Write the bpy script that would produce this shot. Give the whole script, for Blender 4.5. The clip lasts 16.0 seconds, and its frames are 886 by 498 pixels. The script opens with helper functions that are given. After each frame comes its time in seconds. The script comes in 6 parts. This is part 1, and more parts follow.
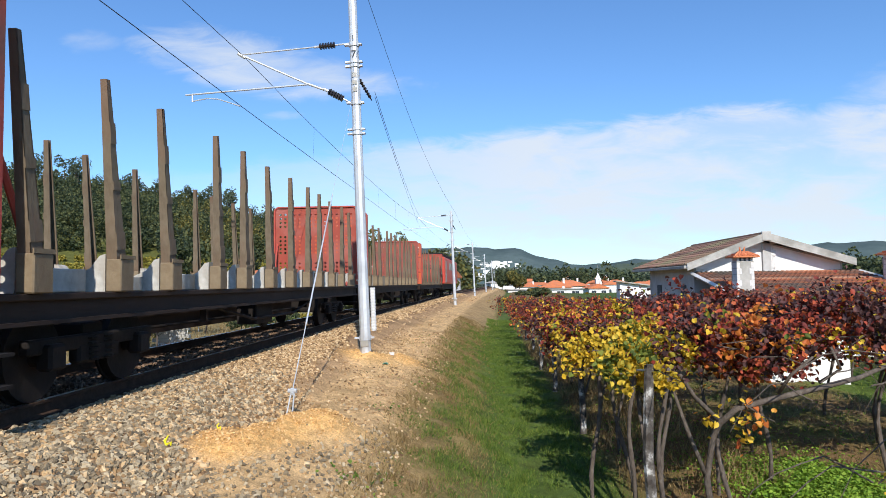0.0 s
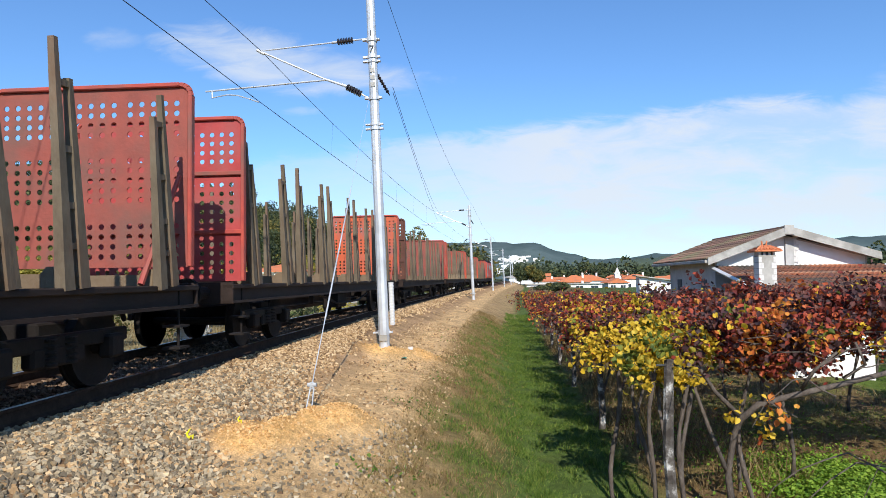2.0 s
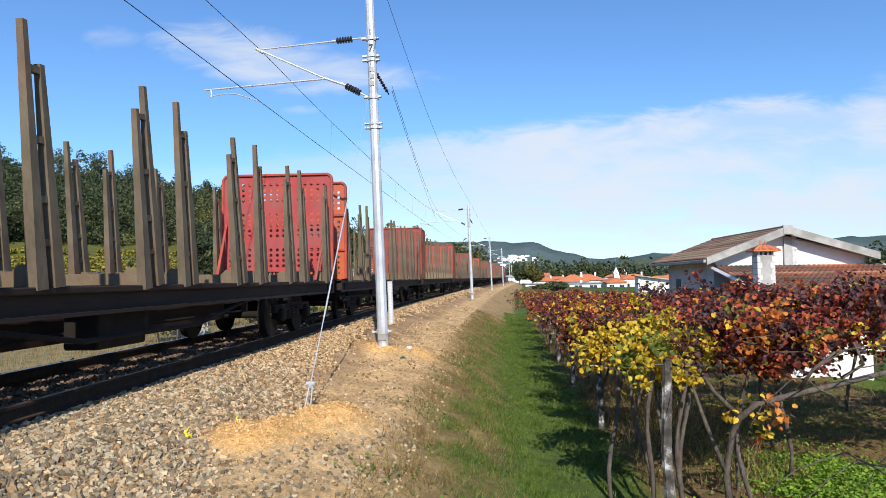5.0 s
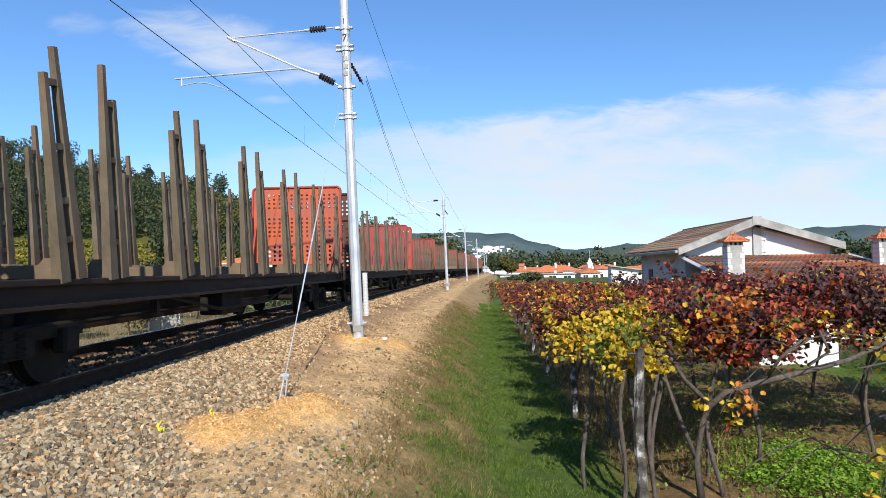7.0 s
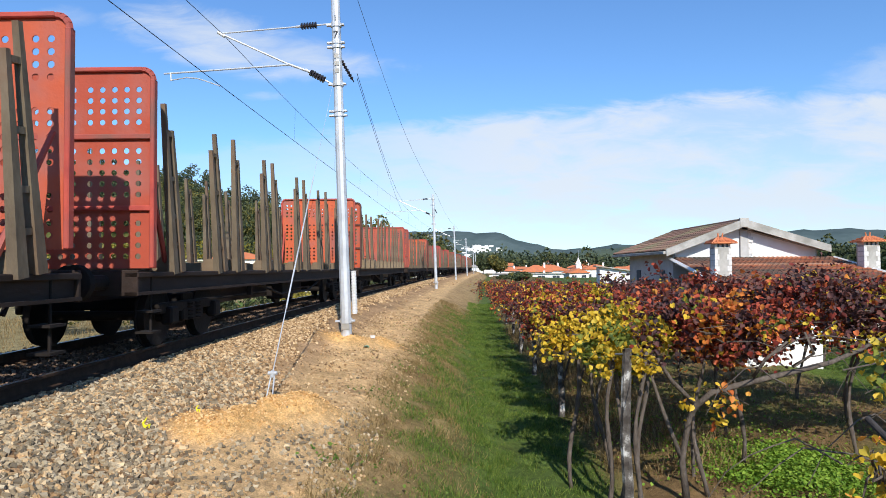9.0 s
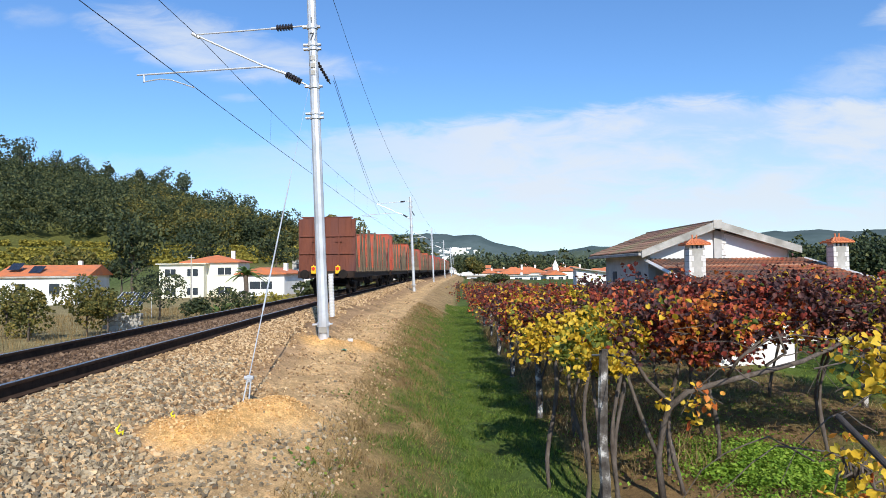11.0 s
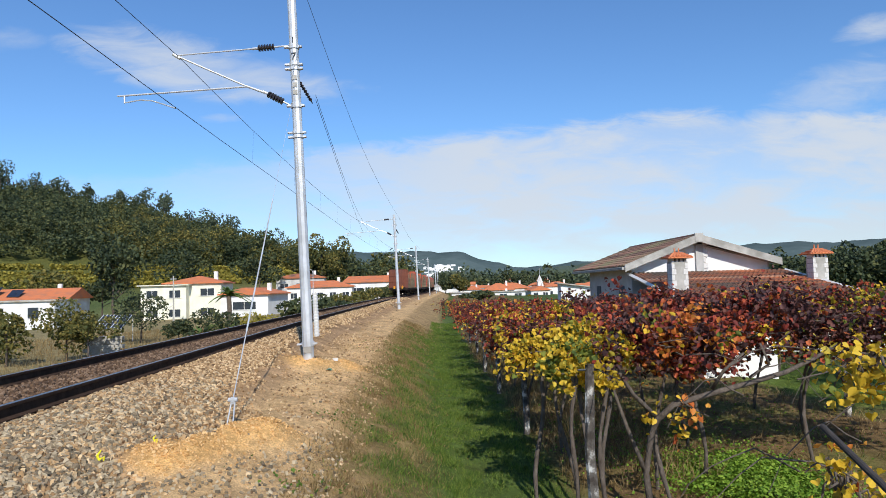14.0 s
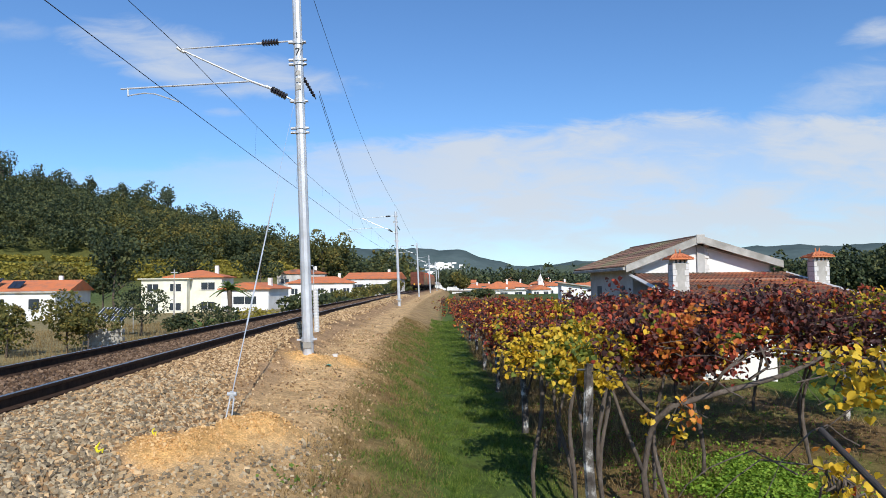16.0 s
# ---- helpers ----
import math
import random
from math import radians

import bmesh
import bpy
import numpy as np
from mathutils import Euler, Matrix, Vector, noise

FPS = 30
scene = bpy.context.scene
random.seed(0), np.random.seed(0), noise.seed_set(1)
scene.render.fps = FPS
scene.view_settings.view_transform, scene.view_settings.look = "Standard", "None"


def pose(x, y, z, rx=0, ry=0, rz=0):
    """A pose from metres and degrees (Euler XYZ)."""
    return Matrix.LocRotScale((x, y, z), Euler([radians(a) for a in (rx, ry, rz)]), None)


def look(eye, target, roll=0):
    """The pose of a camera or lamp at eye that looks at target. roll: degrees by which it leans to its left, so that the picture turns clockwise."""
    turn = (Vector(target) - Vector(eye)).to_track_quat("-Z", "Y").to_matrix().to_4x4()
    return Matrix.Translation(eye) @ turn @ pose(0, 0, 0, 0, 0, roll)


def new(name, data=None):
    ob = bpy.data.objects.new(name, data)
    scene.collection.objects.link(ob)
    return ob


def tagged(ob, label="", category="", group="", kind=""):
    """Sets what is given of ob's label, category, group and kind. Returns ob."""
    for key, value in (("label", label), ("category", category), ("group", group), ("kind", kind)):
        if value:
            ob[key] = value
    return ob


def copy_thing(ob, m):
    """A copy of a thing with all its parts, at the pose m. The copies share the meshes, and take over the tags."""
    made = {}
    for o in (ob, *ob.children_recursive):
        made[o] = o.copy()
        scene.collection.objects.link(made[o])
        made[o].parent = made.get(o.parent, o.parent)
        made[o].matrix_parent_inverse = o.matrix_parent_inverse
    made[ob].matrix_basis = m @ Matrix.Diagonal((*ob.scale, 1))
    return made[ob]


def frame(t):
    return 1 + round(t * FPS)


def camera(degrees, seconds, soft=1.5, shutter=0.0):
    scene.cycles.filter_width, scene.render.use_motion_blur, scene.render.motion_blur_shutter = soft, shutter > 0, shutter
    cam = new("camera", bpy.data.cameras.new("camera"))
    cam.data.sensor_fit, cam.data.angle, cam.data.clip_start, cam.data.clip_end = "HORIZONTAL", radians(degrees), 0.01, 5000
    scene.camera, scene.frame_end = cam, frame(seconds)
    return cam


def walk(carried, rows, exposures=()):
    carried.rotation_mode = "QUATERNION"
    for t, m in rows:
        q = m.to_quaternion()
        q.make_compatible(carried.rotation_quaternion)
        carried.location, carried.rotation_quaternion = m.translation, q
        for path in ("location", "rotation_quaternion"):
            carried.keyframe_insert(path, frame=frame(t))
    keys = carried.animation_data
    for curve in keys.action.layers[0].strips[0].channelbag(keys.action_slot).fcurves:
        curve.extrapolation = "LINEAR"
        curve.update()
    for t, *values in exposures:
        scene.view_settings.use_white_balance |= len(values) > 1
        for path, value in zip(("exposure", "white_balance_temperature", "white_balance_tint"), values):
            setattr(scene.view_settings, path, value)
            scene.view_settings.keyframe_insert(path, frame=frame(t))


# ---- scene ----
TINY = 1e-6
EYE = (0.0, 0.0, 1.172)

# ---------------------------------------------------------------- camera
cam = camera(66.9, 16.0, soft=0.4)
TURNS = [
    (0, 2.99, 2.97, 0.72), (0.5, 4.16, 2.38, 1.07), (1, 4.51, 1.77, 0.70), (1.5, 3.98, 2.58, 0.38), (2, 4.55, 2.54, 0.77),
    (2.5, 4.80, 2.69, 1.06), (3, 4.73, 3.03, 0.59), (5.5, 4.22, 1.94, 0.77), (6, 3.19, 1.29, 0.61), (6.5, 2.42, 1.72, 0.56),
    (7, 2.33, 1.68, 0.88), (7.5, 1.68, 1.99, 0.30), (8, 1.71, 1.71, 0.02), (10.5, 0.31, 1.52, 0.78), (11, -0.51, 1.76, 0.60),
    (11.5, -2.41, 1.69, 0.51), (12, -2.83, 2.59, 0.76), (12.5, -2.20, 2.53, 1.14), (13, -2.00, 2.67, 0.96), (13.5, -2.44, 2.99, 0.85),
    (14, -1.81, 3.20, 1.53), (14.5, -1.29, 3.07, 1.91), (15, -1.31, 3.00, 1.12), (15.5, -1.79, 2.83, 1.06), (16, -1.76, 3.00, 0.66)]
walk(cam, [(t, pose(*EYE, 90 + p, r, w)) for t, w, p, r in TURNS],
     [(0, 0.14), (10.8, 0.14), (12.3, -0.06), (16, -0.08)])

# ---------------------------------------------------------------- sky and sun
SUN_TRAVEL = Vector((-0.18, 1.0, 0)).normalized()      # the way the light runs over the ground
SUN_UP = radians(37)
world = bpy.data.worlds.new("sky")
scene.world = world
world.use_nodes = True
nt = world.node_tree
bg = nt.nodes["Background"]
sky = nt.nodes.new("ShaderNodeTexSky")
sky.sky_type, sky.sun_disc = "NISHITA", False
sky.sun_elevation = SUN_UP
sky.sun_rotation = math.atan2(-SUN_TRAVEL.x, -SUN_TRAVEL.y)
sky.air_density, sky.dust_density, sky.ozone_density = 1.0, 0.2, 3.0


def wnode(kind, **kw):
    n = nt.nodes.new(kind)
    for k, val in kw.items():
        setattr(n, k, val)
    return n


def wmath(op, a, b=None, clamp=False):
    n = wnode("ShaderNodeMath", operation=op, use_clamp=clamp)
    for i, val in enumerate((a, b)):
        if val is None:
            continue
        if isinstance(val, (int, float)):
            n.inputs[i].default_value = val
        else:
            nt.links.new(val, n.inputs[i])
    return n.outputs[0]


def wrange(val, a, b, c=0.0, d=1.0):
    n = wnode("ShaderNodeMapRange", interpolation_type="SMOOTHSTEP")
    nt.links.new(val, n.inputs[0])
    for i, x in zip((1, 2, 3, 4), (a, b, c, d)):
        n.inputs[i].default_value = x
    return n.outputs[0]


# thin high cloud: streaks in one great bank low over the valley, and one torn wisp above the line
tc = wnode("ShaderNodeTexCoord")
sep = wnode("ShaderNodeSeparateXYZ")
nt.links.new(tc.outputs["Generated"], sep.inputs[0])
up = wmath("MAXIMUM", sep.outputs[2], 0.02)
flat = wnode("ShaderNodeCombineXYZ")
yy = wmath("MAXIMUM", sep.outputs[1], 0.05)
az = wmath("DIVIDE", sep.outputs[0], yy)
el = wmath("DIVIDE", sep.outputs[2], yy)
nt.links.new(az, flat.inputs[0])
nt.links.new(wmath("MULTIPLY", el, 3.2), flat.inputs[1])


def wnoise(scale, detail, rough, dist=0.0):
    n = wnode("ShaderNodeTexNoise")
    n.inputs["Scale"].default_value = scale
    n.inputs["Detail"].default_value = detail
    n.inputs["Roughness"].default_value = rough
    n.inputs["Distortion"].default_value = dist
    nt.links.new(flat.outputs[0], n.inputs["Vector"])
    return n.outputs[0]


big, fine = wnoise(2.4, 6, 0.55, 0.4), wnoise(9.0, 8, 0.62, 0.6)
# upper edge of the bank rises to the right
edge = wmath("ADD", wmath("MULTIPLY", wmath("MINIMUM", az, 0.36), 0.09), 0.228)
edge = wmath("ADD", edge, wmath("MULTIPLY", wmath("SUBTRACT", fine, 0.5), 0.055))
below = wrange(wmath("SUBTRACT", edge, el), -0.002, 0.026)
inner = wrange(wmath("ADD", wmath("MULTIPLY", big, 0.75), wmath("MULTIPLY", fine, 0.35)), 0.40, 0.60, 0.48, 1.05)
lowfade = wrange(el, 0.0, 0.12, 0.62, 1.0)
leftfade = wrange(az, -0.45, 0.15, 0.25, 1.0)
bank = wmath("MULTIPLY", wmath("MULTIPLY", below, inner), wmath("MULTIPLY", lowfade, leftfade))


def wisp(a0, e0, ra, re, tilt, lo, hi, gain):
    da, de = wmath("SUBTRACT", az, a0), wmath("SUBTRACT", el, e0)
    de = wmath("ADD", de, wmath("MULTIPLY", da, tilt))
    q = wmath("ADD", wmath("POWER", wmath("ABSOLUTE", wmath("DIVIDE", da, ra)), 2.0),
              wmath("POWER", wmath("ABSOLUTE", wmath("DIVIDE", de, re)), 2.0))
    q = wmath("ADD", q, wmath("MULTIPLY", wmath("SUBTRACT", fine, 0.5), 2.6))
    return wmath("MULTIPLY", wrange(q, 1.2, -0.6), gain)


cloud = bank
for a in [(-0.36, 0.345, 0.17, 0.05, 0.25, 0, 1, 0.95), (-0.24, 0.315, 0.15, 0.035, 0.1, 0, 1, 0.85),
          (-0.295, 0.26, 0.035, 0.008, 0, 0, 1, 0.45), (-0.60, 0.385, 0.05, 0.02, 0, 0, 1, 0.35),
          (0.72, 0.385, 0.07, 0.025, -0.2, 0, 1, 0.8), (0.66, 0.29, 0.14, 0.05, -0.3, 0, 1, 0.6)]:
    cloud = wmath("MAXIMUM", cloud, wisp(*a))
mixc = wnode("ShaderNodeMix", data_type="RGBA")
nt.links.new(wmath("MULTIPLY", cloud, 0.86, True), mixc.inputs[0])
hue = wnode("ShaderNodeMix", data_type="RGBA", blend_type="MULTIPLY")
hue.inputs[0].default_value = 1.0
nt.links.new(sky.outputs[0], hue.inputs[6])
hue.inputs[7].default_value = (0.82, 1.12, 1.42, 1)
nt.links.new(hue.outputs[2], mixc.inputs[6])
mixc.inputs[7].default_value = (6.15, 6.6, 7.2, 1)
nt.links.new(mixc.outputs[2], bg.inputs[0])
bg.inputs[1].default_value = 0.115

sun = new("sun", bpy.data.lights.new("sun", "SUN"))
sun.data.energy, sun.data.angle, sun.data.color = 4.9, radians(0.53), (1.0, 0.95, 0.87)
sun_from = Vector((-SUN_TRAVEL.x, -SUN_TRAVEL.y, math.tan(SUN_UP)))
sun.matrix_world = look(sun_from * 50, (0, 0, 0))


# ---------------------------------------------------------------- materials
def mat(name, stops, rough=0.8, scale=6.0, metal=0.0, bump=0.0, bscale=40.0, by="noise", through_light=0.0, detail=6,
        stretch=(1, 1, 1), dirt=None, dirt_scale=0.8, spec=0.3, placed=False, each=1.0):
    """A surface whose colour runs over stops [(place, colour)], by noise, by island or by object; dirt adds a second, larger tone."""
    m = bpy.data.materials.new(name)
    m.use_nodes = True
    t = m.node_tree
    b = t.nodes["Principled BSDF"]
    b.inputs["Roughness"].default_value, b.inputs["Metallic"].default_value = rough, metal
    b.inputs["Specular IOR Level"].default_value = spec
    co = t.nodes.new("ShaderNodeTexCoord")
    mp = t.nodes.new("ShaderNodeMapping")
    mp.inputs["Scale"].default_value = stretch
    if placed:
        where = t.nodes.new("ShaderNodeNewGeometry")
        t.links.new(where.outputs["Position"], mp.inputs[0])
    else:
        t.links.new(co.outputs["Object"], mp.inputs[0])
    n = t.nodes.new("ShaderNodeTexNoise")
    n.inputs["Scale"].default_value, n.inputs["Detail"].default_value = scale, detail
    n.inputs["Roughness"].default_value = 0.65
    t.links.new(mp.outputs[0], n.inputs["Vector"])
    ramp = t.nodes.new("ShaderNodeValToRGB")
    e = ramp.color_ramp.elements
    while len(e) < len(stops):
        e.new(0.5)
    for el_, (p, c) in zip(e, stops):
        el_.position, el_.color = p, (*c, 1)
    if by == "noise":
        src = n.outputs[0]
    else:
        g = t.nodes.new("ShaderNodeNewGeometry" if by == "island" else "ShaderNodeObjectInfo")
        rnd = g.outputs["Random Per Island" if by == "island" else "Random"]
        add = t.nodes.new("ShaderNodeMath")
        add.operation = "MULTIPLY_ADD"
        t.links.new(n.outputs[0], add.inputs[0])
        add.inputs[1].default_value = 1.0 - 0.5 * each
        sub = t.nodes.new("ShaderNodeMath")
        sub.operation = "SUBTRACT"
        part_ = t.nodes.new("ShaderNodeMath")
        part_.operation = "MULTIPLY"
        t.links.new(rnd, part_.inputs[0])
        part_.inputs[1].default_value = each
        t.links.new(part_.outputs[0], sub.inputs[0])
        sub.inputs[1].default_value = 0.25 * each
        t.links.new(sub.outputs[0], add.inputs[2])
        src = add.outputs[0]
    t.links.new(src, ramp.inputs[0])
    col = ramp.outputs[0]
    if dirt:
        n2 = t.nodes.new("ShaderNodeTexNoise")
        n2.inputs["Scale"].default_value, n2.inputs["Detail"].default_value = dirt_scale, 7
        t.links.new(mp.outputs[0], n2.inputs["Vector"])
        r2 = t.nodes.new("ShaderNodeMapRange")
        r2.inputs[1].default_value, r2.inputs[2].default_value = 0.46, 0.66
        t.links.new(n2.outputs[0], r2.inputs[0])
        mx = t.nodes.new("ShaderNodeMix")
        mx.data_type = "RGBA"
        t.links.new(r2.outputs[0], mx.inputs[0])
        t.links.new(col, mx.inputs[6])
        mx.inputs[7].default_value = (*dirt, 1)
        col = mx.outputs[2]
    t.links.new(col, b.inputs["Base Color"])
    if bump:
        n3 = t.nodes.new("ShaderNodeTexNoise")
        n3.inputs["Scale"].default_value, n3.inputs["Detail"].default_value = bscale, 4
        t.links.new(mp.outputs[0], n3.inputs["Vector"])
        bp = t.nodes.new("ShaderNodeBump")
        bp.inputs["Strength"].default_value, bp.inputs["Distance"].default_value = min(1, bump), 0.02
        t.links.new(n3.outputs[0], bp.inputs["Height"])
        t.links.new(bp.outputs[0], b.inputs["Normal"])
    if through_light:
        tr = t.nodes.new("ShaderNodeBsdfTranslucent")
        t.links.new(col, tr.inputs[0])
        ms = t.nodes.new("ShaderNodeMixShader")
        ms.inputs[0].default_value = through_light
        t.links.new(b.outputs[0], ms.inputs[1])
        t.links.new(tr.outputs[0], ms.inputs[2])
        t.links.new(ms.outputs[0], t.nodes["Material Output"].inputs[0])
    return m


M = {}
M["rail_side"] = mat("rail_side", [(0.3, (0.035, 0.022, 0.016)), (0.7, (0.075, 0.045, 0.03))], 0.9, 9, 0.0, 0.3, 60, spec=0.1)
M["rail_top"] = mat("rail_top", [(0.3, (0.30, 0.29, 0.28)), (0.7, (0.45, 0.44, 0.42))], 0.35, 4, 0.9, stretch=(8, 0.2, 1))
M["sleeper"] = mat("sleeper", [(0.3, (0.16, 0.11, 0.08)), (0.7, (0.30, 0.23, 0.17))], 0.9, 8, 0, 0.5, 40)
M["stone"] = mat("tan_ballast_stone", [(0.0, (0.15, 0.09, 0.048)), (0.35, (0.34, 0.215, 0.105)), (0.62, (0.48, 0.315, 0.16)), (1.0, (0.66, 0.49, 0.29))],
                 0.9, 9, 0, 0.4, 70, by="island")
M["stone_grey"] = mat("grey_ballast_stone", [(0.0, (0.125, 0.10, 0.068)), (0.35, (0.235, 0.18, 0.112)), (0.62, (0.34, 0.265, 0.165)), (1.0, (0.50, 0.405, 0.27))],
                      0.9, 9, 0, 0.4, 70, by="island")
M["stone_rust"] = mat("rusty_stone", [(0.0, (0.06, 0.036, 0.022)), (0.5, (0.14, 0.085, 0.05)), (1.0, (0.26, 0.175, 0.115))],
                      0.9, 9, 0, 0.4, 70, by="island")
M["sand_crumb"] = mat("sandy_crumb", [(0.0, (0.42, 0.24, 0.09)), (0.5, (0.62, 0.37, 0.15)), (1.0, (0.74, 0.50, 0.25))], 0.95, 9, 0, 0.4, 60, by="island", spec=0.1)
M["galv"] = mat("galvanised_steel", [(0.3, (0.56, 0.58, 0.60)), (0.7, (0.70, 0.72, 0.74))], 0.5, 5, 0.35, 0.12, 30, dirt=(0.46, 0.47, 0.48), dirt_scale=1.5)
M["alu"] = mat("tube_steel", [(0.3, (0.55, 0.57, 0.58)), (0.7, (0.72, 0.74, 0.75))], 0.4, 6, 0.5)
M["porcelain"] = mat("brown_insulator", [(0.3, (0.015, 0.012, 0.014)), (0.7, (0.04, 0.03, 0.03))], 0.3, 8, spec=0.5)
M["wire"] = mat("wire", [(0.3, (0.03, 0.035, 0.04)), (0.7, (0.06, 0.065, 0.07))], 0.6, 8, 0.3)
M["white_plastic"] = mat("white_plastic", [(0.3, (0.70, 0.71, 0.72)), (0.7, (0.82, 0.82, 0.82))], 0.5, 5, 0, dirt=(0.55, 0.54, 0.5), dirt_scale=3)
M["stake"] = mat("stake_steel", [(0.25, (0.085, 0.06, 0.04)), (0.5, (0.15, 0.115, 0.075)), (0.75, (0.22, 0.175, 0.12))], 0.75, 3.5, 0.1, 0.3, 25,
                 stretch=(1, 1, 0.5), dirt=(0.20, 0.10, 0.06), dirt_scale=1.2)
M["pocket"] = mat("stake_pocket", [(0.3, (0.17, 0.12, 0.07)), (0.7, (0.26, 0.20, 0.125))], 0.75, 4, 0.1, 0.3, 25, dirt=(0.14, 0.09, 0.055))
M["panel"] = mat("red_panel_paint", [(0.0, (0.30, 0.055, 0.035)), (0.35, (0.41, 0.073, 0.036)), (0.7, (0.55, 0.11, 0.04)), (1.0, (0.40, 0.085, 0.062))],
                 0.65, 2.5, 0, 0.25, 20, by="object", dirt=(0.34, 0.11, 0.085), dirt_scale=1.1)
M["panel_crimson"] = mat("crimson_panel_paint", [(0.2, (0.29, 0.038, 0.038)), (0.5, (0.40, 0.055, 0.052)), (0.8, (0.46, 0.08, 0.072))], 0.65, 2.5, 0, 0.25, 20, dirt=(0.30, 0.09, 0.08), dirt_scale=1.1)
M["panel_dull"] = mat("dull_panel_paint", [(0.2, (0.20, 0.06, 0.045)), (0.5, (0.29, 0.075, 0.055)), (0.8, (0.38, 0.09, 0.06))], 0.7, 2.5, 0, 0.25, 20, dirt=(0.19, 0.085, 0.065), dirt_scale=1.3)
M["panel_brown"] = mat("brown_panel_steel", [(0.2, (0.07, 0.03, 0.022)), (0.5, (0.11, 0.045, 0.032)), (0.8, (0.17, 0.06, 0.04))], 0.75, 2.5, 0, 0.25, 20, dirt=(0.10, 0.05, 0.04), dirt_scale=1.3)
M["panel_frame"] = mat("red_frame_paint", [(0.3, (0.34, 0.055, 0.045)), (0.7, (0.50, 0.085, 0.055))], 0.65, 3, 0, 0.2, 20, dirt=(0.22, 0.09, 0.07))
M["brown_panel"] = mat("brown_panel_paint", [(0.25, (0.11, 0.033, 0.019)), (0.75, (0.20, 0.062, 0.034))], 0.7, 2.2, 0, 0.3, 18,
                       stretch=(1.6, 1, 0.4), dirt=(0.13, 0.05, 0.04))
M["under"] = mat("wagon_underframe", [(0.3, (0.009, 0.007, 0.006)), (0.7, (0.022, 0.016, 0.013))], 0.85, 3, 0.1, 0.3, 20)
M["sill"] = mat("wagon_sill", [(0.3, (0.018, 0.012, 0.009)), (0.7, (0.04, 0.024, 0.018))], 0.8, 2.5, 0.1, 0.3, 20, stretch=(1, 0.3, 1))
M["bolster"] = mat("grey_bolster", [(0.3, (0.34, 0.32, 0.28)), (0.7, (0.55, 0.53, 0.48))], 0.8, 5, 0, 0.2, 20, dirt=(0.30, 0.23, 0.16), dirt_scale=1.4)
M["lamp_yellow"] = mat("yellow_lamp_body", [(0.3, (0.80, 0.45, 0.02)), (0.7, (0.88, 0.55, 0.04))], 0.5, 6)
M["lamp_red"] = mat("red_lamp_lens", [(0.3, (0.55, 0.03, 0.02)), (0.7, (0.7, 0.06, 0.03))], 0.25, 6, spec=0.5)
M["loco"] = mat("red_locomotive_paint", [(0.3, (0.50, 0.06, 0.04)), (0.7, (0.58, 0.08, 0.05))], 0.45, 2)
M["plaster"] = mat("white_plaster", [(0.3, (0.74, 0.73, 0.70)), (0.7, (0.83, 0.82, 0.80))], 0.85, 2, 0, 0.15, 30, dirt=(0.68, 0.66, 0.62), dirt_scale=0.5)
M["plaster_old"] = mat("weathered_plaster", [(0.3, (0.44, 0.43, 0.41)), (0.7, (0.58, 0.57, 0.55))], 0.9, 1.5, 0, 0.2, 30, dirt=(0.36, 0.35, 0.33), dirt_scale=0.6)
M["plaster_cream"] = mat("cream_plaster", [(0.3, (0.76, 0.74, 0.58)), (0.7, (0.82, 0.80, 0.68))], 0.85, 2, dirt=(0.7, 0.68, 0.55))
M["concrete"] = mat("grey_concrete", [(0.3, (0.36, 0.345, 0.31)), (0.7, (0.50, 0.48, 0.44))], 0.9, 3, 0, 0.3, 30, dirt=(0.26, 0.25, 0.22), dirt_scale=1.2)
M["granite"] = mat("light_granite", [(0.3, (0.55, 0.53, 0.50)), (0.7, (0.72, 0.70, 0.67))], 0.85, 14, 0, 0.2, 40)
M["tile_new"] = mat("orange_roof_tile", [(0.2, (0.50, 0.14, 0.055)), (0.8, (0.66, 0.22, 0.09))], 0.85, 3, 0, 0.2, 12, by="island", dirt=(0.45, 0.17, 0.09))
M["tile_old"] = mat("weathered_roof_tile", [(0.0, (0.15, 0.075, 0.05)), (0.35, (0.36, 0.12, 0.06)), (0.65, (0.52, 0.17, 0.07)), (1.0, (0.48, 0.27, 0.17))],
                    0.9, 0.9, 0, 0.3, 14, by="island", dirt=(0.10, 0.085, 0.07), dirt_scale=0.45, placed=True)
M["tile_moss"] = mat("brown_lichen_tile", [(0.0, (0.12, 0.075, 0.06)), (0.5, (0.24, 0.135, 0.10)), (1.0, (0.34, 0.20, 0.14))],
                     0.95, 1.2, 0, 0.3, 14, by="island", dirt=(0.20, 0.175, 0.10), dirt_scale=0.4, placed=True)
M["lichen"] = mat("lichen_tile", [(0.3, (0.30, 0.27, 0.05)), (0.7, (0.50, 0.46, 0.10))], 0.95, 3, 0, 0.3, 20, dirt=(0.30, 0.24, 0.14))
M["glass"] = mat("dark_window_glass", [(0.3, (0.03, 0.04, 0.05)), (0.7, (0.05, 0.06, 0.075))], 0.08, 2, spec=0.6)
M["dark_gap"] = mat("dark_shutter_and_vent_shade", [(0.3, (0.06, 0.075, 0.085)), (0.7, (0.09, 0.105, 0.115))], 0.7, 4)
M["bark"] = mat("bark", [(0.25, (0.06, 0.045, 0.035)), (0.6, (0.14, 0.11, 0.085)), (0.85, (0.24, 0.20, 0.165))], 0.95, 14, 0, 0.7, 45, stretch=(1, 1, 0.35))
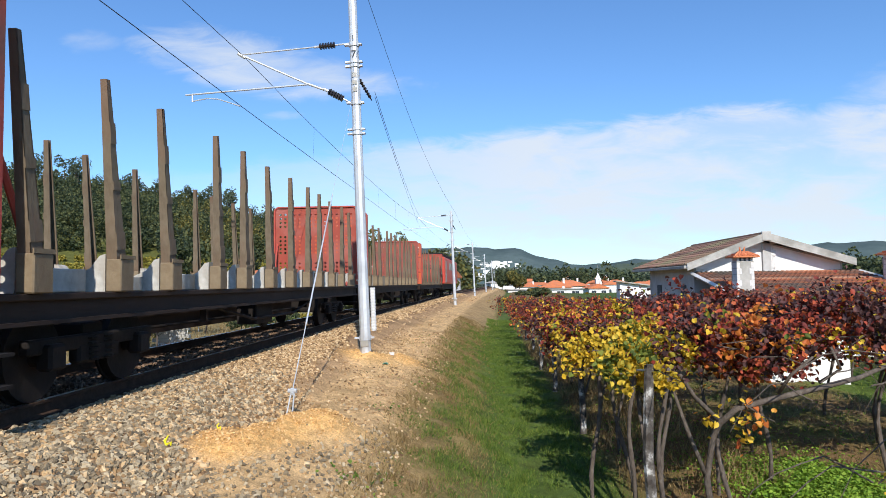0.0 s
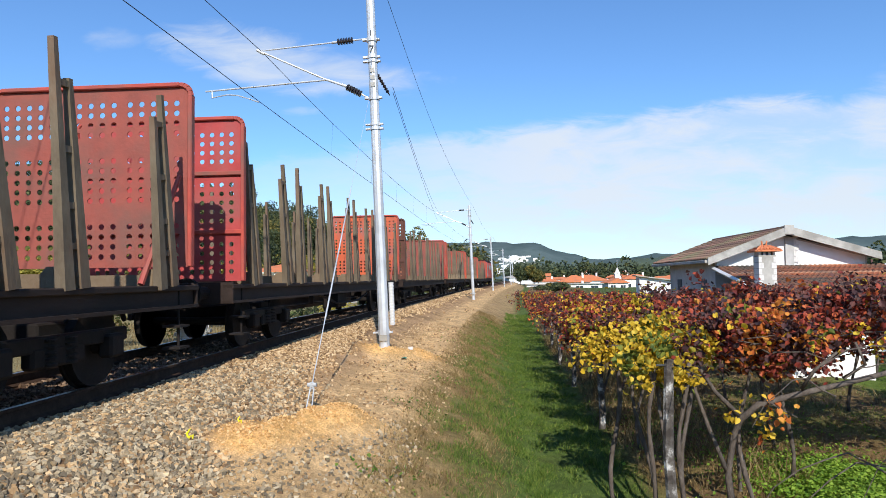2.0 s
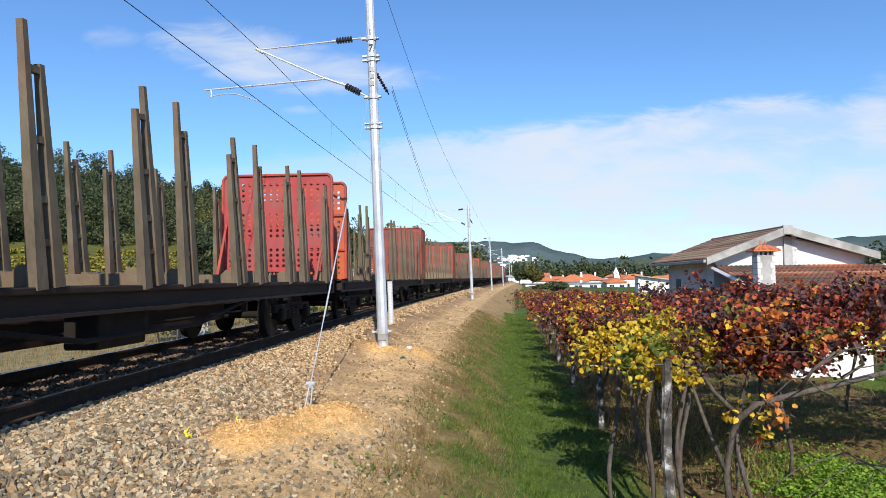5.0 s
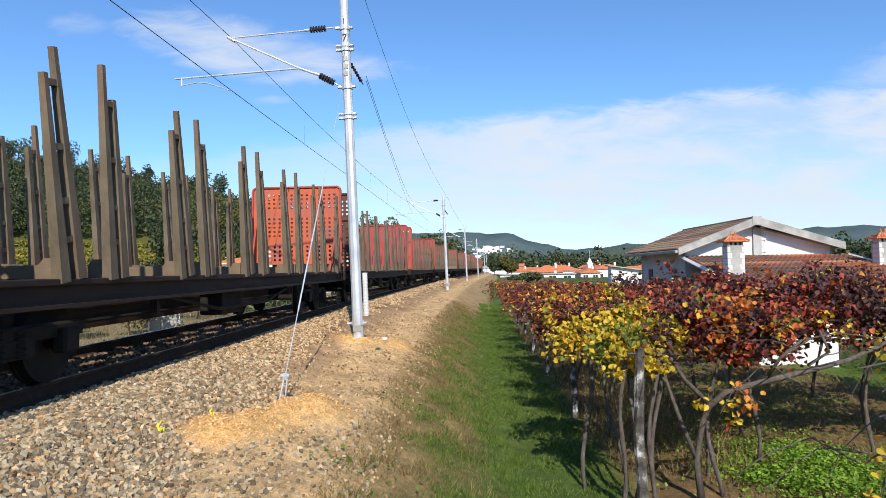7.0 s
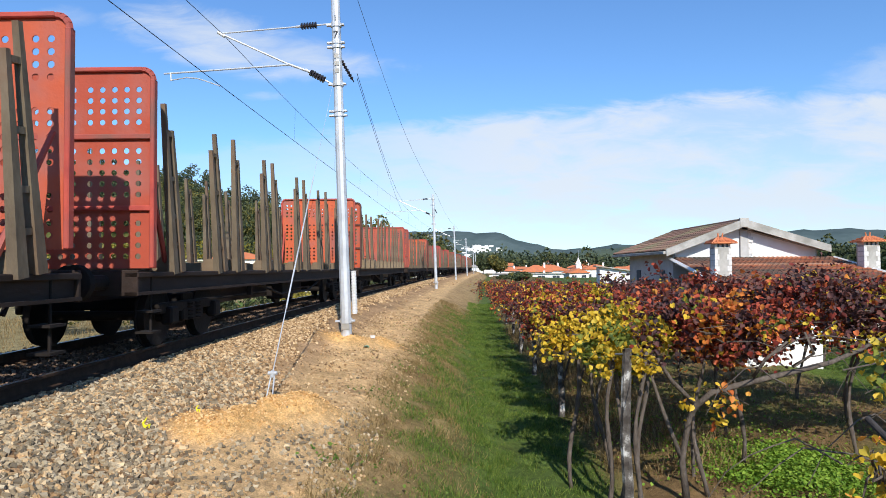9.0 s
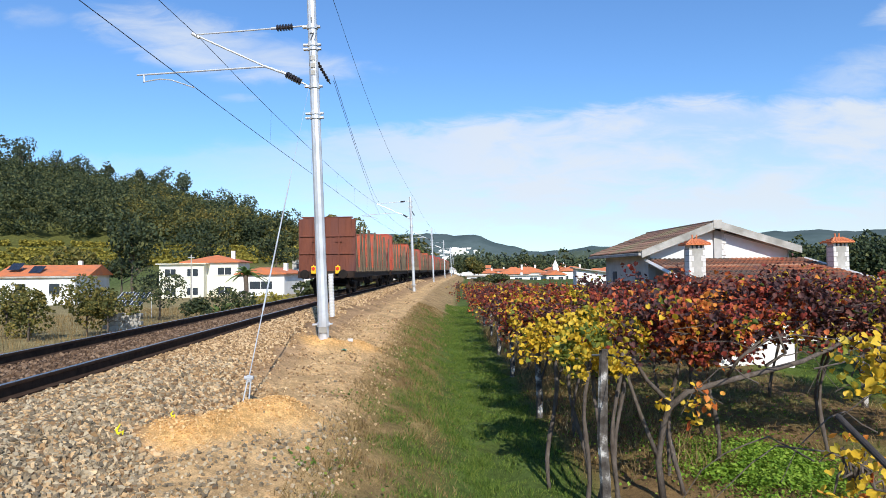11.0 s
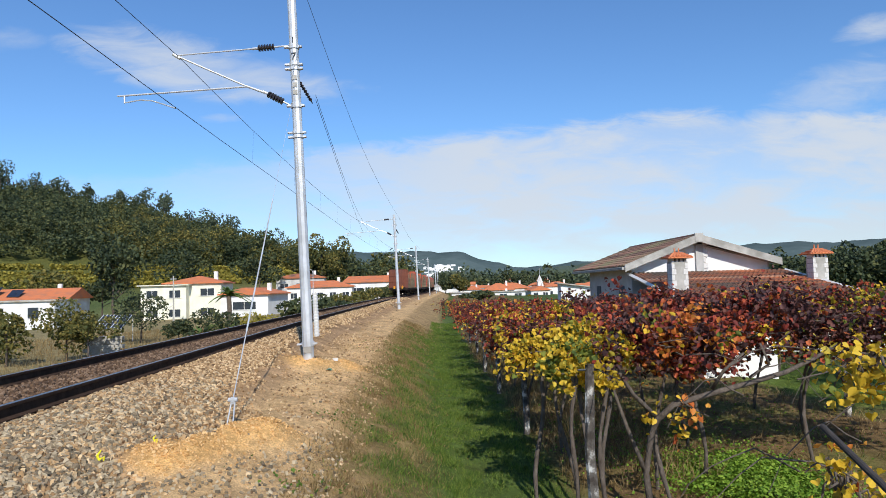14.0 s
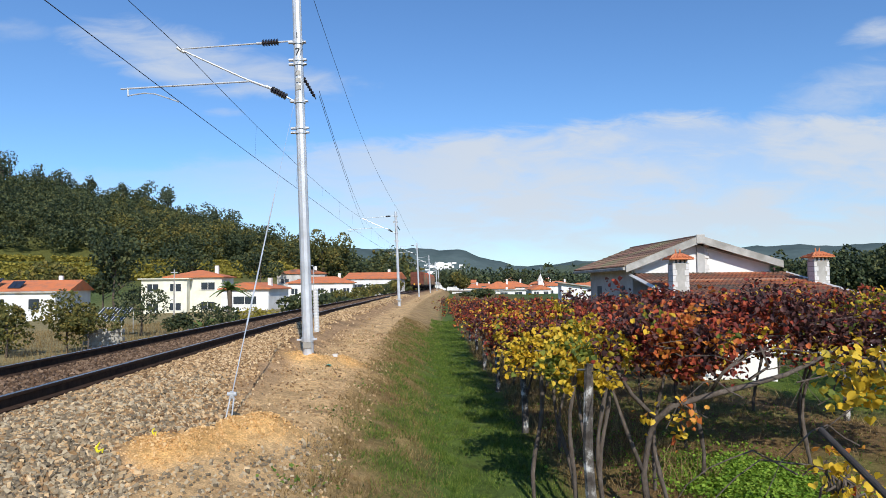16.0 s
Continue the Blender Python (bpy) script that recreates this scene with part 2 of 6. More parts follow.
M["cane"] = mat("vine_bark", [(0.25, (0.06, 0.045, 0.035)), (0.6, (0.13, 0.105, 0.085)), (0.85, (0.25, 0.215, 0.18))], 0.95, 16, 0, 0.8, 50, stretch=(1, 1, 0.5))
M["post"] = mat("lichen_post", [(0.40, (0.055, 0.045, 0.038)), (0.53, (0.13, 0.115, 0.10)), (0.63, (0.56, 0.54, 0.50))], 0.95, 5, 0, 0.5, 35)
M["pole_wood"] = mat("dark_wooden_pole", [(0.3, (0.035, 0.03, 0.028)), (0.7, (0.06, 0.052, 0.048)), (0.9, (0.2, 0.19, 0.18))], 0.8, 9, 0, 0.4, 40)
M["leaf_yellow"] = mat("yellow_vine_leaf", [(0.0, (0.36, 0.25, 0.02)), (0.4, (0.66, 0.43, 0.03)), (0.75, (0.80, 0.55, 0.06)), (1.0, (0.46, 0.38, 0.05))],
                       0.6, 12, by="island", through_light=0.35)
M["leaf_red"] = mat("red_vine_leaf", [(0.0, (0.09, 0.022, 0.018)), (0.4, (0.22, 0.038, 0.028)), (0.75, (0.40, 0.07, 0.035)), (1.0, (0.56, 0.15, 0.05))],
                    0.6, 12, by="island", through_light=0.25)
M["leaf_purple"] = mat("purple_vine_leaf", [(0.0, (0.04, 0.022, 0.022)), (0.5, (0.085, 0.038, 0.036)), (1.0, (0.17, 0.065, 0.05))],
                       0.6, 12, by="island", through_light=0.15)
M["leaf_green"] = mat("green_vine_leaf", [(0.0, (0.06, 0.09, 0.02)), (0.5, (0.15, 0.19, 0.03)), (1.0, (0.30, 0.30, 0.05))], 0.6, 12, by="island", through_light=0.3)
M["leaf_orange"] = mat("orange_vine_leaf", [(0.0, (0.45, 0.10, 0.03)), (0.5, (0.62, 0.20, 0.04)), (1.0, (0.70, 0.34, 0.06))], 0.6, 12, by="island", through_light=0.3)
M["herb"] = mat("green_ground_cover", [(0.0, (0.08, 0.17, 0.015)), (0.5, (0.17, 0.29, 0.025)), (1.0, (0.28, 0.40, 0.05))], 0.65, 8, by="island", through_light=0.3)
M["grass"] = mat("green_grass", [(0.0, (0.05, 0.10, 0.015)), (0.5, (0.11, 0.185, 0.026)), (1.0, (0.23, 0.275, 0.05))], 0.7, 5, by="island", through_light=0.3)
M["dry_grass"] = mat("dry_grass", [(0.0, (0.13, 0.085, 0.032)), (0.5, (0.26, 0.175, 0.07)), (1.0, (0.41, 0.295, 0.135))], 0.8, 5, by="island", through_light=0.25)
M["foliage"] = mat("dark_foliage", [(0.3, (0.022, 0.036, 0.020)), (0.5, (0.052, 0.072, 0.030)), (0.72, (0.13, 0.135, 0.048))], 0.75, 0.11, by="island", each=0.4, detail=3, through_light=0.15)
M["foliage_olive"] = mat("olive_foliage", [(0.3, (0.06, 0.072, 0.022)), (0.5, (0.135, 0.13, 0.034)), (0.72, (0.26, 0.20, 0.05))], 0.75, 0.11, by="island", each=0.4, detail=3, through_light=0.2)
M["foliage_blue"] = mat("eucalyptus_foliage", [(0.0, (0.05, 0.07, 0.04)), (0.5, (0.085, 0.11, 0.065)), (1.0, (0.12, 0.14, 0.085))], 0.75, 0.11, by="island", each=0.4, detail=3, through_light=0.15)
M["foliage_yellow"] = mat("autumn_vine_rows", [(0.0, (0.17, 0.16, 0.03)), (0.5, (0.30, 0.25, 0.04)), (1.0, (0.40, 0.33, 0.06))], 0.75, 0.3, by="island", through_light=0.25)
M["palm"] = mat("palm_leaf", [(0.0, (0.05, 0.09, 0.02)), (1.0, (0.13, 0.19, 0.045))], 0.6, 3, by="island", through_light=0.2)
M["solar"] = mat("solar_panel", [(0.3, (0.015, 0.02, 0.035)), (0.7, (0.03, 0.04, 0.06))], 0.15, 3, spec=0.6)
M["ribbon"] = mat("yellow_ribbon", [(0.3, (0.80, 0.70, 0.02)), (0.7, (0.86, 0.78, 0.05))], 0.5, 9)
# wooded hills, with the blue-grey of distance haze mixed into the base colour
M["far_hill"] = mat("far_hill_with_haze", [(0.3, (0.065, 0.095, 0.095)), (0.7, (0.105, 0.14, 0.14))], 1.0, 0.012, 0, 0, by="noise", spec=0.0)


# ---------------------------------------------------------------- building helpers
def mesh_of(name, verts, faces, mats, index=None, smooth=False):
    me = bpy.data.meshes.new(name)
    me.from_pydata([tuple(v) for v in verts], [], [tuple(f) for f in faces])
    for m in (mats if isinstance(mats, (list, tuple)) else [mats]):
        me.materials.append(m)
    if index is not None:
        me.polygons.foreach_set("material_index", np.asarray(index, dtype=np.int32))
    if smooth:
        me.polygons.foreach_set("use_smooth", np.ones(len(me.polygons), dtype=bool))
    me.update()
    return me


def part(name, bm, material, parent=None, label="", smooth=False):
    """Links a bmesh, or a ready mesh, as one object under a thing."""
    if isinstance(bm, bpy.types.Mesh):
        me = bm
    else:
        me = bpy.data.meshes.new(name)
        bm.to_mesh(me)
        bm.free()
        me.materials.append(material)
        if smooth:
            me.polygons.foreach_set("use_smooth", np.ones(len(me.polygons), dtype=bool))
    ob = new(name, me)
    ob.parent = parent
    if label:
        tagged(ob, label)
    return ob


def box(bm, x0, x1, y0, y1, z0, z1, m=None, bevel=0.0):
    got = bmesh.ops.create_cube(bm, size=1.0)["verts"]
    bmesh.ops.scale(bm, verts=got, vec=(x1 - x0, y1 - y0, z1 - z0))
    bmesh.ops.translate(bm, verts=got, vec=((x0 + x1) / 2, (y0 + y1) / 2, (z0 + z1) / 2))
    if bevel:
        edges = list({e for v in got for e in v.link_edges})
        done = bmesh.ops.bevel(bm, geom=edges, offset=bevel, segments=1, affect="EDGES", profile=0.5)
        got = list({v for f in done["faces"] for v in f.verts} | {v for v in got if v.is_valid})
    if m is not None:
        bmesh.ops.transform(bm, matrix=m, verts=[v for v in got if v.is_valid])
    return got


def prism(bm, pts, y0, y1):
    """An upright outline in x and z, drawn out from y0 to y1."""
    a = [bm.verts.new((x, y0, z)) for x, z in pts]
    b = [bm.verts.new((x, y1, z)) for x, z in pts]
    bm.faces.new(a)
    bm.faces.new(b[::-1])
    for i in range(len(pts)):
        j = (i + 1) % len(pts)
        bm.faces.new((a[i], b[i], b[j], a[j]))
    bmesh.ops.recalc_face_normals(bm, faces=bm.faces)


def rod(bm, a, b, r0, r1=None, sides=8):
    a, b = Vector(a), Vector(b)
    r1 = r0 if r1 is None else r1
    got = bmesh.ops.create_cone(bm, cap_ends=True, segments=sides, radius1=r0, radius2=r1, depth=(b - a).length)["verts"]
    turn = (b - a).to_track_quat("Z", "Y").to_matrix().to_4x4()
    bmesh.ops.transform(bm, matrix=Matrix.Translation((a + b) / 2) @ turn, verts=got)
    return got


def tube(points, radii, sides=7):
    """A bent tapering tube through points, as verts and faces."""
    pts = [Vector(p) for p in points]
    verts, faces = [], []
    ref = Vector((0.3, 0.2, 0.93))
    for i, p in enumerate(pts):
        d = (pts[min(i + 1, len(pts) - 1)] - pts[max(i - 1, 0)]).normalized()
        u = d.cross(ref)
        u = u.normalized() if u.length > 0.05 else d.cross(Vector((1, 0, 0))).normalized()
        w = d.cross(u)
        for k in range(sides):
            a = 2 * math.pi * k / sides
            verts.append(p + (u * math.cos(a) + w * math.sin(a)) * radii[i])
    for i in range(len(pts) - 1):
        for k in range(sides):
            k2 = (k + 1) % sides
            faces.append((i * sides + k, i * sides + k2, (i + 1) * sides + k2, (i + 1) * sides + k))
    faces.append(tuple(range(sides))[::-1])
    faces.append(tuple((len(pts) - 1) * sides + k for k in range(sides)))
    return verts, faces


def merge(bits):
    verts, faces = [], []
    for v, f in bits:
        o = len(verts)
        verts += list(v)
        faces += [tuple(i + o for i in q) for q in f]
    return verts, faces


RNG = np.random.default_rng(7)


def turns(n, tilt=1.0, rng=RNG):
    """n turning matrices: any heading, leaning up to tilt (1: any way)."""
    yaw = rng.uniform(0, 2 * np.pi, n)
    a = rng.uniform(-1, 1, n) * np.pi / 2 * tilt
    b = rng.uniform(-1, 1, n) * np.pi / 2 * tilt
    c, s = np.cos(yaw), np.sin(yaw)
    z, o = np.zeros(n), np.ones(n)
    rz = np.stack([c, -s, z, s, c, z, z, z, o], 1).reshape(n, 3, 3)
    c, s = np.cos(a), np.sin(a)
    rx = np.stack([o, z, z, z, c, -s, z, s, c], 1).reshape(n, 3, 3)
    c, s = np.cos(b), np.sin(b)
    ry = np.stack([c, z, s, z, o, z, -s, z, c], 1).reshape(n, 3, 3)
    return rz @ rx @ ry


def scatter(tv, tf, places, rot, size):
    """Copies of a small shape as one body: verts and faces."""
    tv = np.asarray(tv, float)
    n, k = len(places), len(tv)
    size = np.asarray(size, float)
    size = size[:, None, None] if size.ndim == 1 else size[:, None, :]
    v = np.einsum("nij,nkj->nki", rot, tv[None] * size) + np.asarray(places)[:, None, :]
    off = np.arange(n) * k
    faces = []
    for f in tf:
        faces.append(off[:, None] + np.asarray(f)[None, :])
    out = []
    if len({len(f) for f in tf}) == 1:
        out = np.stack(faces, 1).reshape(-1, len(tf[0])).tolist()
    else:
        for i in range(n):
            out += [q[i].tolist() for q in faces]
    return v.reshape(-1, 3), out


# a vine leaf in two folded halves
LEAF_V = [(0, -0.34, 0.02), (-0.26, -0.52, 0.10), (-0.50, -0.22, 0.20), (-0.47, 0.10, 0.14), (-0.30, 0.30, 0.08), (0, 0.56, -0.16),
          (0.32, 0.32, 0.10), (0.49, 0.06, 0.16), (0.46, -0.26, 0.18), (0.24, -0.50, 0.11)]
LEAF_F = [(0, 5, 4, 3, 2, 1), (0, 9, 8, 7, 6, 5)]
CLUMP_V = [(-0.5, -0.35, 0.0), (0.1, -0.5, 0.12), (0.55, 0.05, -0.05), (0.05, 0.5, 0.1), (-0.45, 0.25, -0.1), (0, 0, 0.25)]
CLUMP_F = [(0, 1, 5), (1, 2, 5), (2, 3, 5), (3, 4, 5), (4, 0, 5)]
TUFT_V = [(-0.5, -0.3, 0.0), (0.15, -0.5, 0.15), (0.5, 0.25, -0.05), (-0.2, 0.5, 0.12)]
TUFT_F = [(0, 1, 2), (0, 2, 3)]
BLADE_V = [(-0.02, 0, 0), (0.02, 0, 0), (0.012, 0.10, 0.6), (-0.012, 0.10, 0.6), (0, 0.32, 1.0)]
BLADE_F = [(0, 1, 2), (0, 2, 3), (3, 2, 4)]


def stone_shape(seed):
    """A broken, angular stone."""
    r = random.Random(seed)
    sx, sy, sz = r.uniform(0.9, 1.3), r.uniform(0.7, 1.0), r.uniform(0.5, 0.8)
    v = [(x * sx * r.uniform(0.55, 1.15), y * sy * r.uniform(0.55, 1.15), z * sz * r.uniform(0.6, 1.15)) for x in (-0.42, 0.42) for y in (-0.42, 0.42) for z in (-0.42, 0.42)]
    quads = [(0, 1, 3, 2), (4, 6, 7, 5), (0, 4, 5, 1), (2, 3, 7, 6), (0, 2, 6, 4), (1, 5, 7, 3)]
    return v, [t for a, b, c, d in quads for t in ((a, b, c), (a, c, d))]


# ---------------------------------------------------------------- the line and the lie of the land
def tx(y):
    """The middle of the track, x over y."""
    y = np.asarray(y, float)
    near = -5.486 + 0.00022 * np.clip(y, 0, 140) ** 2
    far = np.clip(y - 140, 0, 420)
    return near + 0.0616 * far - 0.0002 * far ** 2 - 0.17 * np.exp(-((y - 28) / 16) ** 2)


def heading(y):
    return -math.degrees(math.atan((float(tx(y + 1)) - float(tx(y - 1))) / 2))


SECTION_S = [-400, -90, -40, -12, -6.5, -4.3, -3.2, -2.1, -1.3, 1.3, 2.0, 2.9, 3.6, 4.15, 4.7, 5.9, 6.4, 7.6, 14, 30, 60, 120, 400]
SECTION_Z = [-4.5, -4.2, -3.0, -2.3, -2.0, -0.8, -0.56, -0.25, -0.185, -0.185, -0.25, -0.58, -0.64, -0.74, -1.0, -1.52, -1.6, -1.6, -1.55, -2.2, -3.2, -4.5, -4.5]
MOUNDS = [(-2.66, 6.85, 0.36, 0.36, 0.08), (-2.52, 7.12, 0.52, 0.46, 0.14), (-2.30, 7.55, 0.54, 0.48, 0.17), (-2.05, 7.98, 0.54, 0.46, 0.18), (-1.84, 8.34, 0.46, 0.42, 0.16),
          (-2.55, 15.2, 0.75, 0.8, 0.24), (-1.75, 15.7, 0.5, 0.6, 0.14)]


def hills(x, y):
    """Wooded rise beyond the houses to the left, and the one far to the right."""
    d = np.hypot(x, y)
    bear = np.degrees(np.arctan2(x, np.maximum(y, 1e-3)))
    bear = np.where(y <= 0, np.where(x < 0, -95, 95), bear)
    top = np.interp(bear, [-90, -34, -28, -22, -16, -10.5, -8, -3, 0], [40, 37.5, 34, 27.5, 13.5, 3, 2, 2, 0])
    a = top * np.clip((d - 225) / 130, 0, 1) ** 0.8 * np.clip((700 - d) / 250, 0, 1)
    foot = np.interp(bear, [-90, -12, -6], [12.5, 11, 0]) * np.clip((d - 150) / 75, 0, 1) * np.clip((700 - d) / 250, 0, 1)
    topr = np.interp(bear, [24, 29, 34, 40, 95], [0, 0, 5, 12, 20])
    b = topr * np.clip((d - 180) / 110, 0, 1) * np.clip((800 - d) / 300, 0, 1)
    return a + foot + b


def land(x, y):
    x, y = np.asarray(x, float), np.asarray(y, float)
    s = x - tx(y)
    z = np.interp(s, SECTION_S, SECTION_Z)
    for mx_, my_, rx_, ry_, h_ in MOUNDS:
        q = ((x - mx_) / rx_) ** 2 + ((y - my_) / ry_) ** 2
        z = z + h_ * np.exp(-q * 1.4) * (1 + 0.16 * np.sin(x * 9 + y * 4) * np.sin(y * 8 - x * 5))
    rough = np.clip((np.abs(s) - 2.6) / 0.6, 0, 1)
    z = z + rough * (0.035 * np.sin(x * 3.1 + y * 1.7) * np.sin(y * 2.3 - x) + 0.02 * np.sin(x * 7.3 - y * 5.1))
    return z + hills(x, y)


def land1(x, y):
    return float(land(x, y))


def ground_colours(x, y):
    """Bare soil, grass and stone by where they lie across the line."""
    s = x - tx(y)
    n = 0.5 + 0.5 * np.sin(x * 2.1 + np.sin(y * 0.9) * 2) * np.sin(y * 1.3 + np.sin(x * 1.1) * 2)
    n2 = 0.5 + 0.5 * np.sin(x * 5.3 + y * 3.1) * np.sin(y * 4.7 - x * 2.3)
    col = np.zeros((len(x), 3))
    c = lambda *a: np.array(a)
    rust, tan, bench = c(0.13, 0.075, 0.045), c(0.38, 0.24, 0.125), c(0.55, 0.36, 0.175)
    dry, green, soil = c(0.30, 0.205, 0.09), c(0.075, 0.11, 0.025), c(0.18, 0.115, 0.052)
    field, valley = c(0.26, 0.21, 0.10), c(0.09, 0.12, 0.04)
    keys = [(-400, valley), (-70, valley), (-45, field), (-7, field), (-4.5, dry), (-2.4, rust), (1.9, rust), (2.2, tan), (2.6, tan),
            (3.1, bench), (4.05, bench), (4.4, dry), (5.1, dry * 0.85), (5.7, green), (7.2, green), (7.8, soil), (14, soil), (24, green * 0.9), (60, valley), (400, valley)]
    for k in range(3):
        col[:, k] = np.interp(s, [a for a, _ in keys], [b[k] for _, b in keys])
    mix = np.clip((n - 0.45) * 2.2, 0, 1)[:, None] * np.clip((np.abs(s - 11) < 5) * 1.0, 0, 1)[:, None]
    col = col * (1 - 0.6 * mix) + c(0.12, 0.15, 0.035) * 0.6 * mix
    bank = (np.clip((s - 4.4) / 0.5, 0, 1) * np.clip((6.0 - s) / 0.5, 0, 1) * np.clip(0.2 + 0.8 * np.sin(x * 3.4 + 1.7 * np.sin(y * 1.1)) * np.sin(y * 2.1 + 1.5 * np.sin(x * 2.3)), 0, 1))[:, None]
    col = col * (1 - bank) + c(0.10, 0.115, 0.03) * bank
    bare = (np.clip((y - 30) / 14, 0, 1) * np.clip((s - 4.0) / 0.3, 0, 1) * np.clip((6.6 - s) / 0.6, 0, 1))[:, None]
    col = col * (1 - 0.8 * bare) + bench * 0.68 * 0.8 * bare
    sand = np.zeros(len(x))
    for mx_, my_, rx_, ry_, h_ in MOUNDS:
        sand = np.maximum(sand, np.exp(-(((x - mx_) / rx_) ** 2 + ((y - my_) / ry_) ** 2) * 1.2))
    sand = np.clip(sand * 2.4 - 0.7, 0, 1)[:, None]
    col = col * (1 - sand) + c(0.67, 0.395, 0.15) * sand
    col *= (0.86 + 0.28 * n2)[:, None]
    lawn = (np.clip((x - 8.2) / 0.8, 0, 1) * np.clip((y - 13) / 1.5, 0, 1) * np.clip((24 - y) / 3, 0, 1))[:, None]
    col = col * (1 - lawn) + c(0.085, 0.125, 0.02) * lawn
    d = np.hypot(x, y)
    terrace = (np.clip((d - 175) / 20, 0, 1) * (x < -0.13 * y))[:, None]
    col = col * (1 - terrace) + c(0.10, 0.105, 0.03) * terrace
    wood = np.clip((d - 256) / 8, 0, 1)[:, None]
    return col * (1 - wood) + c(0.06, 0.07, 0.03) * wood


def make_ground():
    s = np.concatenate([-np.geomspace(3500, 13, 34), np.linspace(-12, -4.6, 12), np.arange(-4.4, 1.6, 0.3), np.arange(1.6, 9.0, 0.13),
                        np.arange(9.2, 16, 0.45), np.geomspace(17, 3500, 38)])
    y = np.concatenate([-np.geomspace(3500, 6, 26), np.arange(-5, 2.4, 0.6), np.arange(2.5, 24, 0.16), np.geomspace(24.3, 150, 70), np.geomspace(158, 900, 46), np.geomspace(1000, 4500, 8)])
    S, Y = np.meshgrid(s, y)
    X = S + tx(Y)
    Z = land(X, Y)
    nx = len(s)
    verts = np.stack([X, Y, Z], -1).reshape(-1, 3)
    i = (np.arange(len(y) - 1)[:, None] * nx + np.arange(nx - 1)[None]).ravel()
    faces = np.stack([i, i + 1, i + nx + 1, i + nx], 1).tolist()
    m = bpy.data.materials.new("ground_soil")
    m.use_nodes = True
    t = m.node_tree
    b = t.nodes["Principled BSDF"]
    b.inputs["Roughness"].default_value, b.inputs["Specular IOR Level"].default_value = 0.95, 0.1
    at = t.nodes.new("ShaderNodeVertexColor")
    at.layer_name = "soil"
    co = t.nodes.new("ShaderNodeTexCoord")
    prev = at.outputs[0]
    heights = None
    for sc, lo, hi in ((1.3, 0.72, 1.22), (11.0, 0.72, 1.25), (55.0, 0.7, 1.3)):
        n = t.nodes.new("ShaderNodeTexNoise")
        n.inputs["Scale"].default_value, n.inputs["Detail"].default_value = sc, 5
        t.links.new(co.outputs["Object"], n.inputs["Vector"])
        r = t.nodes.new("ShaderNodeMapRange")
        for k, val in zip((1, 2, 3, 4), (0.3, 0.7, lo, hi)):
            r.inputs[k].default_value = val
        t.links.new(n.outputs[0], r.inputs[0])
        mx = t.nodes.new("ShaderNodeVectorMath")
        mx.operation = "SCALE"
        t.links.new(prev, mx.inputs[0])
        t.links.new(r.outputs[0], mx.inputs["Scale"])
        prev, heights = mx.outputs[0], n.outputs[0]
    t.links.new(prev, b.inputs["Base Color"])
    bp = t.nodes.new("ShaderNodeBump")
    bp.inputs["Strength"].default_value, bp.inputs["Distance"].default_value = 0.6, 0.03
    t.links.new(heights, bp.inputs["Height"])
    t.links.new(bp.outputs[0], b.inputs["Normal"])
    me = mesh_of("ground", verts, faces, m, smooth=True)
    ca = me.color_attributes.new("soil", "FLOAT_COLOR", "POINT")
    rgba = np.ones((len(verts), 4))
    rgba[:, :3] = np.clip(ground_colours(verts[:, 0], verts[:, 1]), 0.01, 1)
    ca.data.foreach_set("color", rgba.ravel())
    tagged(new("ground", me), "embankment with sandy bench, grassy slope and valley floor", "ground", kind="structure")


make_ground()


def far_hill(name, bearings, tops, dist, material, label, seed):
    """A long wooded ridge on the skyline."""
    r = np.random.default_rng(seed)
    b = np.radians(np.linspace(bearings[0], bearings[-1], 260))
    top = np.interp(np.degrees(b), bearings, tops) * 1.22
    lump = sum(np.sin(b * f_ * 57 + r.uniform(0, 6)) * a_ for f_, a_ in ((0.7, 3), (1.9, 2.2), (4.1, 1.6), (9.3, 1.2)))
    lump = lump + np.convolve(r.uniform(-1, 1, len(b)), [0.3, 0.4, 0.3], "same") * 4
    rows = []
    for k, (dk, hk) in enumerate(((0, -0.05), (0.05, 0.35), (0.1, 0.72), (0.16, 1.0), (0.3, 0.2))):
        rad = dist * (1 + dk)
        z = np.where(hk < 0, -12.0, top * hk + lump * hk * dist / 2500)
        rows.append(np.stack([np.sin(b) * rad, np.cos(b) * rad, z], 1))
    v = np.concatenate(rows)
    n = len(b)
    i = (np.arange(len(rows) - 1)[:, None] * n + np.arange(n - 1)[None]).ravel()
    f = np.stack([i, i + 1, i + n + 1, i + n], 1).tolist()
    tagged(new(name, mesh_of(name, v, f, material, smooth=True)), label, "hill", kind="structure")


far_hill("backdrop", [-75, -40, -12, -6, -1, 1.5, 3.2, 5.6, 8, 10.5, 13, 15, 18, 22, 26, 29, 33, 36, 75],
         [120, 120, 115, 130, 130, 122, 122, 92, 65, 58, 76, 76, 66, 90, 109, 110, 106, 110, 110], 2500, M["far_hill"], "wooded hills on the skyline with haze mixed into their colour", 3)
far_hill("backdrop_hill", [4, 7, 10, 14, 17, 21, 26, 31, 36, 40], [1, 12, 20, 24, 26, 30, 20, 18, 22, 22], 900, M["foliage_blue"], "dark wooded ridge behind the village", 5)


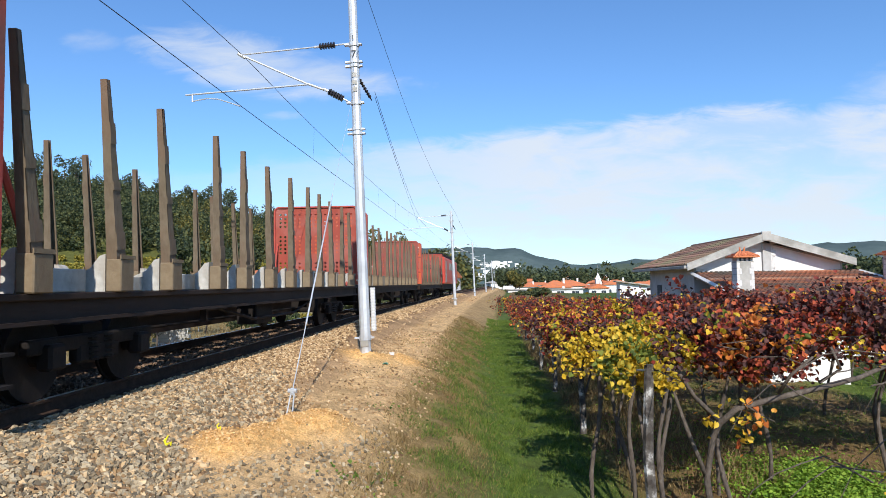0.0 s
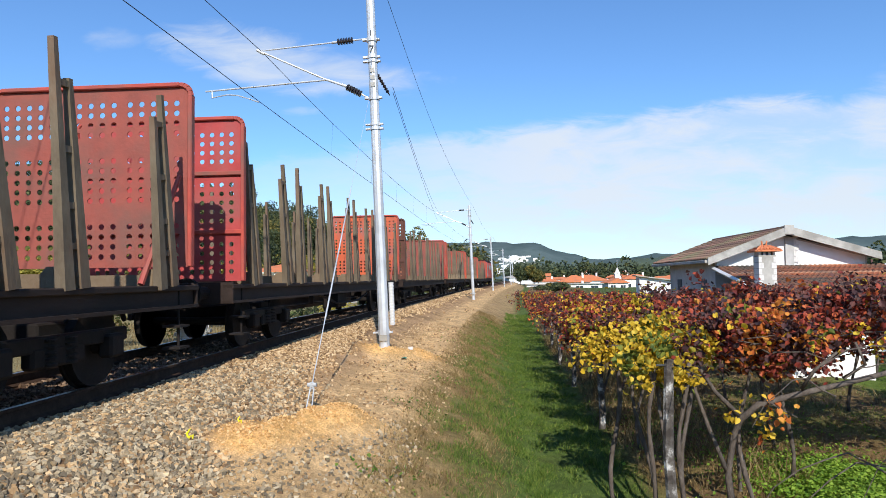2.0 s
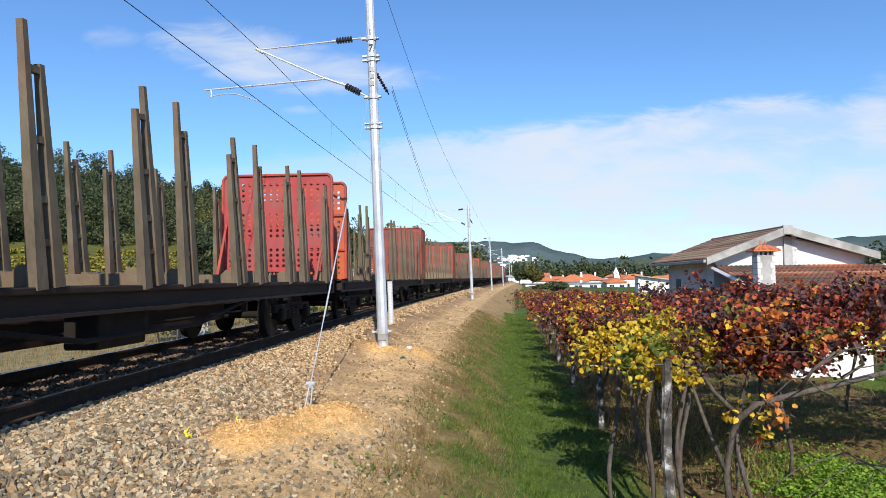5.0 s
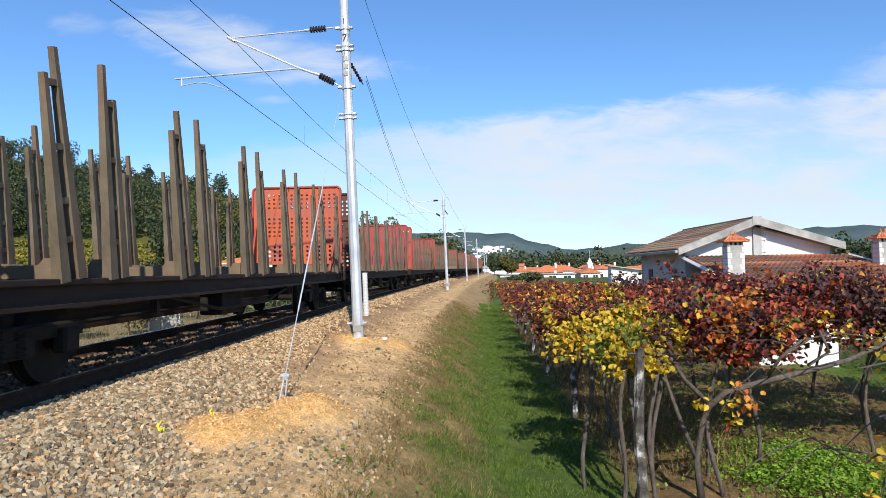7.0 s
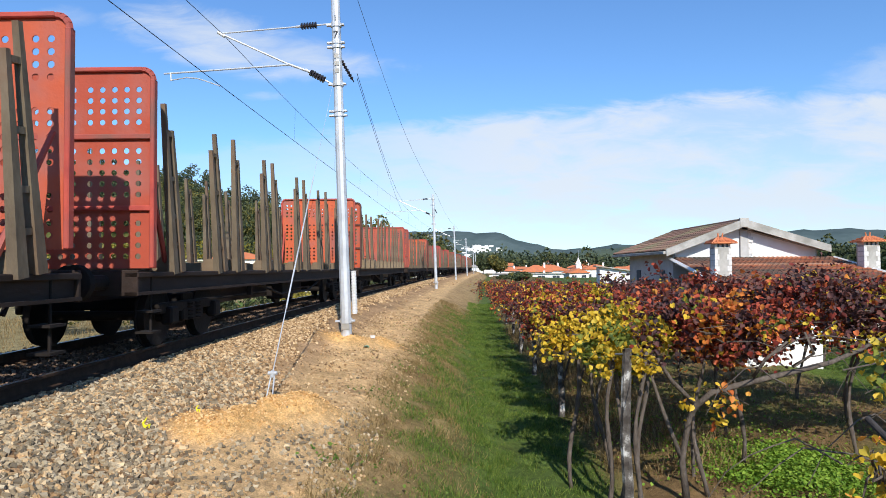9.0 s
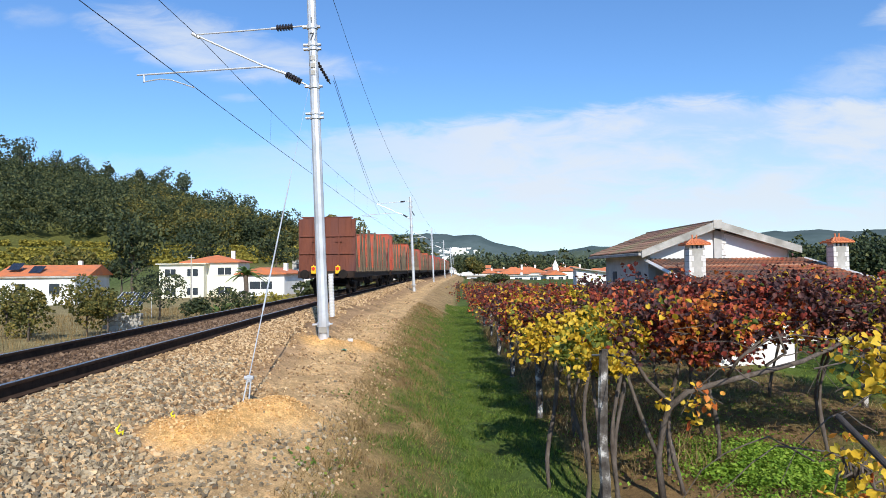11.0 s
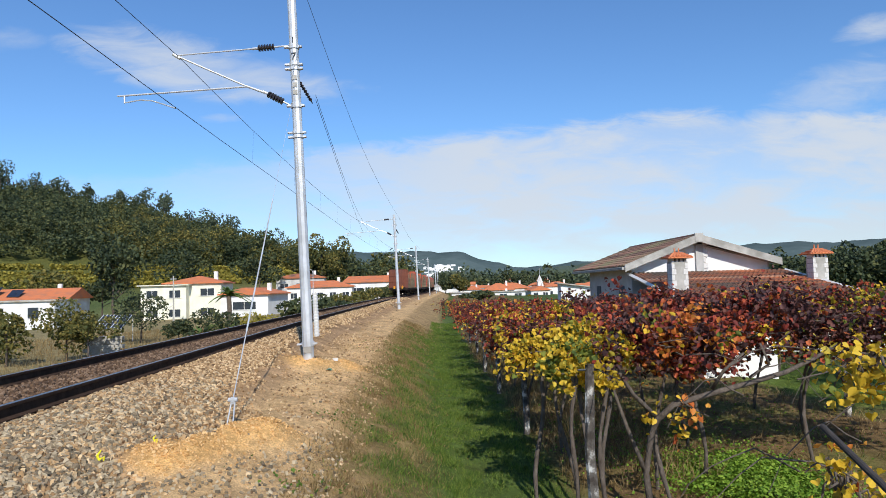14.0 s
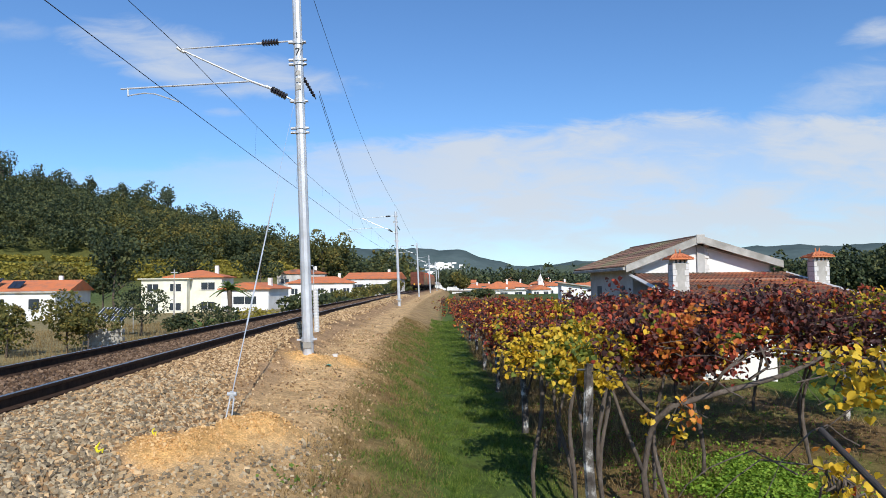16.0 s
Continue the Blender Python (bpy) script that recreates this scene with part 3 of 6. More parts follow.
# ---------------------------------------------------------------- the railway
def sweep(profile, ys, offset, closed=True):
    """A bar of the given (x, z) profile along the line."""
    k = len(profile)
    verts = []
    for y in ys:
        a = math.radians(heading(y))
        for px_, pz_ in profile:
            verts.append((float(tx(y)) + (offset + px_) * math.cos(a), y + (offset + px_) * math.sin(a), pz_))
    faces = []
    for i in range(len(ys) - 1):
        for j in range(k if closed else k - 1):
            j2 = (j + 1) % k
            faces.append((i * k + j, i * k + j2, (i + 1) * k + j2, (i + 1) * k + j))
    return verts, faces


def make_track():
    track = tagged(new("railway_track"), "single broad-gauge railway track with rusty rails on ballast", "railway track", kind="structure")
    ys = np.concatenate([np.arange(-240, 0, 20), np.arange(0, 160, 4), np.arange(160, 481, 16)])
    prof = [(-0.070, -0.172), (0.070, -0.172), (0.070, -0.160), (0.012, -0.140), (0.010, -0.045), (0.036, -0.034), (0.036, -0.006), (0.030, 0.0),
            (-0.030, 0.0), (-0.036, -0.006), (-0.036, -0.034), (-0.010, -0.045), (-0.012, -0.140), (-0.070, -0.160)]
    for off in (-0.87, 0.87):
        v, f = sweep(prof, ys, off)
        idx = [1 if (i % len(prof)) == 7 else 0 for i in range(len(f))]
        part("rail", mesh_of("rail", v, f, [M["rail_side"], M["rail_top"]], idx), None, track, "rusty steel rail with a worn bright top")
    bm = bmesh.new()
    box(bm, -1.3, 1.3, -0.13, 0.13, -0.36, -0.188, bevel=0.02)
    sl = part("sleeper", bm, M["sleeper"], track)
    sl.location = (float(tx(-2)), -2, 0)
    y = -1.4
    while y < 118:
        o = new("sleeper", sl.data)
        o.parent, o.location, o.rotation_euler = track, (float(tx(y)), y, 0), (0, 0, math.radians(heading(y)))
        y += 0.6


def make_stones():
    """Loose ballast, thick on the shoulder and between the rails."""
    r = np.random.default_rng(11)
    shapes = [stone_shape(k) for k in range(6)]

    def lay(n, s0, s1, y0, y1, lo, hi, power=1.0, thin=None):
        s = r.uniform(s0, s1, n)
        y = y0 + (y1 - y0) * r.uniform(0, 1, n) ** power
        if thin is not None:
            keep = r.uniform(0, 1, n) < thin(s, y)
            s, y = s[keep], y[keep]
        x = s + tx(y)
        size = r.uniform(lo, hi, len(x)) * (1 + np.clip(y - 14, 0, 60) * 0.012)
        z = land(x, y) + size * r.uniform(0.0, 0.28, len(x))
        return np.stack([x, y, z], 1), size

    def clear(s, y):
        x = s + tx(y)
        q = np.ones(len(x))
        for mx_, my_, rx_, ry_, h_ in MOUNDS:
            q = np.minimum(q, np.clip((((x - mx_) / rx_) ** 2 + ((y - my_) / ry_) ** 2) - 0.75, 0.02, 1))
        return q

    def body(name, label, sets, material):
        bits = []
        for p, size in sets:
            k = r.integers(0, len(shapes), len(p))
            for j, (v, f) in enumerate(shapes):
                m_ = k == j
                bits.append(scatter(v, f, p[m_], turns(int(m_.sum()), 1.0, r), size[m_]))
        vs, fs, o = [], [], 0
        for v, f in bits:
            vs.append(v)
            fs.append(np.asarray(f) + o)
            o += len(v)
        me = mesh_of(name, np.concatenate(vs), np.concatenate(fs).tolist(), material)
        tagged(new(name, me), label, "ballast", kind="stuff")

    edge = lambda s, y: np.clip((np.clip(3.25 - 0.085 * (y - 5), 2.25, 3.25) + 0.14 * np.sin(y * 2.7) + 0.1 * np.sin(y * 0.9) - s) / 0.4, 0.02, 1) * clear(s, y)
    body("shoulder_ballast", "tan and grey crushed-stone ballast on the track shoulder",
         [lay(19000, 1.0, 3.9, 4.5, 16, 0.03, 0.07, 0.8, edge), lay(11000, 1.0, 3.9, 16, 40, 0.05, 0.09, 1.3, edge),
          lay(3500, 1.0, 3.8, 40, 90, 0.06, 0.10, 1.2, edge), lay(3600, 2.6, 4.7, 4, 26, 0.012, 0.05, 1.0, clear)], M["stone"])
    body("grey_ballast", "fresh grey crushed-stone ballast on the near shoulder",
         [lay(20000, 1.0, 3.9, 3.0, 12, 0.03, 0.07, 1.0, lambda s, y: edge(s, y) * np.clip((12 - y + 0.6 * np.sin(s * 4)) / 5.0, 0, 1)),
          lay(1500, 2.9, 4.5, 4.0, 9, 0.018, 0.055, 1.0, clear)], M["stone_grey"])
    pts, szs = [], []
    for mx_, my_, rx_, ry_, h_ in MOUNDS:
        n = 420
        x, y = r.normal(mx_, rx_ * 0.55, n), r.normal(my_, ry_ * 0.55, n)
        size = r.uniform(0.010, 0.042, n) * r.uniform(0.5, 1.0, n)
        pts.append(np.stack([x, y, land(x, y) + size * 0.1], 1))
        szs.append(size)
    body("sand_crumbs", "crumbs of yellow sandy soil on the dug mounds", [(np.concatenate(pts), np.concatenate(szs))], M["sand_crumb"])
    body("track_ballast", "rust-brown ballast stones between the rails",
         [lay(9000, -0.80, 0.80, 4.0, 28, 0.04, 0.075, 1.2), lay(2500, -0.80, 0.80, 28, 90, 0.05, 0.085, 1.2),
          lay(3500, -2.9, -0.95, 8, 60, 0.05, 0.09, 1.2)], M["stone_rust"])


MAST_Y = [15.2, 54.5, 96.0, 137.0, 178.0, 219.0]
MAST_SIDE = 2.948
MAST_LEAN = -1.86


def mast_place(y):
    return pose(float(tx(y)) + MAST_SIDE, y, 0, 0, MAST_LEAN, heading(y))


def ribbed(bm, a, b, core, rib, count):
    a, b = Vector(a), Vector(b)
    rod(bm, a, b, core, sides=10)
    for k in range(count):
        c = a.lerp(b, (k + 0.5) / count)
        d = (b - a).normalized() * ((b - a).length / count * 0.28)
        rod(bm, c - d, c + d, rib, rib * 0.8, 12)


def make_mast(top, label):
    mast = tagged(new("catenary_mast"), label, "catenary mast", group="masts along the line")
    bm = bmesh.new()
    rod(bm, (0, 0, -0.9), (0, 0, top), 0.125, 0.098, 10)
    part("pole", bm, M["galv"], mast, "pale galvanised tapered steel pole")
    for z, tall in ((6.75, 0.05), (6.34, 0.035), (6.24, 0.035), (5.38, 0.05), (4.76, 0.03), (4.66, 0.03), (-0.03, 0.05)):
        bm = bmesh.new()
        rr = 0.125 - 0.027 * (z + 0.9) / (top + 0.9)
        rod(bm, (0, 0, z - tall), (0, 0, z + tall), rr + 0.022, sides=12)
        box(bm, -rr - 0.12, -rr + 0.02, -0.05, 0.05, z - 0.02, z + 0.02, bevel=0.006)
        box(bm, rr - 0.02, rr + 0.08, -0.05, 0.05, z - 0.02, z + 0.02, bevel=0.006)
        part("clamp", bm, M["galv"], mast)
    bm = bmesh.new()
    box(bm, -0.09, 0.09, -0.135, -0.118, 0.0 - 0.22, -0.08, bevel=0.004)
    part("foot_plate", bm, M["concrete"], mast)
    bm = bmesh.new()
    rod(bm, (-0.5, 0, 6.77), (-2.65, 0, 6.68), 0.018)
    part("top_tube", bm, M["alu"], mast)
    bm = bmesh.new()
    rod(bm, (-0.56, 0, 5.66), (-1.14, 0, 5.90), 0.027)
    rod(bm, (-1.14, 0, 5.90), (-2.65, 0, 6.66), 0.021)
    rod(bm, (-2.58, 0, 6.60), (-2.74, 0, 6.71), 0.035)
    part("bracket_tube", bm, M["alu"], mast)
    bm = bmesh.new()
    rod(bm, (-1.12, 0, 5.88), (-4.02, 0, 5.80), 0.021)
    rod(bm, (-3.86, 0, 5.82), (-3.86, 0, 5.63), 0.02)
    part("registration_tube", bm, M["alu"], mast)
    v, f = tube([(-3.88, 0, 5.64), (-3.50, 0, 5.69), (-3.25, 0, 5.66), (-2.98, 0, 5.56), (-2.73, 0, 5.46)], [0.014] * 5, 6)
    part("steady_arm", mesh_of("steady_arm", v, f, M["alu"]), None, mast)
    for a, b, n in (((-0.44, 0, 6.772), (-0.82, 0, 6.756), 6), ((-0.30, 0, 5.49), (-0.64, 0, 5.69), 6)):
        bm = bmesh.new()
        ribbed(bm, a, b, 0.035, 0.082, n)
        part("insulator", bm, M["porcelain"], mast, "dark ribbed insulator")
        bm = bmesh.new()
        d = (Vector(b) - Vector(a)).normalized()
        rod(bm, Vector(a) - d * 0.32, Vector(a), 0.02)
        part("fitting", bm, M["alu"], mast)
        bm = bmesh.new()
        rod(bm, Vector(b), Vector(b) + d * 0.12, 0.03)
        part("fitting", bm, M["alu"], mast)
    bm = bmesh.new()
    rod(bm, (0.09, 0, 5.95), (0.26, 0.7, 5.62), 0.014)
    for k in range(7):
        c = Vector((0.10, 0.05, 5.92)).lerp(Vector((0.25, 0.66, 5.64)), k / 7)
        rod(bm, c, c + Vector((0.006, 0.03, -0.016)), 0.045, 0.03, 8)
    part("strain_insulator", bm, M["porcelain"], mast)
    mast.matrix_world = mast_place(MAST_Y[0])
    return mast


def painted_number(ch, z, parent, r):
    cu = bpy.data.curves.new("number", "FONT")
    cu.body, cu.size, cu.align_x = ch, 0.24, "CENTER"
    cu.extrude = 0.001
    cu.materials.append(M["wire"])
    tmp = bpy.data.objects.new("tmp", cu)
    scene.collection.objects.link(tmp)
    dg = bpy.context.evaluated_depsgraph_get()
    me = bpy.data.meshes.new_from_object(tmp.evaluated_get(dg))
    bpy.data.objects.remove(tmp)
    ob = part("painted_number", me, None, parent, "black painted digit")
    ob.matrix_basis = Matrix.Translation((0, -r - 0.004, z)) @ pose(0, 0, 0, 90)


def make_masts():
    first = make_mast(8.3, "tall galvanised catenary mast with cantilever, guyed to the sandy bench")
    second = make_mast(7.12, "galvanised catenary mast with cantilever beside the track")
    second.matrix_world = mast_place(MAST_Y[1])
    for y in MAST_Y[2:]:
        copy_thing(second, mast_place(y))
    for ch, z in (("1", 6.78), ("7", 6.42)):
        painted_number(ch, z, first, 0.108)
    for k in range(3):
        bm = bmesh.new()
        box(bm, -0.05, 0.05, -0.115, -0.104, 5.62 + k * 0.17, 5.72 + k * 0.17)
        part("painted_bar", bm, M["concrete"], first)
    bm = bmesh.new()
    rod(bm, (0.19, 0.10, 0.12), (0.19, 0.10, 1.10), 0.05, sides=12)
    sleeve = part("ribbed_sleeve", bm, M["white_plastic"], first, "white ribbed cable sleeve strapped to the mast")
    bm = bmesh.new()
    rod(bm, (0, 0, 0), (0, 0, 0.05), 0.058, 0.066, 12)
    ring = part("sleeve_ring", bm, M["white_plastic"], sleeve)
    ring.location = (0.19, 0.10, 0.14)
    for k in range(1, 14):
        more = new("sleeve_ring", ring.data)
        more.parent, more.location = sleeve, (0.19, 0.10, 0.14 + k * 0.07)
    base = first.matrix_world.translation
    # guy from the mast down to its ground anchor
    guy = tagged(new("guy_wire"), "pale guy wire with steel anchor rods in the sand", "guy wire")
    a, b = Vector((base.x - 0.27, base.y - 0.1, 5.38)), Vector((-2.50, 8.62, -0.60))
    bm = bmesh.new()
    rod(bm, a, a.lerp(b, 0.42), 0.003, sides=6)
    part("wire", bm, M["galv"], guy)
    bm = bmesh.new()
    rod(bm, a.lerp(b, 0.80), a.lerp(b, 0.945), 0.008, sides=6)
    part("wire", bm, M["galv"], guy)
    bm = bmesh.new()
    rod(bm, a.lerp(b, 0.42), a.lerp(b, 0.80), 0.011, 0.013, 8)
    part("sleeve", bm, M["galv"], guy, "pale grey guy sleeve")
    bm = bmesh.new()
    c = a.lerp(b, 0.94)
    rod(bm, c + Vector((-0.06, 0, 0)), c + Vector((0.06, 0, 0)), 0.028, sides=10)
    box(bm, -0.03, 0.03, -0.025, 0.025, -0.06, 0.035, Matrix.Translation(c), 0.01)
    part("turnbuckle", bm, M["galv"], guy)
    for dx in (-0.055, 0.06):
        bm = bmesh.new()
        rod(bm, c + Vector((dx * 0.4, 0, -0.04)), b + Vector((dx, -0.05, -0.25)), 0.010)
        part("anchor_rod", bm, M["galv"], guy)


def make_wires():
    def span(pts, r, name, label):
        v, f = tube(pts, [r] * len(pts), 5)
        tagged(new(name, mesh_of(name, v, f, M["wire"])), label, "overhead wire")

    ys = [-26.0] + MAST_Y
    contact, mess, feed, aux, aux2 = [], [], [], [], []
    for i in range(len(ys) - 1):
        for k in range(12):
            u = k / 12
            y = ys[i] + (ys[i + 1] - ys[i]) * u
            sag = 4 * u * (1 - u)
            x = float(tx(y))
            st = 0.2 * math.exp(-((y - 30) / 14) ** 2)
            low = 5.37 - 0.005 * min(max(y - 15.2, -5), 40)
            z1 = 6.57 - (0.15 if i == 0 else 0.33) * sag
            contact.append((x + st, y, low))
            mess.append((x + 0.04 + st, y, z1))
            feed.append((x + MAST_SIDE + 0.14, y, (7.75 if i == 0 else 7.75 - 0.8 * u if i == 1 else 6.95) - 0.35 * sag))
            if i == 1:
                x0 = float(tx(MAST_Y[0])) + MAST_SIDE + 0.2
                x1 = float(tx(MAST_Y[1])) + 0.3
                aux.append((x0 + (x1 - x0) * u, y + 0.4 * (1 - u), 5.62 - 0.1 * u - 0.22 * sag))
                aux2.append((x0 + (x1 - x0) * u, y + 0.4 * (1 - u), 5.74 + 0.8 * u - 0.45 * sag))
            if k in (2, 4, 6, 8, 10):
                span([(x + st, y, low), (x + 0.04 + st, y, z1)], 0.0025, "dropper_wire", "thin dropper wire between catenary wires")
    span(contact, 0.0085, "contact_wire", "dark contact wire over the track")
    span(mess, 0.0075, "messenger_wire", "dark sagging messenger wire over the track")
    span(feed, 0.006, "feeder_wire", "thin feeder wire along the mast tops")
    span(aux, 0.006, "return_wire", "thin anchored wire running from mast to track")
    span(aux2, 0.006, "return_wire", "thin anchored wire running from mast to track")


make_track()
make_stones()
make_masts()
make_wires()

# ---------------------------------------------------------------- the timber train
PITCH, SPEED, FRONT0, GAP = 19.25, 21.7, 23.35, 2.05
WAGON = PITCH - GAP


def perforated_panel(w, z0, z1, face):
    """A wagon end wall with three tiers of round holes, rounded top corners and a folded rim."""
    cols = [-2, -1, 0, 1, 2]
    xs = [g + 0.165 * c for g in (-0.89, 0.0, 0.89) for c in cols]
    h = z1 - z0
    rows = [z0 + h * q for q in (0.06, 0.115, 0.17, 0.225)] + [z0 + h * q for q in (0.37, 0.425, 0.48, 0.535, 0.59)] + [z0 + h * q for q in (0.735, 0.79, 0.845, 0.90)]
    gx = [-w / 2] + [x for k in range(len(xs)) for x in (xs[k] - 0.055, xs[k] + 0.055)] + [w / 2]
    gz = [z0] + [z for k in range(len(rows)) for z in (rows[k] - 0.05, rows[k] + 0.05)] + [z1]
    bm = bmesh.new()
    grid = {}

    def vert(i, j):
        if (i, j) not in grid:
            x, z = gx[i], gz[j]
            if i in (0, len(gx) - 1) and j == len(gz) - 1:
                x, z = x * 0.955, z - 0.03
            grid[i, j] = bm.verts.new((x, 0, z))
        return grid[i, j]

    for i in range(len(gx) - 1):
        for j in range(len(gz) - 1):
            q = [vert(i, j), vert(i + 1, j), vert(i + 1, j + 1), vert(i, j + 1)]
            if i % 2 and j % 2:
                cx, cz = (gx[i] + gx[i + 1]) / 2, (gz[j] + gz[j + 1]) / 2
                ring = [bm.verts.new((cx + 0.041 * math.cos(a), 0, cz + 0.041 * math.sin(a))) for a in [math.pi * (k * 2 + 1) / 8 for k in range(8)]]
                for k, (a, b_) in enumerate(((5, 6), (7, 0), (1, 2), (3, 4))):
                    bm.faces.new((q[k], q[(k + 1) % 4], ring[b_], ring[a]))
                for k, (a, b_) in enumerate(((4, 5), (6, 7), (0, 1), (2, 3))):
                    bm.faces.new((q[k], ring[b_], ring[a]))
            else:
                bm.faces.new(q)
    bmesh.ops.recalc_face_normals(bm, faces=bm.faces)
    got = bmesh.ops.extrude_face_region(bm, geom=bm.faces[:])
    bmesh.ops.translate(bm, vec=(0, 0.012, 0), verts=[g for g in got["geom"] if isinstance(g, bmesh.types.BMVert)])
    bmesh.ops.recalc_face_normals(bm, faces=bm.faces)
    return bm


def panel_rim(w, z0, z1):
    bm = bmesh.new()
    t = 0.03
    box(bm, -w / 2 - t, -w / 2 + t, -0.05, 0.06, z0, z1 - 0.14, bevel=0.012)
    box(bm, w / 2 - t, w / 2 + t, -0.05, 0.06, z0, z1 - 0.14, bevel=0.012)
    box(bm, -w / 2 + 0.14, w / 2 - 0.14, -0.05, 0.06, z1 - t, z1 + t, bevel=0.012)
    for sg in (-1, 1):
        for k in range(4):
            a0, a1 = k * math.pi / 8, (k + 1) * math.pi / 8
            c = (sg * (w / 2 - 0.15), z1 - 0.15)
            rod(bm, (c[0] + sg * 0.15 * math.cos(a0), 0, c[1] + 0.15 * math.sin(a0)), (c[0] + sg * 0.15 * math.cos(a1), 0, c[1] + 0.15 * math.sin(a1)), 0.04, sides=6)
    return bm


def end_wall(parent, z0, z1, face, y):
    """Perforated sheet with its rim and folded ribs."""
    w = 2.84
    sheet = part("end_wall", perforated_panel(w, z0, z1, face), M["panel"], parent, "red perforated steel end wall")
    sheet.location = (0, y, 0)
    part("rim", panel_rim(w, z0, z1), M["panel_frame"], sheet)
    for q in (0.30, 0.66):
        bm = bmesh.new()
        zc = z0 + (z1 - z0) * q
        box(bm, -w / 2, w / 2, 0.012 if face > 0 else -0.05, 0.06 if face > 0 else 0.0, zc - 0.035, zc + 0.035, bevel=0.01)
        part("rib", bm, M["panel_frame"], sheet)
    return sheet


def stake_single(bm):
    """A tapered folded-steel stake, open to the load, patched with welded plates."""
    for sg in (-1, 1):
        v = [bm.verts.new(p) for p in ((-0.065, sg * 0.108, 1.2), (0.065, sg * 0.108, 1.2), (0.03, sg * 0.036, 3.56), (-0.045, sg * 0.036, 3.56))]
        w = [bm.verts.new((p.co.x, p.co.y - sg * 0.018, p.co.z)) for p in v]
        for q in (v, w):
            bm.faces.new(q)
        for k in range(4):
            bm.faces.new((v[k], v[(k + 1) % 4], w[(k + 1) % 4], w[k]))
    v = [bm.verts.new(p) for p in ((0.065, -0.108, 1.2), (0.065, 0.108, 1.2), (0.03, 0.036, 3.56), (0.03, -0.036, 3.56))]
    w = [bm.verts.new((p.co.x - 0.018, p.co.y, p.co.z)) for p in v]
    bm.faces.new(v)
    bm.faces.new(w)
    bmesh.ops.recalc_face_normals(bm, faces=bm.faces)
    for z, tall in ((1.72, 0.10), (2.35, 0.05), (2.95, 0.12)):
        hw = 0.108 - 0.072 * (z - 1.2) / 2.36
        x = 0.065 - 0.035 * (z - 1.2) / 2.36
        box(bm, x - 0.01, x + 0.012, -hw - 0.002, hw + 0.002, z - tall, z + tall)


def stake_double(bm, first_tall):
    """Two leaning slats, one taller than the other, joined by short rungs."""
    legs = ((-0.13, -0.115, 3.56), (0.12, 0.085, 3.20)) if first_tall else ((-0.15, -0.125, 3.22), (0.15, 0.075, 3.50))
    for y0, y1, top in legs:
        v = []
        for z, yc, hw, hx in ((1.12, y0, 0.078, 0.055), (2.1, (y0 + y1) / 2, 0.054, 0.045), (top, y1, 0.032, 0.032)):
            v.append([bm.verts.new((sx * hx, yc + sy * hw, z)) for sx, sy in ((-1, -1), (1, -1), (1, 1), (-1, 1))])
        for a, b in ((v[0], v[1]), (v[1], v[2])):
            for k in range(4):
                bm.faces.new((a[k], a[(k + 1) % 4], b[(k + 1) % 4], b[k]))
        bm.faces.new(v[2])
        bm.faces.new(v[0][::-1])
    for z in (1.55, 1.95, 2.5, 3.14):
        box(bm, -0.03, 0.03, -0.09, 0.07, z - 0.035, z + 0.03)
    bmesh.ops.recalc_face_normals(bm, faces=bm.faces)


def pocket(bm):
    box(bm, -0.085, 0.095, -0.145, 0.145, 1.13, 1.50, bevel=0.012)
    box(bm, 0.09, 0.105, -0.16, 0.16, 1.50, 1.545)


def wheel_mesh():
    bm = bmesh.new()
    for a, b, r in ((-0.07, 0.065, 0.455), (-0.07, -0.04, 0.487)):
        rod(bm, (a, 0, 0), (b, 0, 0), r, sides=24)
    rod(bm, (0.06, 0, 0), (0.16, 0, 0), 0.10, sides=12)
    me = bpy.data.meshes.new("wheel")
    bm.to_mesh(me)
    bm.free()
    me.materials.append(M["under"])
    return me


def make_bogie(parent, y, wheel):
    bm = bmesh.new()
    for sg in (-1, 1):
        x = sg * 1.03
        box(bm, x - 0.06, x + 0.06, -1.25, 1.25, 0.50, 0.66, bevel=0.02)
        box(bm, x - 0.07, x + 0.07, -0.42, 0.42, 0.34, 0.56, bevel=0.03)
        for wy in (-0.9, 0.9):
            box(bm, x - 0.02, x + 0.15, wy - 0.14, wy + 0.14, 0.33, 0.60, bevel=0.03)
        for k in (-0.16, 0.16):
            for j in range(5):
                rod(bm, (x + 0.05, k, 0.36 + j * 0.06), (x + 0.05, k, 0.385 + j * 0.06), 0.085, sides=10)
    box(bm, -1.0, 1.0, -0.22, 0.22, 0.50, 0.78, bevel=0.02)
    for wy in (-0.9, 0.9):
        rod(bm, (-0.95, wy, 0.46), (0.95, wy, 0.46), 0.075, sides=10)
    bg_ = part("bogie", bm, M["under"], parent, "dark two-axle bogie with coil springs")
    bg_.location = (0, y, 0)
    for wy in (-0.9, 0.9):
        for sg in (-1, 1):
            w = new("wheel", wheel)
            w.parent, w.location = bg_, (sg * 0.835, wy, 0.46)
            if sg < 0:
                w.rotation_euler = (0, 0, math.pi)


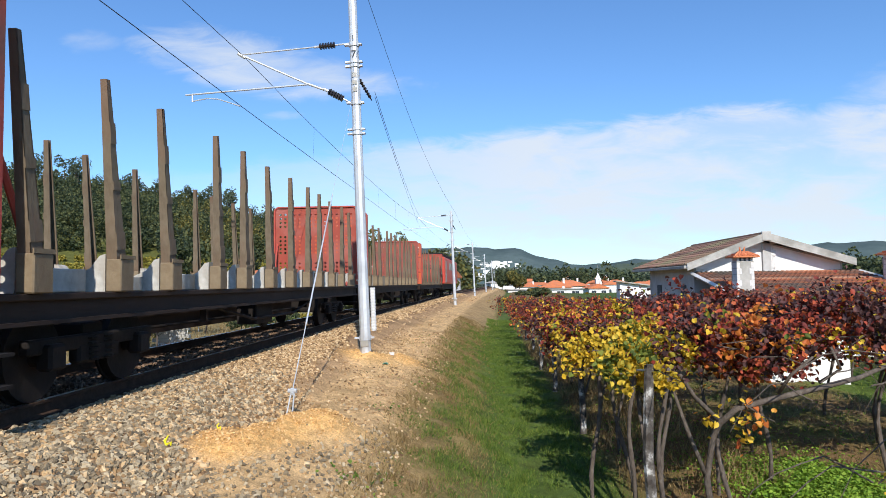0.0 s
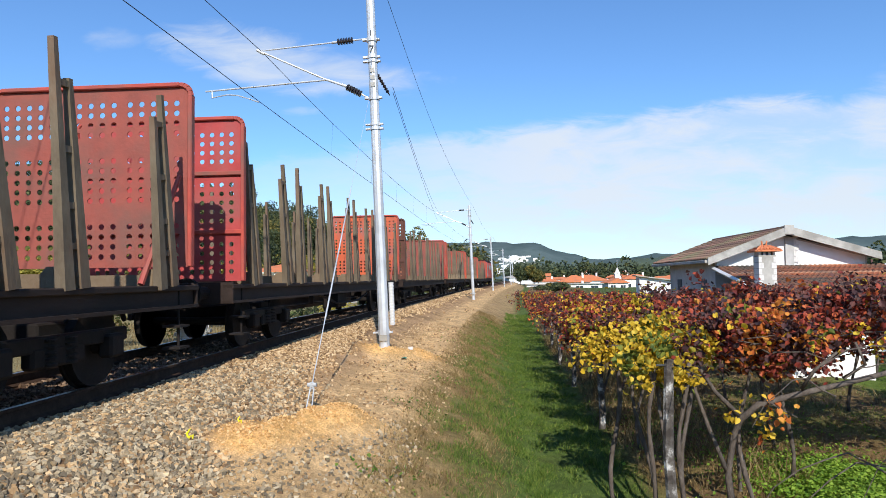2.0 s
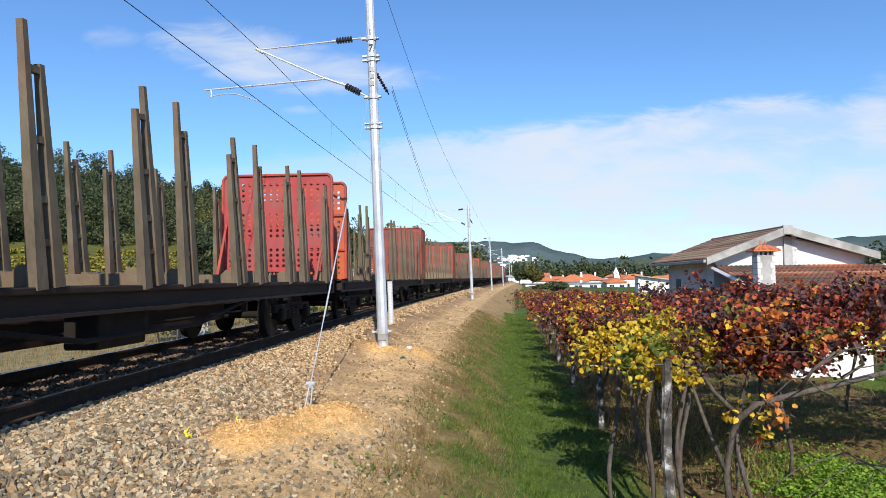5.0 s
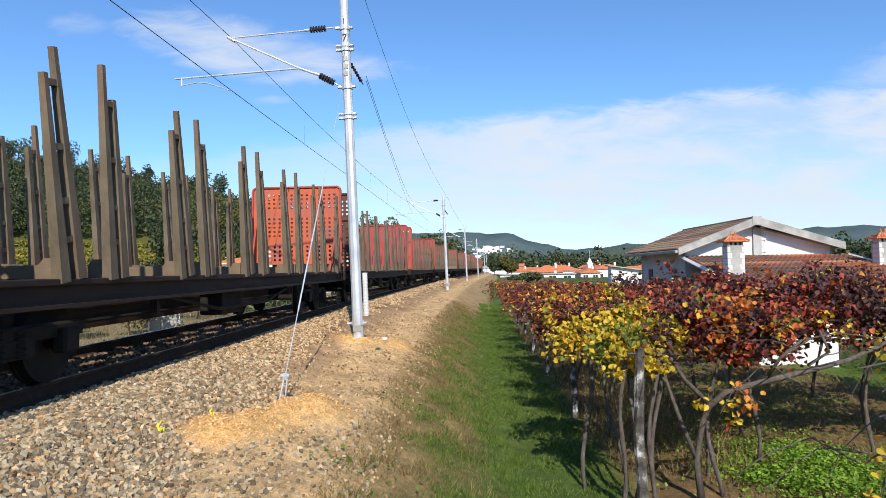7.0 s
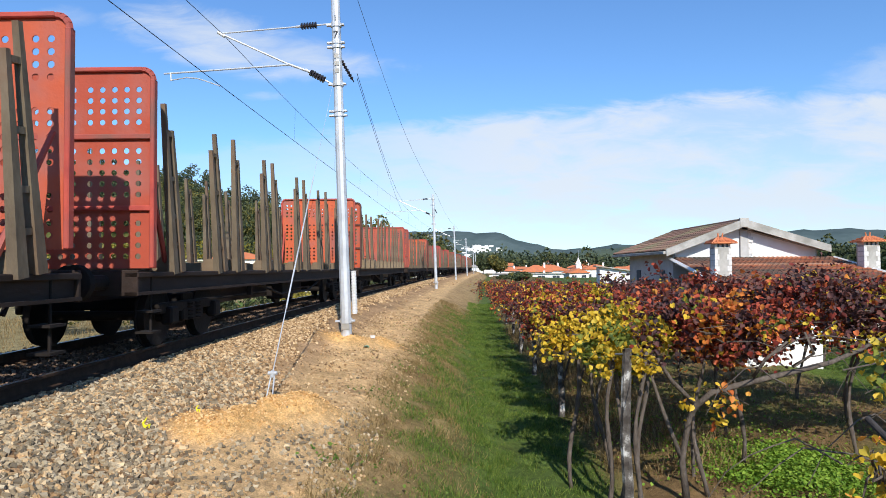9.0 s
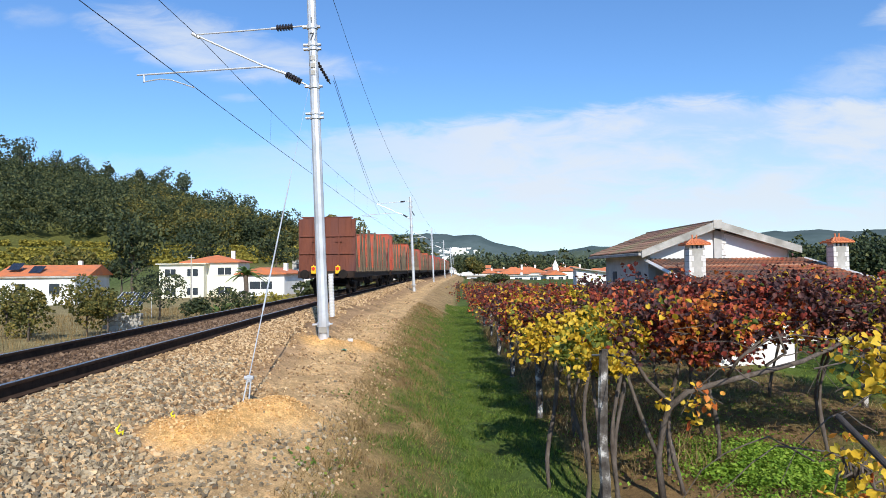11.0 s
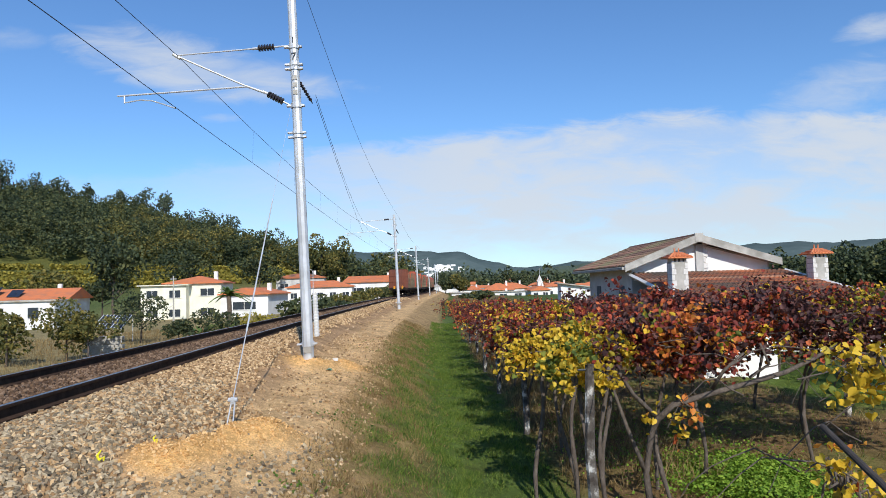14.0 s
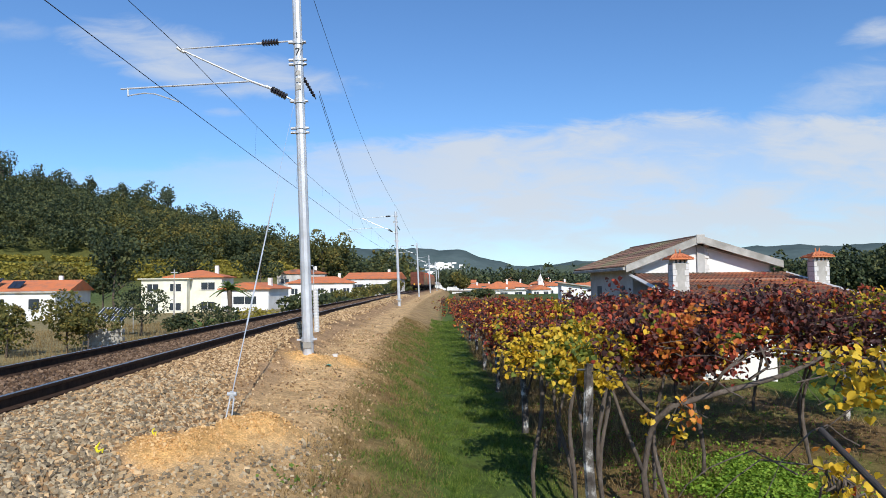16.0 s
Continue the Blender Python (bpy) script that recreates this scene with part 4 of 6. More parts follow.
def make_frame(L):
    bm = bmesh.new()
    for sg in (-1, 1):
        x = sg * 1.30
        box(bm, x - 0.09, x + 0.09, -0.33, L + 0.33, 1.06, 1.13, bevel=0.01)
        box(bm, x - 0.03, x + 0.03, -0.30, L + 0.30, 0.86, 1.07)
        box(bm, x - 0.09, x + 0.09, -0.33, L + 0.33, 0.83, 0.87)
        for k in range(3):
            a = L * (0.30 + 0.2 * k)
            box(bm, sg * 1.1 - 0.05, sg * 1.1 + 0.05, a - 0.04, a + 0.04, 0.62, 0.87)
    for sg in (-1, 1):
        box(bm, sg * 0.25 - 0.1, sg * 0.25 + 0.1, 0, L, 0.72, 1.05)
        box(bm, sg * 0.25 - 0.06, sg * 0.25 + 0.06, L * 0.24, L * 0.76, 0.44, 0.73)
    for k in range(15):
        y = -0.2 + (L + 0.4) * k / 14
        box(bm, -1.26, 1.26, y - 0.06, y + 0.06, 0.95, 1.06)
    for y in (-0.33, L + 0.27):
        box(bm, -1.38, 1.38, y, y + 0.06, 0.82, 1.16, bevel=0.01)
    return bm


def make_under_gear(L, w):
    bm = bmesh.new()
    rod(bm, (-0.75, L * 0.42, 0.62), (-0.75, L * 0.53, 0.62), 0.22, sides=14)
    part("air_tank", bm, M["under"], w)
    bm = bmesh.new()
    box(bm, 0.75, 1.15, L * 0.44, L * 0.50, 0.42, 0.82, bevel=0.02)
    part("brake_box", bm, M["under"], w)
    bm = bmesh.new()
    rod(bm, (0.4, L * 0.2, 0.55), (0.4, L * 0.8, 0.55), 0.025)
    part("brake_rod", bm, M["under"], w)
    for sg in (-1, 1):
        v, f = tube([(sg * 1.22, L * 0.30, 0.86), (sg * 1.22, L * 0.42, 0.55), (sg * 1.22, L * 0.58, 0.55), (sg * 1.22, L * 0.70, 0.86)], [0.03] * 4, 6)
        part("truss_rod", mesh_of("truss_rod", v, f, M["under"]), None, w)
    for y in (0.15, L - 0.15):
        bm = bmesh.new()
        rod(bm, (1.33, y, 0.30), (1.33, y, 1.1), 0.018)
        for z in (0.32, 0.60):
            box(bm, 1.18, 1.42, y - 0.14, y + 0.14, z - 0.015, z + 0.015)
        part("footstep", bm, M["under"], w)


def make_buffers(parent, y, way):
    for sg in (-1, 1):
        bm = bmesh.new()
        x = sg * 0.92
        rod(bm, (x, y, 1.0), (x, y + way * 0.40, 1.0), 0.10, sides=12)
        rod(bm, (x, y + way * 0.40, 1.0), (x, y + way * 0.58, 1.0), 0.065, sides=12)
        rod(bm, (x, y + way * 0.58, 1.0), (x, y + way * 0.63, 1.0), 0.23, 0.20, 16)
        part("buffer", bm, M["under"], parent)
    bm = bmesh.new()
    rod(bm, (0, y, 0.95), (0, y + way * 0.35, 0.93), 0.05)
    rod(bm, (0, y + way * 0.35, 0.95), (0, y + way * 0.55, 0.62), 0.035)
    part("coupling", bm, M["under"], parent)


def make_wagon(kind, wheel, brown_tail=False, slide=0.0):
    words = {"single": "empty timber wagon with single steel stakes and red end walls",
             "double": "empty timber wagon with ladder-like double stakes and red end walls"}
    label = "last timber wagon with brown boarded end wall and tail lamps" if brown_tail else words[kind]
    w = tagged(new("timber_wagon"), label, "freight wagon", group="wagons of the timber train")
    L = WAGON
    part("underframe", make_frame(L), M["sill"], w, "dark brown steel underframe")
    make_under_gear(L, w)
    make_bogie(w, 2.2, wheel)
    make_bogie(w, L - 2.2, wheel)
    make_buffers(w, -0.33, -1)
    make_buffers(w, L + 0.33, 1)
    shapes = []
    for first_tall in (False, True):
        bm = bmesh.new()
        stake_single(bm) if kind == "single" else stake_double(bm, first_tall)
        st = bpy.data.meshes.new("stake")
        bm.to_mesh(st)
        bm.free()
        st.materials.append(M["stake"])
        shapes.append(st)
    bm = bmesh.new()
    pocket(bm)
    pk = bpy.data.meshes.new("stake_pocket")
    bm.to_mesh(pk)
    bm.free()
    pk.materials.append(M["pocket"])
    bm = bmesh.new()
    if kind == "single":
        prism(bm, [(-1.26, 1.132), (1.26, 1.132), (1.26, 1.56), (1.19, 1.54), (1.08, 1.40), (0.86, 1.30), (-0.86, 1.30), (-1.08, 1.40), (-1.19, 1.54), (-1.26, 1.56)], -0.11, 0.11)
    else:
        prism(bm, [(-1.28, 1.132), (1.28, 1.132), (1.28, 1.34), (1.16, 1.34), (1.10, 1.27), (-1.10, 1.27), (-1.16, 1.34), (-1.28, 1.34)], -0.13, 0.13)
    bo = bpy.data.meshes.new("bolster")
    bm.to_mesh(bo)
    bm.free()
    bo.materials.append(M["bolster"] if kind == "single" else M["pocket"])
    ys = [0.6, 2.1, 3.4, 5.05, 6.25, 7.8, 9.25, 10.7, 11.95, 13.5, 14.8, 16.45] if kind == "single" else [0.75, 2.56, 3.45, 5.35, 6.25, 8.1, 9.13, 11.0, 12.0, 13.75, 14.8, 16.6]
    lean = random.Random(17 if kind == "single" else 23)
    ys = [y + slide for y in ys if y + slide < L - 0.25]
    for i, y in enumerate(ys):
        for sg in (-1, 1):
            for nm, me in (("stake", shapes[(i + 1) % 2]), ("stake_pocket", pk)):
                if nm == "stake_pocket" and kind == "double":
                    continue
                o = new(nm, me)
                o.parent, o.location = w, (sg * 1.37, y, 0)
                o.rotation_euler = (0, 0, 0 if sg > 0 else math.pi)
                if nm == "stake":
                    # worn loose in its pocket, tipped back against the way of travel
                    tip = radians(lean.uniform(4.2, 7.0) + (2.2 if kind == "double" and i % 2 else 0.0)) * sg
                    o.rotation_euler = (tip, radians(lean.uniform(-1.2, 1.2)), 0 if sg > 0 else math.pi)
                    o.location = (sg * 1.37, y + 1.25 * math.sin(abs(tip)), 0)
        o = new("bolster", bo)
        o.parent, o.location = w, (0, y, 0)
    if kind == "single":
        for a, b in zip(ys[:-1], ys[1:]):
            for sg in (-1, 1):
                bm = bmesh.new()
                box(bm, sg * 1.02 - 0.03, sg * 1.02 + 0.03, a + 0.13, b - 0.13, 1.132, 1.132 + lean.uniform(0.14, 0.26), bevel=0.01)
                part("side_board", bm, M["bolster"], w, "pale grey weathered board")
    end_wall(w, 1.38, 3.85, 1, L)
    if brown_tail:
        rear = part("end_wall", boarded_panel(), M["brown_panel"], w, "brown boarded steel end wall with ribs")
        for k in range(17):
            x = -1.37 + 2.74 * (k + 0.5) / 17
            bm = bmesh.new()
            box(bm, x - 0.079, x + 0.079, -0.02 - (0.012 if k % 2 else 0), 0.05, 1.13, 3.80 if 0 < k < 16 else 3.73)
            part("board", bm, M["brown_panel"], rear)
        for sg in (-1, 1):
            lamp = part("tail_lamp", lamp_body(), M["lamp_yellow"], w, "yellow tail lamp with a red lens")
            lamp.location = (sg * 0.59, -0.42, 1.22)
            bm = bmesh.new()
            rod(bm, (0, -0.115, 0.06), (0, -0.09, 0.06), 0.085, sides=14)
            part("lens", bm, M["lamp_red"], lamp)
    else:
        end_wall(w, 1.18, 3.85, -1, 0)
    for y in (0.0, L):
        for sg in (-1, 1):
            bm = bmesh.new()
            d = 1 if y == 0 else -1
            rod(bm, (sg * 1.22, y + d * 0.9, 1.15), (sg * 1.30, y + d * 0.08, 2.6), 0.04, 0.03, 6)
            part("end_brace", bm, M["panel_frame"], w)
    return w


def boarded_panel():
    bm = bmesh.new()
    w = 2.74
    box(bm, -w / 2 + 0.1, w / 2 - 0.1, -0.05, 0.07, 3.78, 3.84, bevel=0.012)
    for z in (2.02, 2.88):
        box(bm, -w / 2, w / 2, -0.085, 0.05, z - 0.035, z + 0.035, bevel=0.012)
    for sg in (-1, 1):
        m_ = Matrix.Translation((sg * 0.58, 0, 0))
        box(bm, -0.045, 0.045, -0.075, 0.0, 1.2, 2.86, m_, 0.01)
        box(bm, -0.16, 0.16, -0.095, -0.03, 2.60, 2.64, m_)
        box(bm, sg * (w / 2) - 0.035, sg * (w / 2) + 0.035, -0.05, 0.07, 1.13, 3.7, bevel=0.01)
    return bm


def lamp_body():
    bm = bmesh.new()
    box(bm, -0.12, 0.12, -0.09, 0.09, -0.20, 0.18, bevel=0.03)
    box(bm, -0.03, 0.03, -0.05, 0.05, 0.17, 0.24, bevel=0.01)
    return bm


def make_locomotive(wheel):
    """Seen only from behind and far off."""
    lo = tagged(new("locomotive"), "red freight locomotive with grey sides at the head of the train", "locomotive")
    L = 19.0
    bm = bmesh.new()
    box(bm, -1.46, 1.46, 0.1, L, 1.15, 3.75, bevel=0.12)
    part("body", bm, M["loco"], lo)
    bm = bmesh.new()
    box(bm, -1.25, 1.25, 1.0, L - 1.0, 3.74, 4.15, bevel=0.1)
    part("roof", bm, M["under"], lo)
    bm = bmesh.new()
    box(bm, 1.462, 1.475, 1.4, 2.6, 1.3, 3.4)
    box(bm, 1.462, 1.475, 6.0, 13.0, 2.6, 3.3)
    part("side_grille", bm, M["bolster"], lo, "pale grey grille")
    bm = bmesh.new()
    box(bm, -1.05, 1.05, 0.06, 0.1, 2.5, 3.4)
    part("windscreen", bm, M["glass"], lo)
    bm = bmesh.new()
    box(bm, -1.3, 1.3, 0.1, L - 0.1, 0.65, 1.14)
    part("chassis", bm, M["under"], lo)
    make_bogie(lo, 3.6, wheel)
    make_bogie(lo, L - 3.6, wheel)
    return lo


def along(y, ahead):
    """The pose of a vehicle whose rear stands at y."""
    a, b = Vector((float(tx(y)), y, 0)), Vector((float(tx(y + ahead)), y + ahead, 0))
    d = b - a
    return pose(a.x, a.y, 0, 0, 0, -math.degrees(math.atan2(d.x, d.y)))


SHIFT = {-2: -0.7, -1: -0.7, 0: -0.7, 1: -0.68, 2: -0.45, 3: -0.3, 4: -0.6, 5: -0.1, 6: 0.35, 7: 0.1, 8: 0.0, 9: -0.55, 10: -0.1}
PAINT = {1: ("panel_dull", "panel_brown"), 2: ("panel", "panel_crimson"), 3: ("panel_dull", "panel_brown"), 4: ("panel", "panel_brown"),
         5: ("panel_dull", "panel"), 6: ("panel_crimson", "panel"), 7: ("panel_crimson", "panel_brown"), 8: ("panel", "panel_dull"), -1: ("panel_dull", "panel")}


def paint(wagon, front, rear):
    """Its own coat of paint for each end wall."""
    for o in wagon.children:
        if o.name.startswith("end_wall") and len(o.material_slots):
            o.material_slots[0].link = "OBJECT"
            coat = front if o.location.y > 1 else rear
            o.material_slots[0].material = M[coat]
            for rim in o.children:
                if coat == "panel_brown" and len(rim.material_slots):
                    rim.material_slots[0].link = "OBJECT"
                    rim.material_slots[0].material = M[coat]


def make_train():
    wheel = wheel_mesh()
    kinds = {(k, b): make_wagon(k, wheel, slide=b) for k, b in (("single", 0.0), ("single", 0.22), ("double", 0.0), ("double", 0.18))}
    tail = make_wagon("double", wheel, True)
    used, cars = set(), []
    for n in range(-2, 11):
        k = ("single", 0.22 if n > 2 else 0.0) if n in (0, 4, 9, -1) else ("double", 0.18 if n > 5 else 0.0)
        w = kinds[k] if k not in used else copy_thing(kinds[k], Matrix())
        used.add(k)
        cars.append((w, FRONT0 - PITCH * n - WAGON + SHIFT.get(n, 0)))
        paint(w, *PAINT.get(n, ("panel", "panel")))
    cars.append((tail, FRONT0 - PITCH * 11 - WAGON))
    cars.append((make_locomotive(wheel), FRONT0 + PITCH * 2 + GAP - 0.6))
    return cars


CARS = make_train()


def motions():
    times = [0, 1, 2, 3, 4, 5, 6, 7, 8, 9, 10, 11, 12, 13, 14, 15, 16]
    for car, y0 in CARS:
        walk(car, [(t, along(y0 + SPEED * t, WAGON)) for t in times])


# ---------------------------------------------------------------- buildings
def tile_rows(parent, corner, along_v, up_v, material, pitch=0.24, course=0.36, name="roof_strip"):
    """Rows of barrel tiles on a slope: each row climbs from the eave and is an object of its own."""
    corner, along_v, up_v = Vector(corner), Vector(along_v), Vector(up_v)
    nrm = along_v.cross(up_v).normalized()
    if nrm.z < 0:
        nrm = -nrm
    n = max(1, int(along_v.length / pitch))
    step = along_v / n
    k = max(1, int(up_v.length / course))
    verts, faces = [], []
    for j in range(k):
        a, b = up_v * (j / k), up_v * ((j + 1.12) / k)
        lift0, lift1 = 0.030, 0.004
        o = len(verts)
        for base, lift, wide in ((a, lift0, 1.0), (b, lift1, 0.86)):
            for ang in (0, 36, 72, 108, 144, 180):
                c, s = math.cos(math.radians(ang)), math.sin(math.radians(ang))
                verts.append(base + step * (0.5 + 0.42 * wide * c) + nrm * (0.085 * s * wide + lift))
        for q in range(5):
            faces.append((o + q, o + q + 1, o + 6 + q + 1, o + 6 + q))
        faces.append((o, o + 1, o + 2, o + 3, o + 4, o + 5))
        o = len(verts)
        for base, lift in ((a, 0.012), (b, 0.002)):
            verts += [base - step * 0.12 + nrm * (0.03 + lift), base + nrm * lift, base + step * 0.12 + nrm * (0.03 + lift)]
        faces += [(o, o + 1, o + 4, o + 3), (o + 1, o + 2, o + 5, o + 4)]
    me = mesh_of(name, verts, faces, material, smooth=False)
    for i in range(n):
        ob = new(name, me)
        ob.parent, ob.location = parent, corner + step * i


def chimney(x, y, z0, z1, label):
    c = tagged(new("chimney"), label, "chimney", group="chimneys of the house")
    bm = bmesh.new()
    box(bm, -0.36, 0.36, -0.3, 0.3, z0 - 0.8, z1, bevel=0.01)
    part("shaft", bm, M["concrete"], c, "grey rendered shaft")
    for sx in (-1, 1):
        n = 7
        for k in range(n):
            bm = bmesh.new()
            w = 0.20 if k % 2 else 0.13
            za = z0 - 0.3 + (z1 - z0 + 0.25) * k / n
            x0, x1 = sorted((sx * 0.365, sx * (0.365 - w)))
            box(bm, x0, x1, -0.312, 0.2, za + 0.01, za + (z1 - z0 + 0.25) / n - 0.01, bevel=0.008)
            part("quoin", bm, M["granite"], c)
    for sx in (-0.28, -0.1, 0.1, 0.28):
        bm = bmesh.new()
        box(bm, sx - 0.045, sx + 0.045, -0.27, 0.27, z1, z1 + 0.16)
        part("vent_pier", bm, M["granite"], c)
    # dark block between the piers stands in for the shade inside the vents
    bm = bmesh.new()
    box(bm, -0.30, 0.30, -0.24, 0.24, z1 - 0.01, z1 + 0.15)
    part("vent_gap", bm, M["dark_gap"], c)
    bm = bmesh.new()
    for k, (w, zz) in enumerate(((0.56, 0.15), (0.50, 0.20), (0.36, 0.27), (0.20, 0.34))):
        box(bm, -w, w, -w * 0.86, w * 0.86, z1 + zz, z1 + zz + 0.07, bevel=0.015)
    for k in range(7):
        xx = -0.5 + k / 6
        rod(bm, (xx, -0.47, z1 + 0.2), (xx * 0.35, -0.1, z1 + 0.40), 0.055, 0.05, 6)
    part("cap", bm, M["tile_new"], c, "orange tiled chimney cap")
    for sx in (-0.08, 0.08):
        bm = bmesh.new()
        rod(bm, (sx, 0, z1 + 0.38), (sx * 1.3, 0, z1 + 0.62), 0.045, 0.03, 6)
        part("finial", bm, M["tile_new"], c)
    c.location = (x, y, 0)
    return c


def make_villa():
    h = tagged(new("house"), "two-storey house with weathered tile roofs, white gable and concrete barge boards", "house")
    g = land1(14, 33) - 0.3
    XL, XA, XR, YF, YB = 10.85, 14.18, 18.1, 34.35, 43.0
    ZE, ZA, ZR = 2.0, 3.33, 2.18
    bm = bmesh.new()
    prism(bm, [(XL, g), (XR, g), (XR, ZR - 0.12), (XA, ZA - 0.22), (XL, ZE - 0.02)], YF, YB)
    part("wall", bm, M["plaster_old"], h, "weathered grey-white rendered wall")
    bm = bmesh.new()
    prism(bm, [(XL + 0.1, 1.2), (XR - 0.1, 1.2), (XR - 0.1, ZR - 0.2), (XA, ZA - 0.30), (XL + 0.1, ZE - 0.05)], YF - 0.025, YF - 0.002)
    part("gable", bm, M["plaster"], h, "white plastered gable")
    bm = bmesh.new()
    box(bm, XA + 0.02, XA + 0.42, YF - 0.16, YF - 0.02, 1.2, ZA - 0.35, bevel=0.01)
    part("pilaster", bm, M["plaster_old"], h)
    for k in range(6):
        bm = bmesh.new()
        box(bm, XA + 0.40, XA + 0.40 + (0.26 if k % 2 else 0.16), YF - 0.14, YF - 0.03, 1.45 + k * 0.30, 1.73 + k * 0.30, bevel=0.01)
        part("quoin", bm, M["granite"], h)
    # roof slabs with deep concrete barge boards
    OV, BACK = 0.6, 2.1
    for sx, x_e, z_e, nm in ((-1, XL - 0.55, ZE - 0.08, "left"), (1, XR + 0.35, ZR - 0.10, "right")):
        up = Vector((XA - x_e, 0, ZA + 0.05 - z_e))
        slab = bmesh.new()
        d = 0.16
        pts = [(x_e, z_e), (XA, ZA + 0.05), (XA, ZA + 0.05 - d), (x_e, z_e - d)]
        prism(slab, pts, YF - OV + 0.02, YB + BACK)
        part("roof_slab", slab, M["concrete"], h)
        bm = bmesh.new()
        prism(bm, [(x_e - sx * 0.02, z_e + 0.10), (XA, ZA + 0.17), (XA, ZA - 0.22), (x_e - sx * 0.02, z_e - 0.26)], YF - OV - 0.10, YF - OV + 0.015)
        part("barge_board", bm, M["concrete"], h, "thick weathered concrete barge board")
        bm = bmesh.new()
        box(bm, x_e - 0.12, x_e + 0.05, YF - OV, YB + BACK, z_e - 0.16, z_e + 0.0, bevel=0.02)
        part("gutter", bm, M["concrete"], h)
        tile_rows(h, (x_e, YF - OV + 0.05, z_e + 0.02), (0, YB + BACK - 0.05 - YF + OV, 0), up, M["tile_moss"], 0.26, 0.40)
    bm = bmesh.new()
    prism(bm, [(XL - 0.55, ZE + 0.02), (XA, ZA + 0.14), (XA, ZA - 0.02), (XL - 0.55, ZE - 0.14)], YB + BACK, YB + BACK + 0.14)
    part("verge", bm, M["lichen"], h, "verge tiles yellow with lichen")
    bm = bmesh.new()
    rod(bm, (XA, YF - OV + 0.05, ZA + 0.10), (XA, YB + BACK - 0.1, ZA + 0.10), 0.12, sides=8)
    part("ridge", bm, M["tile_moss"], h)
    bm = bmesh.new()
    box(bm, XA - 0.22, XA + 0.22, YF - OV - 0.13, YF - OV + 0.0, ZA - 0.25, ZA + 0.22, bevel=0.02)
    part("ridge_block", bm, M["concrete"], h)
    # lower roof that falls towards the vines
    lx0, lx1, ly0, ly1 = 10.75, 18.86, 26.3, 34.33
    z0, z1 = 0.10, 1.55
    bm = bmesh.new()
    a = [bm.verts.new(p) for p in ((lx0, ly0, z0), (lx1, ly0, z0), (lx1, ly1, z1), (lx0, ly1, z1))]
    b = [bm.verts.new((p.co.x, p.co.y, p.co.z - 0.14)) for p in a]
    bm.faces.new(a)
    bm.faces.new(b[::-1])
    for k in range(4):
        bm.faces.new((a[k], b[k], b[(k + 1) % 4], a[(k + 1) % 4]))
    bmesh.ops.recalc_face_normals(bm, faces=bm.faces)
    part("lower_roof_slab", bm, M["concrete"], h)
    tile_rows(h, (lx0 + 0.12, ly0, z0 + 0.01), (lx1 - lx0 - 0.24, 0, 0), (0, ly1 - ly0, z1 - z0), M["tile_old"], 0.23, 0.38)
    for x in (lx0 - 0.06, lx1 + 0.06):
        bm = bmesh.new()
        v = rod(bm, (x, ly0 - 0.1, z0 + 0.0), (x, ly1, z1 + 0.0), 0.10, sides=4)
        part("verge", bm, M["plaster"], h, "pale verge board")
    bm = bmesh.new()
    box(bm, 11.2, 18.9, 27.0, 27.3, g - 0.3, z0 + 0.02)
    part("front_wall", bm, M["plaster"], h, "white plastered ground-floor wall")
    bm = bmesh.new()
    box(bm, 11.2, 11.5, 27.3, 35.0, g - 0.3, 0.1)
    box(bm, 18.6, 18.9, 27.3, 35.0, g - 0.3, 0.1)
    part("side_wall", bm, M["plaster_old"], h)
    # shuttered windows on the side under the eaves
    for y, w in ((36.1, 0.9), (40.8, 0.9)):
        win = tagged(new("window"), "dark shuttered window")
        win.parent = h
        bm = bmesh.new()
        box(bm, XL - 0.03, XL + 0.05, y - w / 2, y + w / 2, -0.45, 0.95, bevel=0.01)
        part("shutter", bm, M["dark_gap"], win)
        for k in range(9):
            bm = bmesh.new()
            box(bm, XL - 0.045, XL - 0.032, y - w / 2 + 0.04, y + w / 2 - 0.04, -0.40 + k * 0.145, -0.29 + k * 0.145)
            part("slat", bm, M["dark_gap"], win)
    bm = bmesh.new()
    box(bm, 12.3, 13.0, YF - 0.03, YF, -0.6, 0.9)
    part("door", bm, M["dark_gap"], h)
    chimney(11.42, 29.6, 0.45, 1.98, "rendered chimney with granite quoins and orange cap on the low roof")
    chimney(18.86, 31.4, 0.75, 2.08, "rendered chimney with granite quoins and orange cap beside the verge")


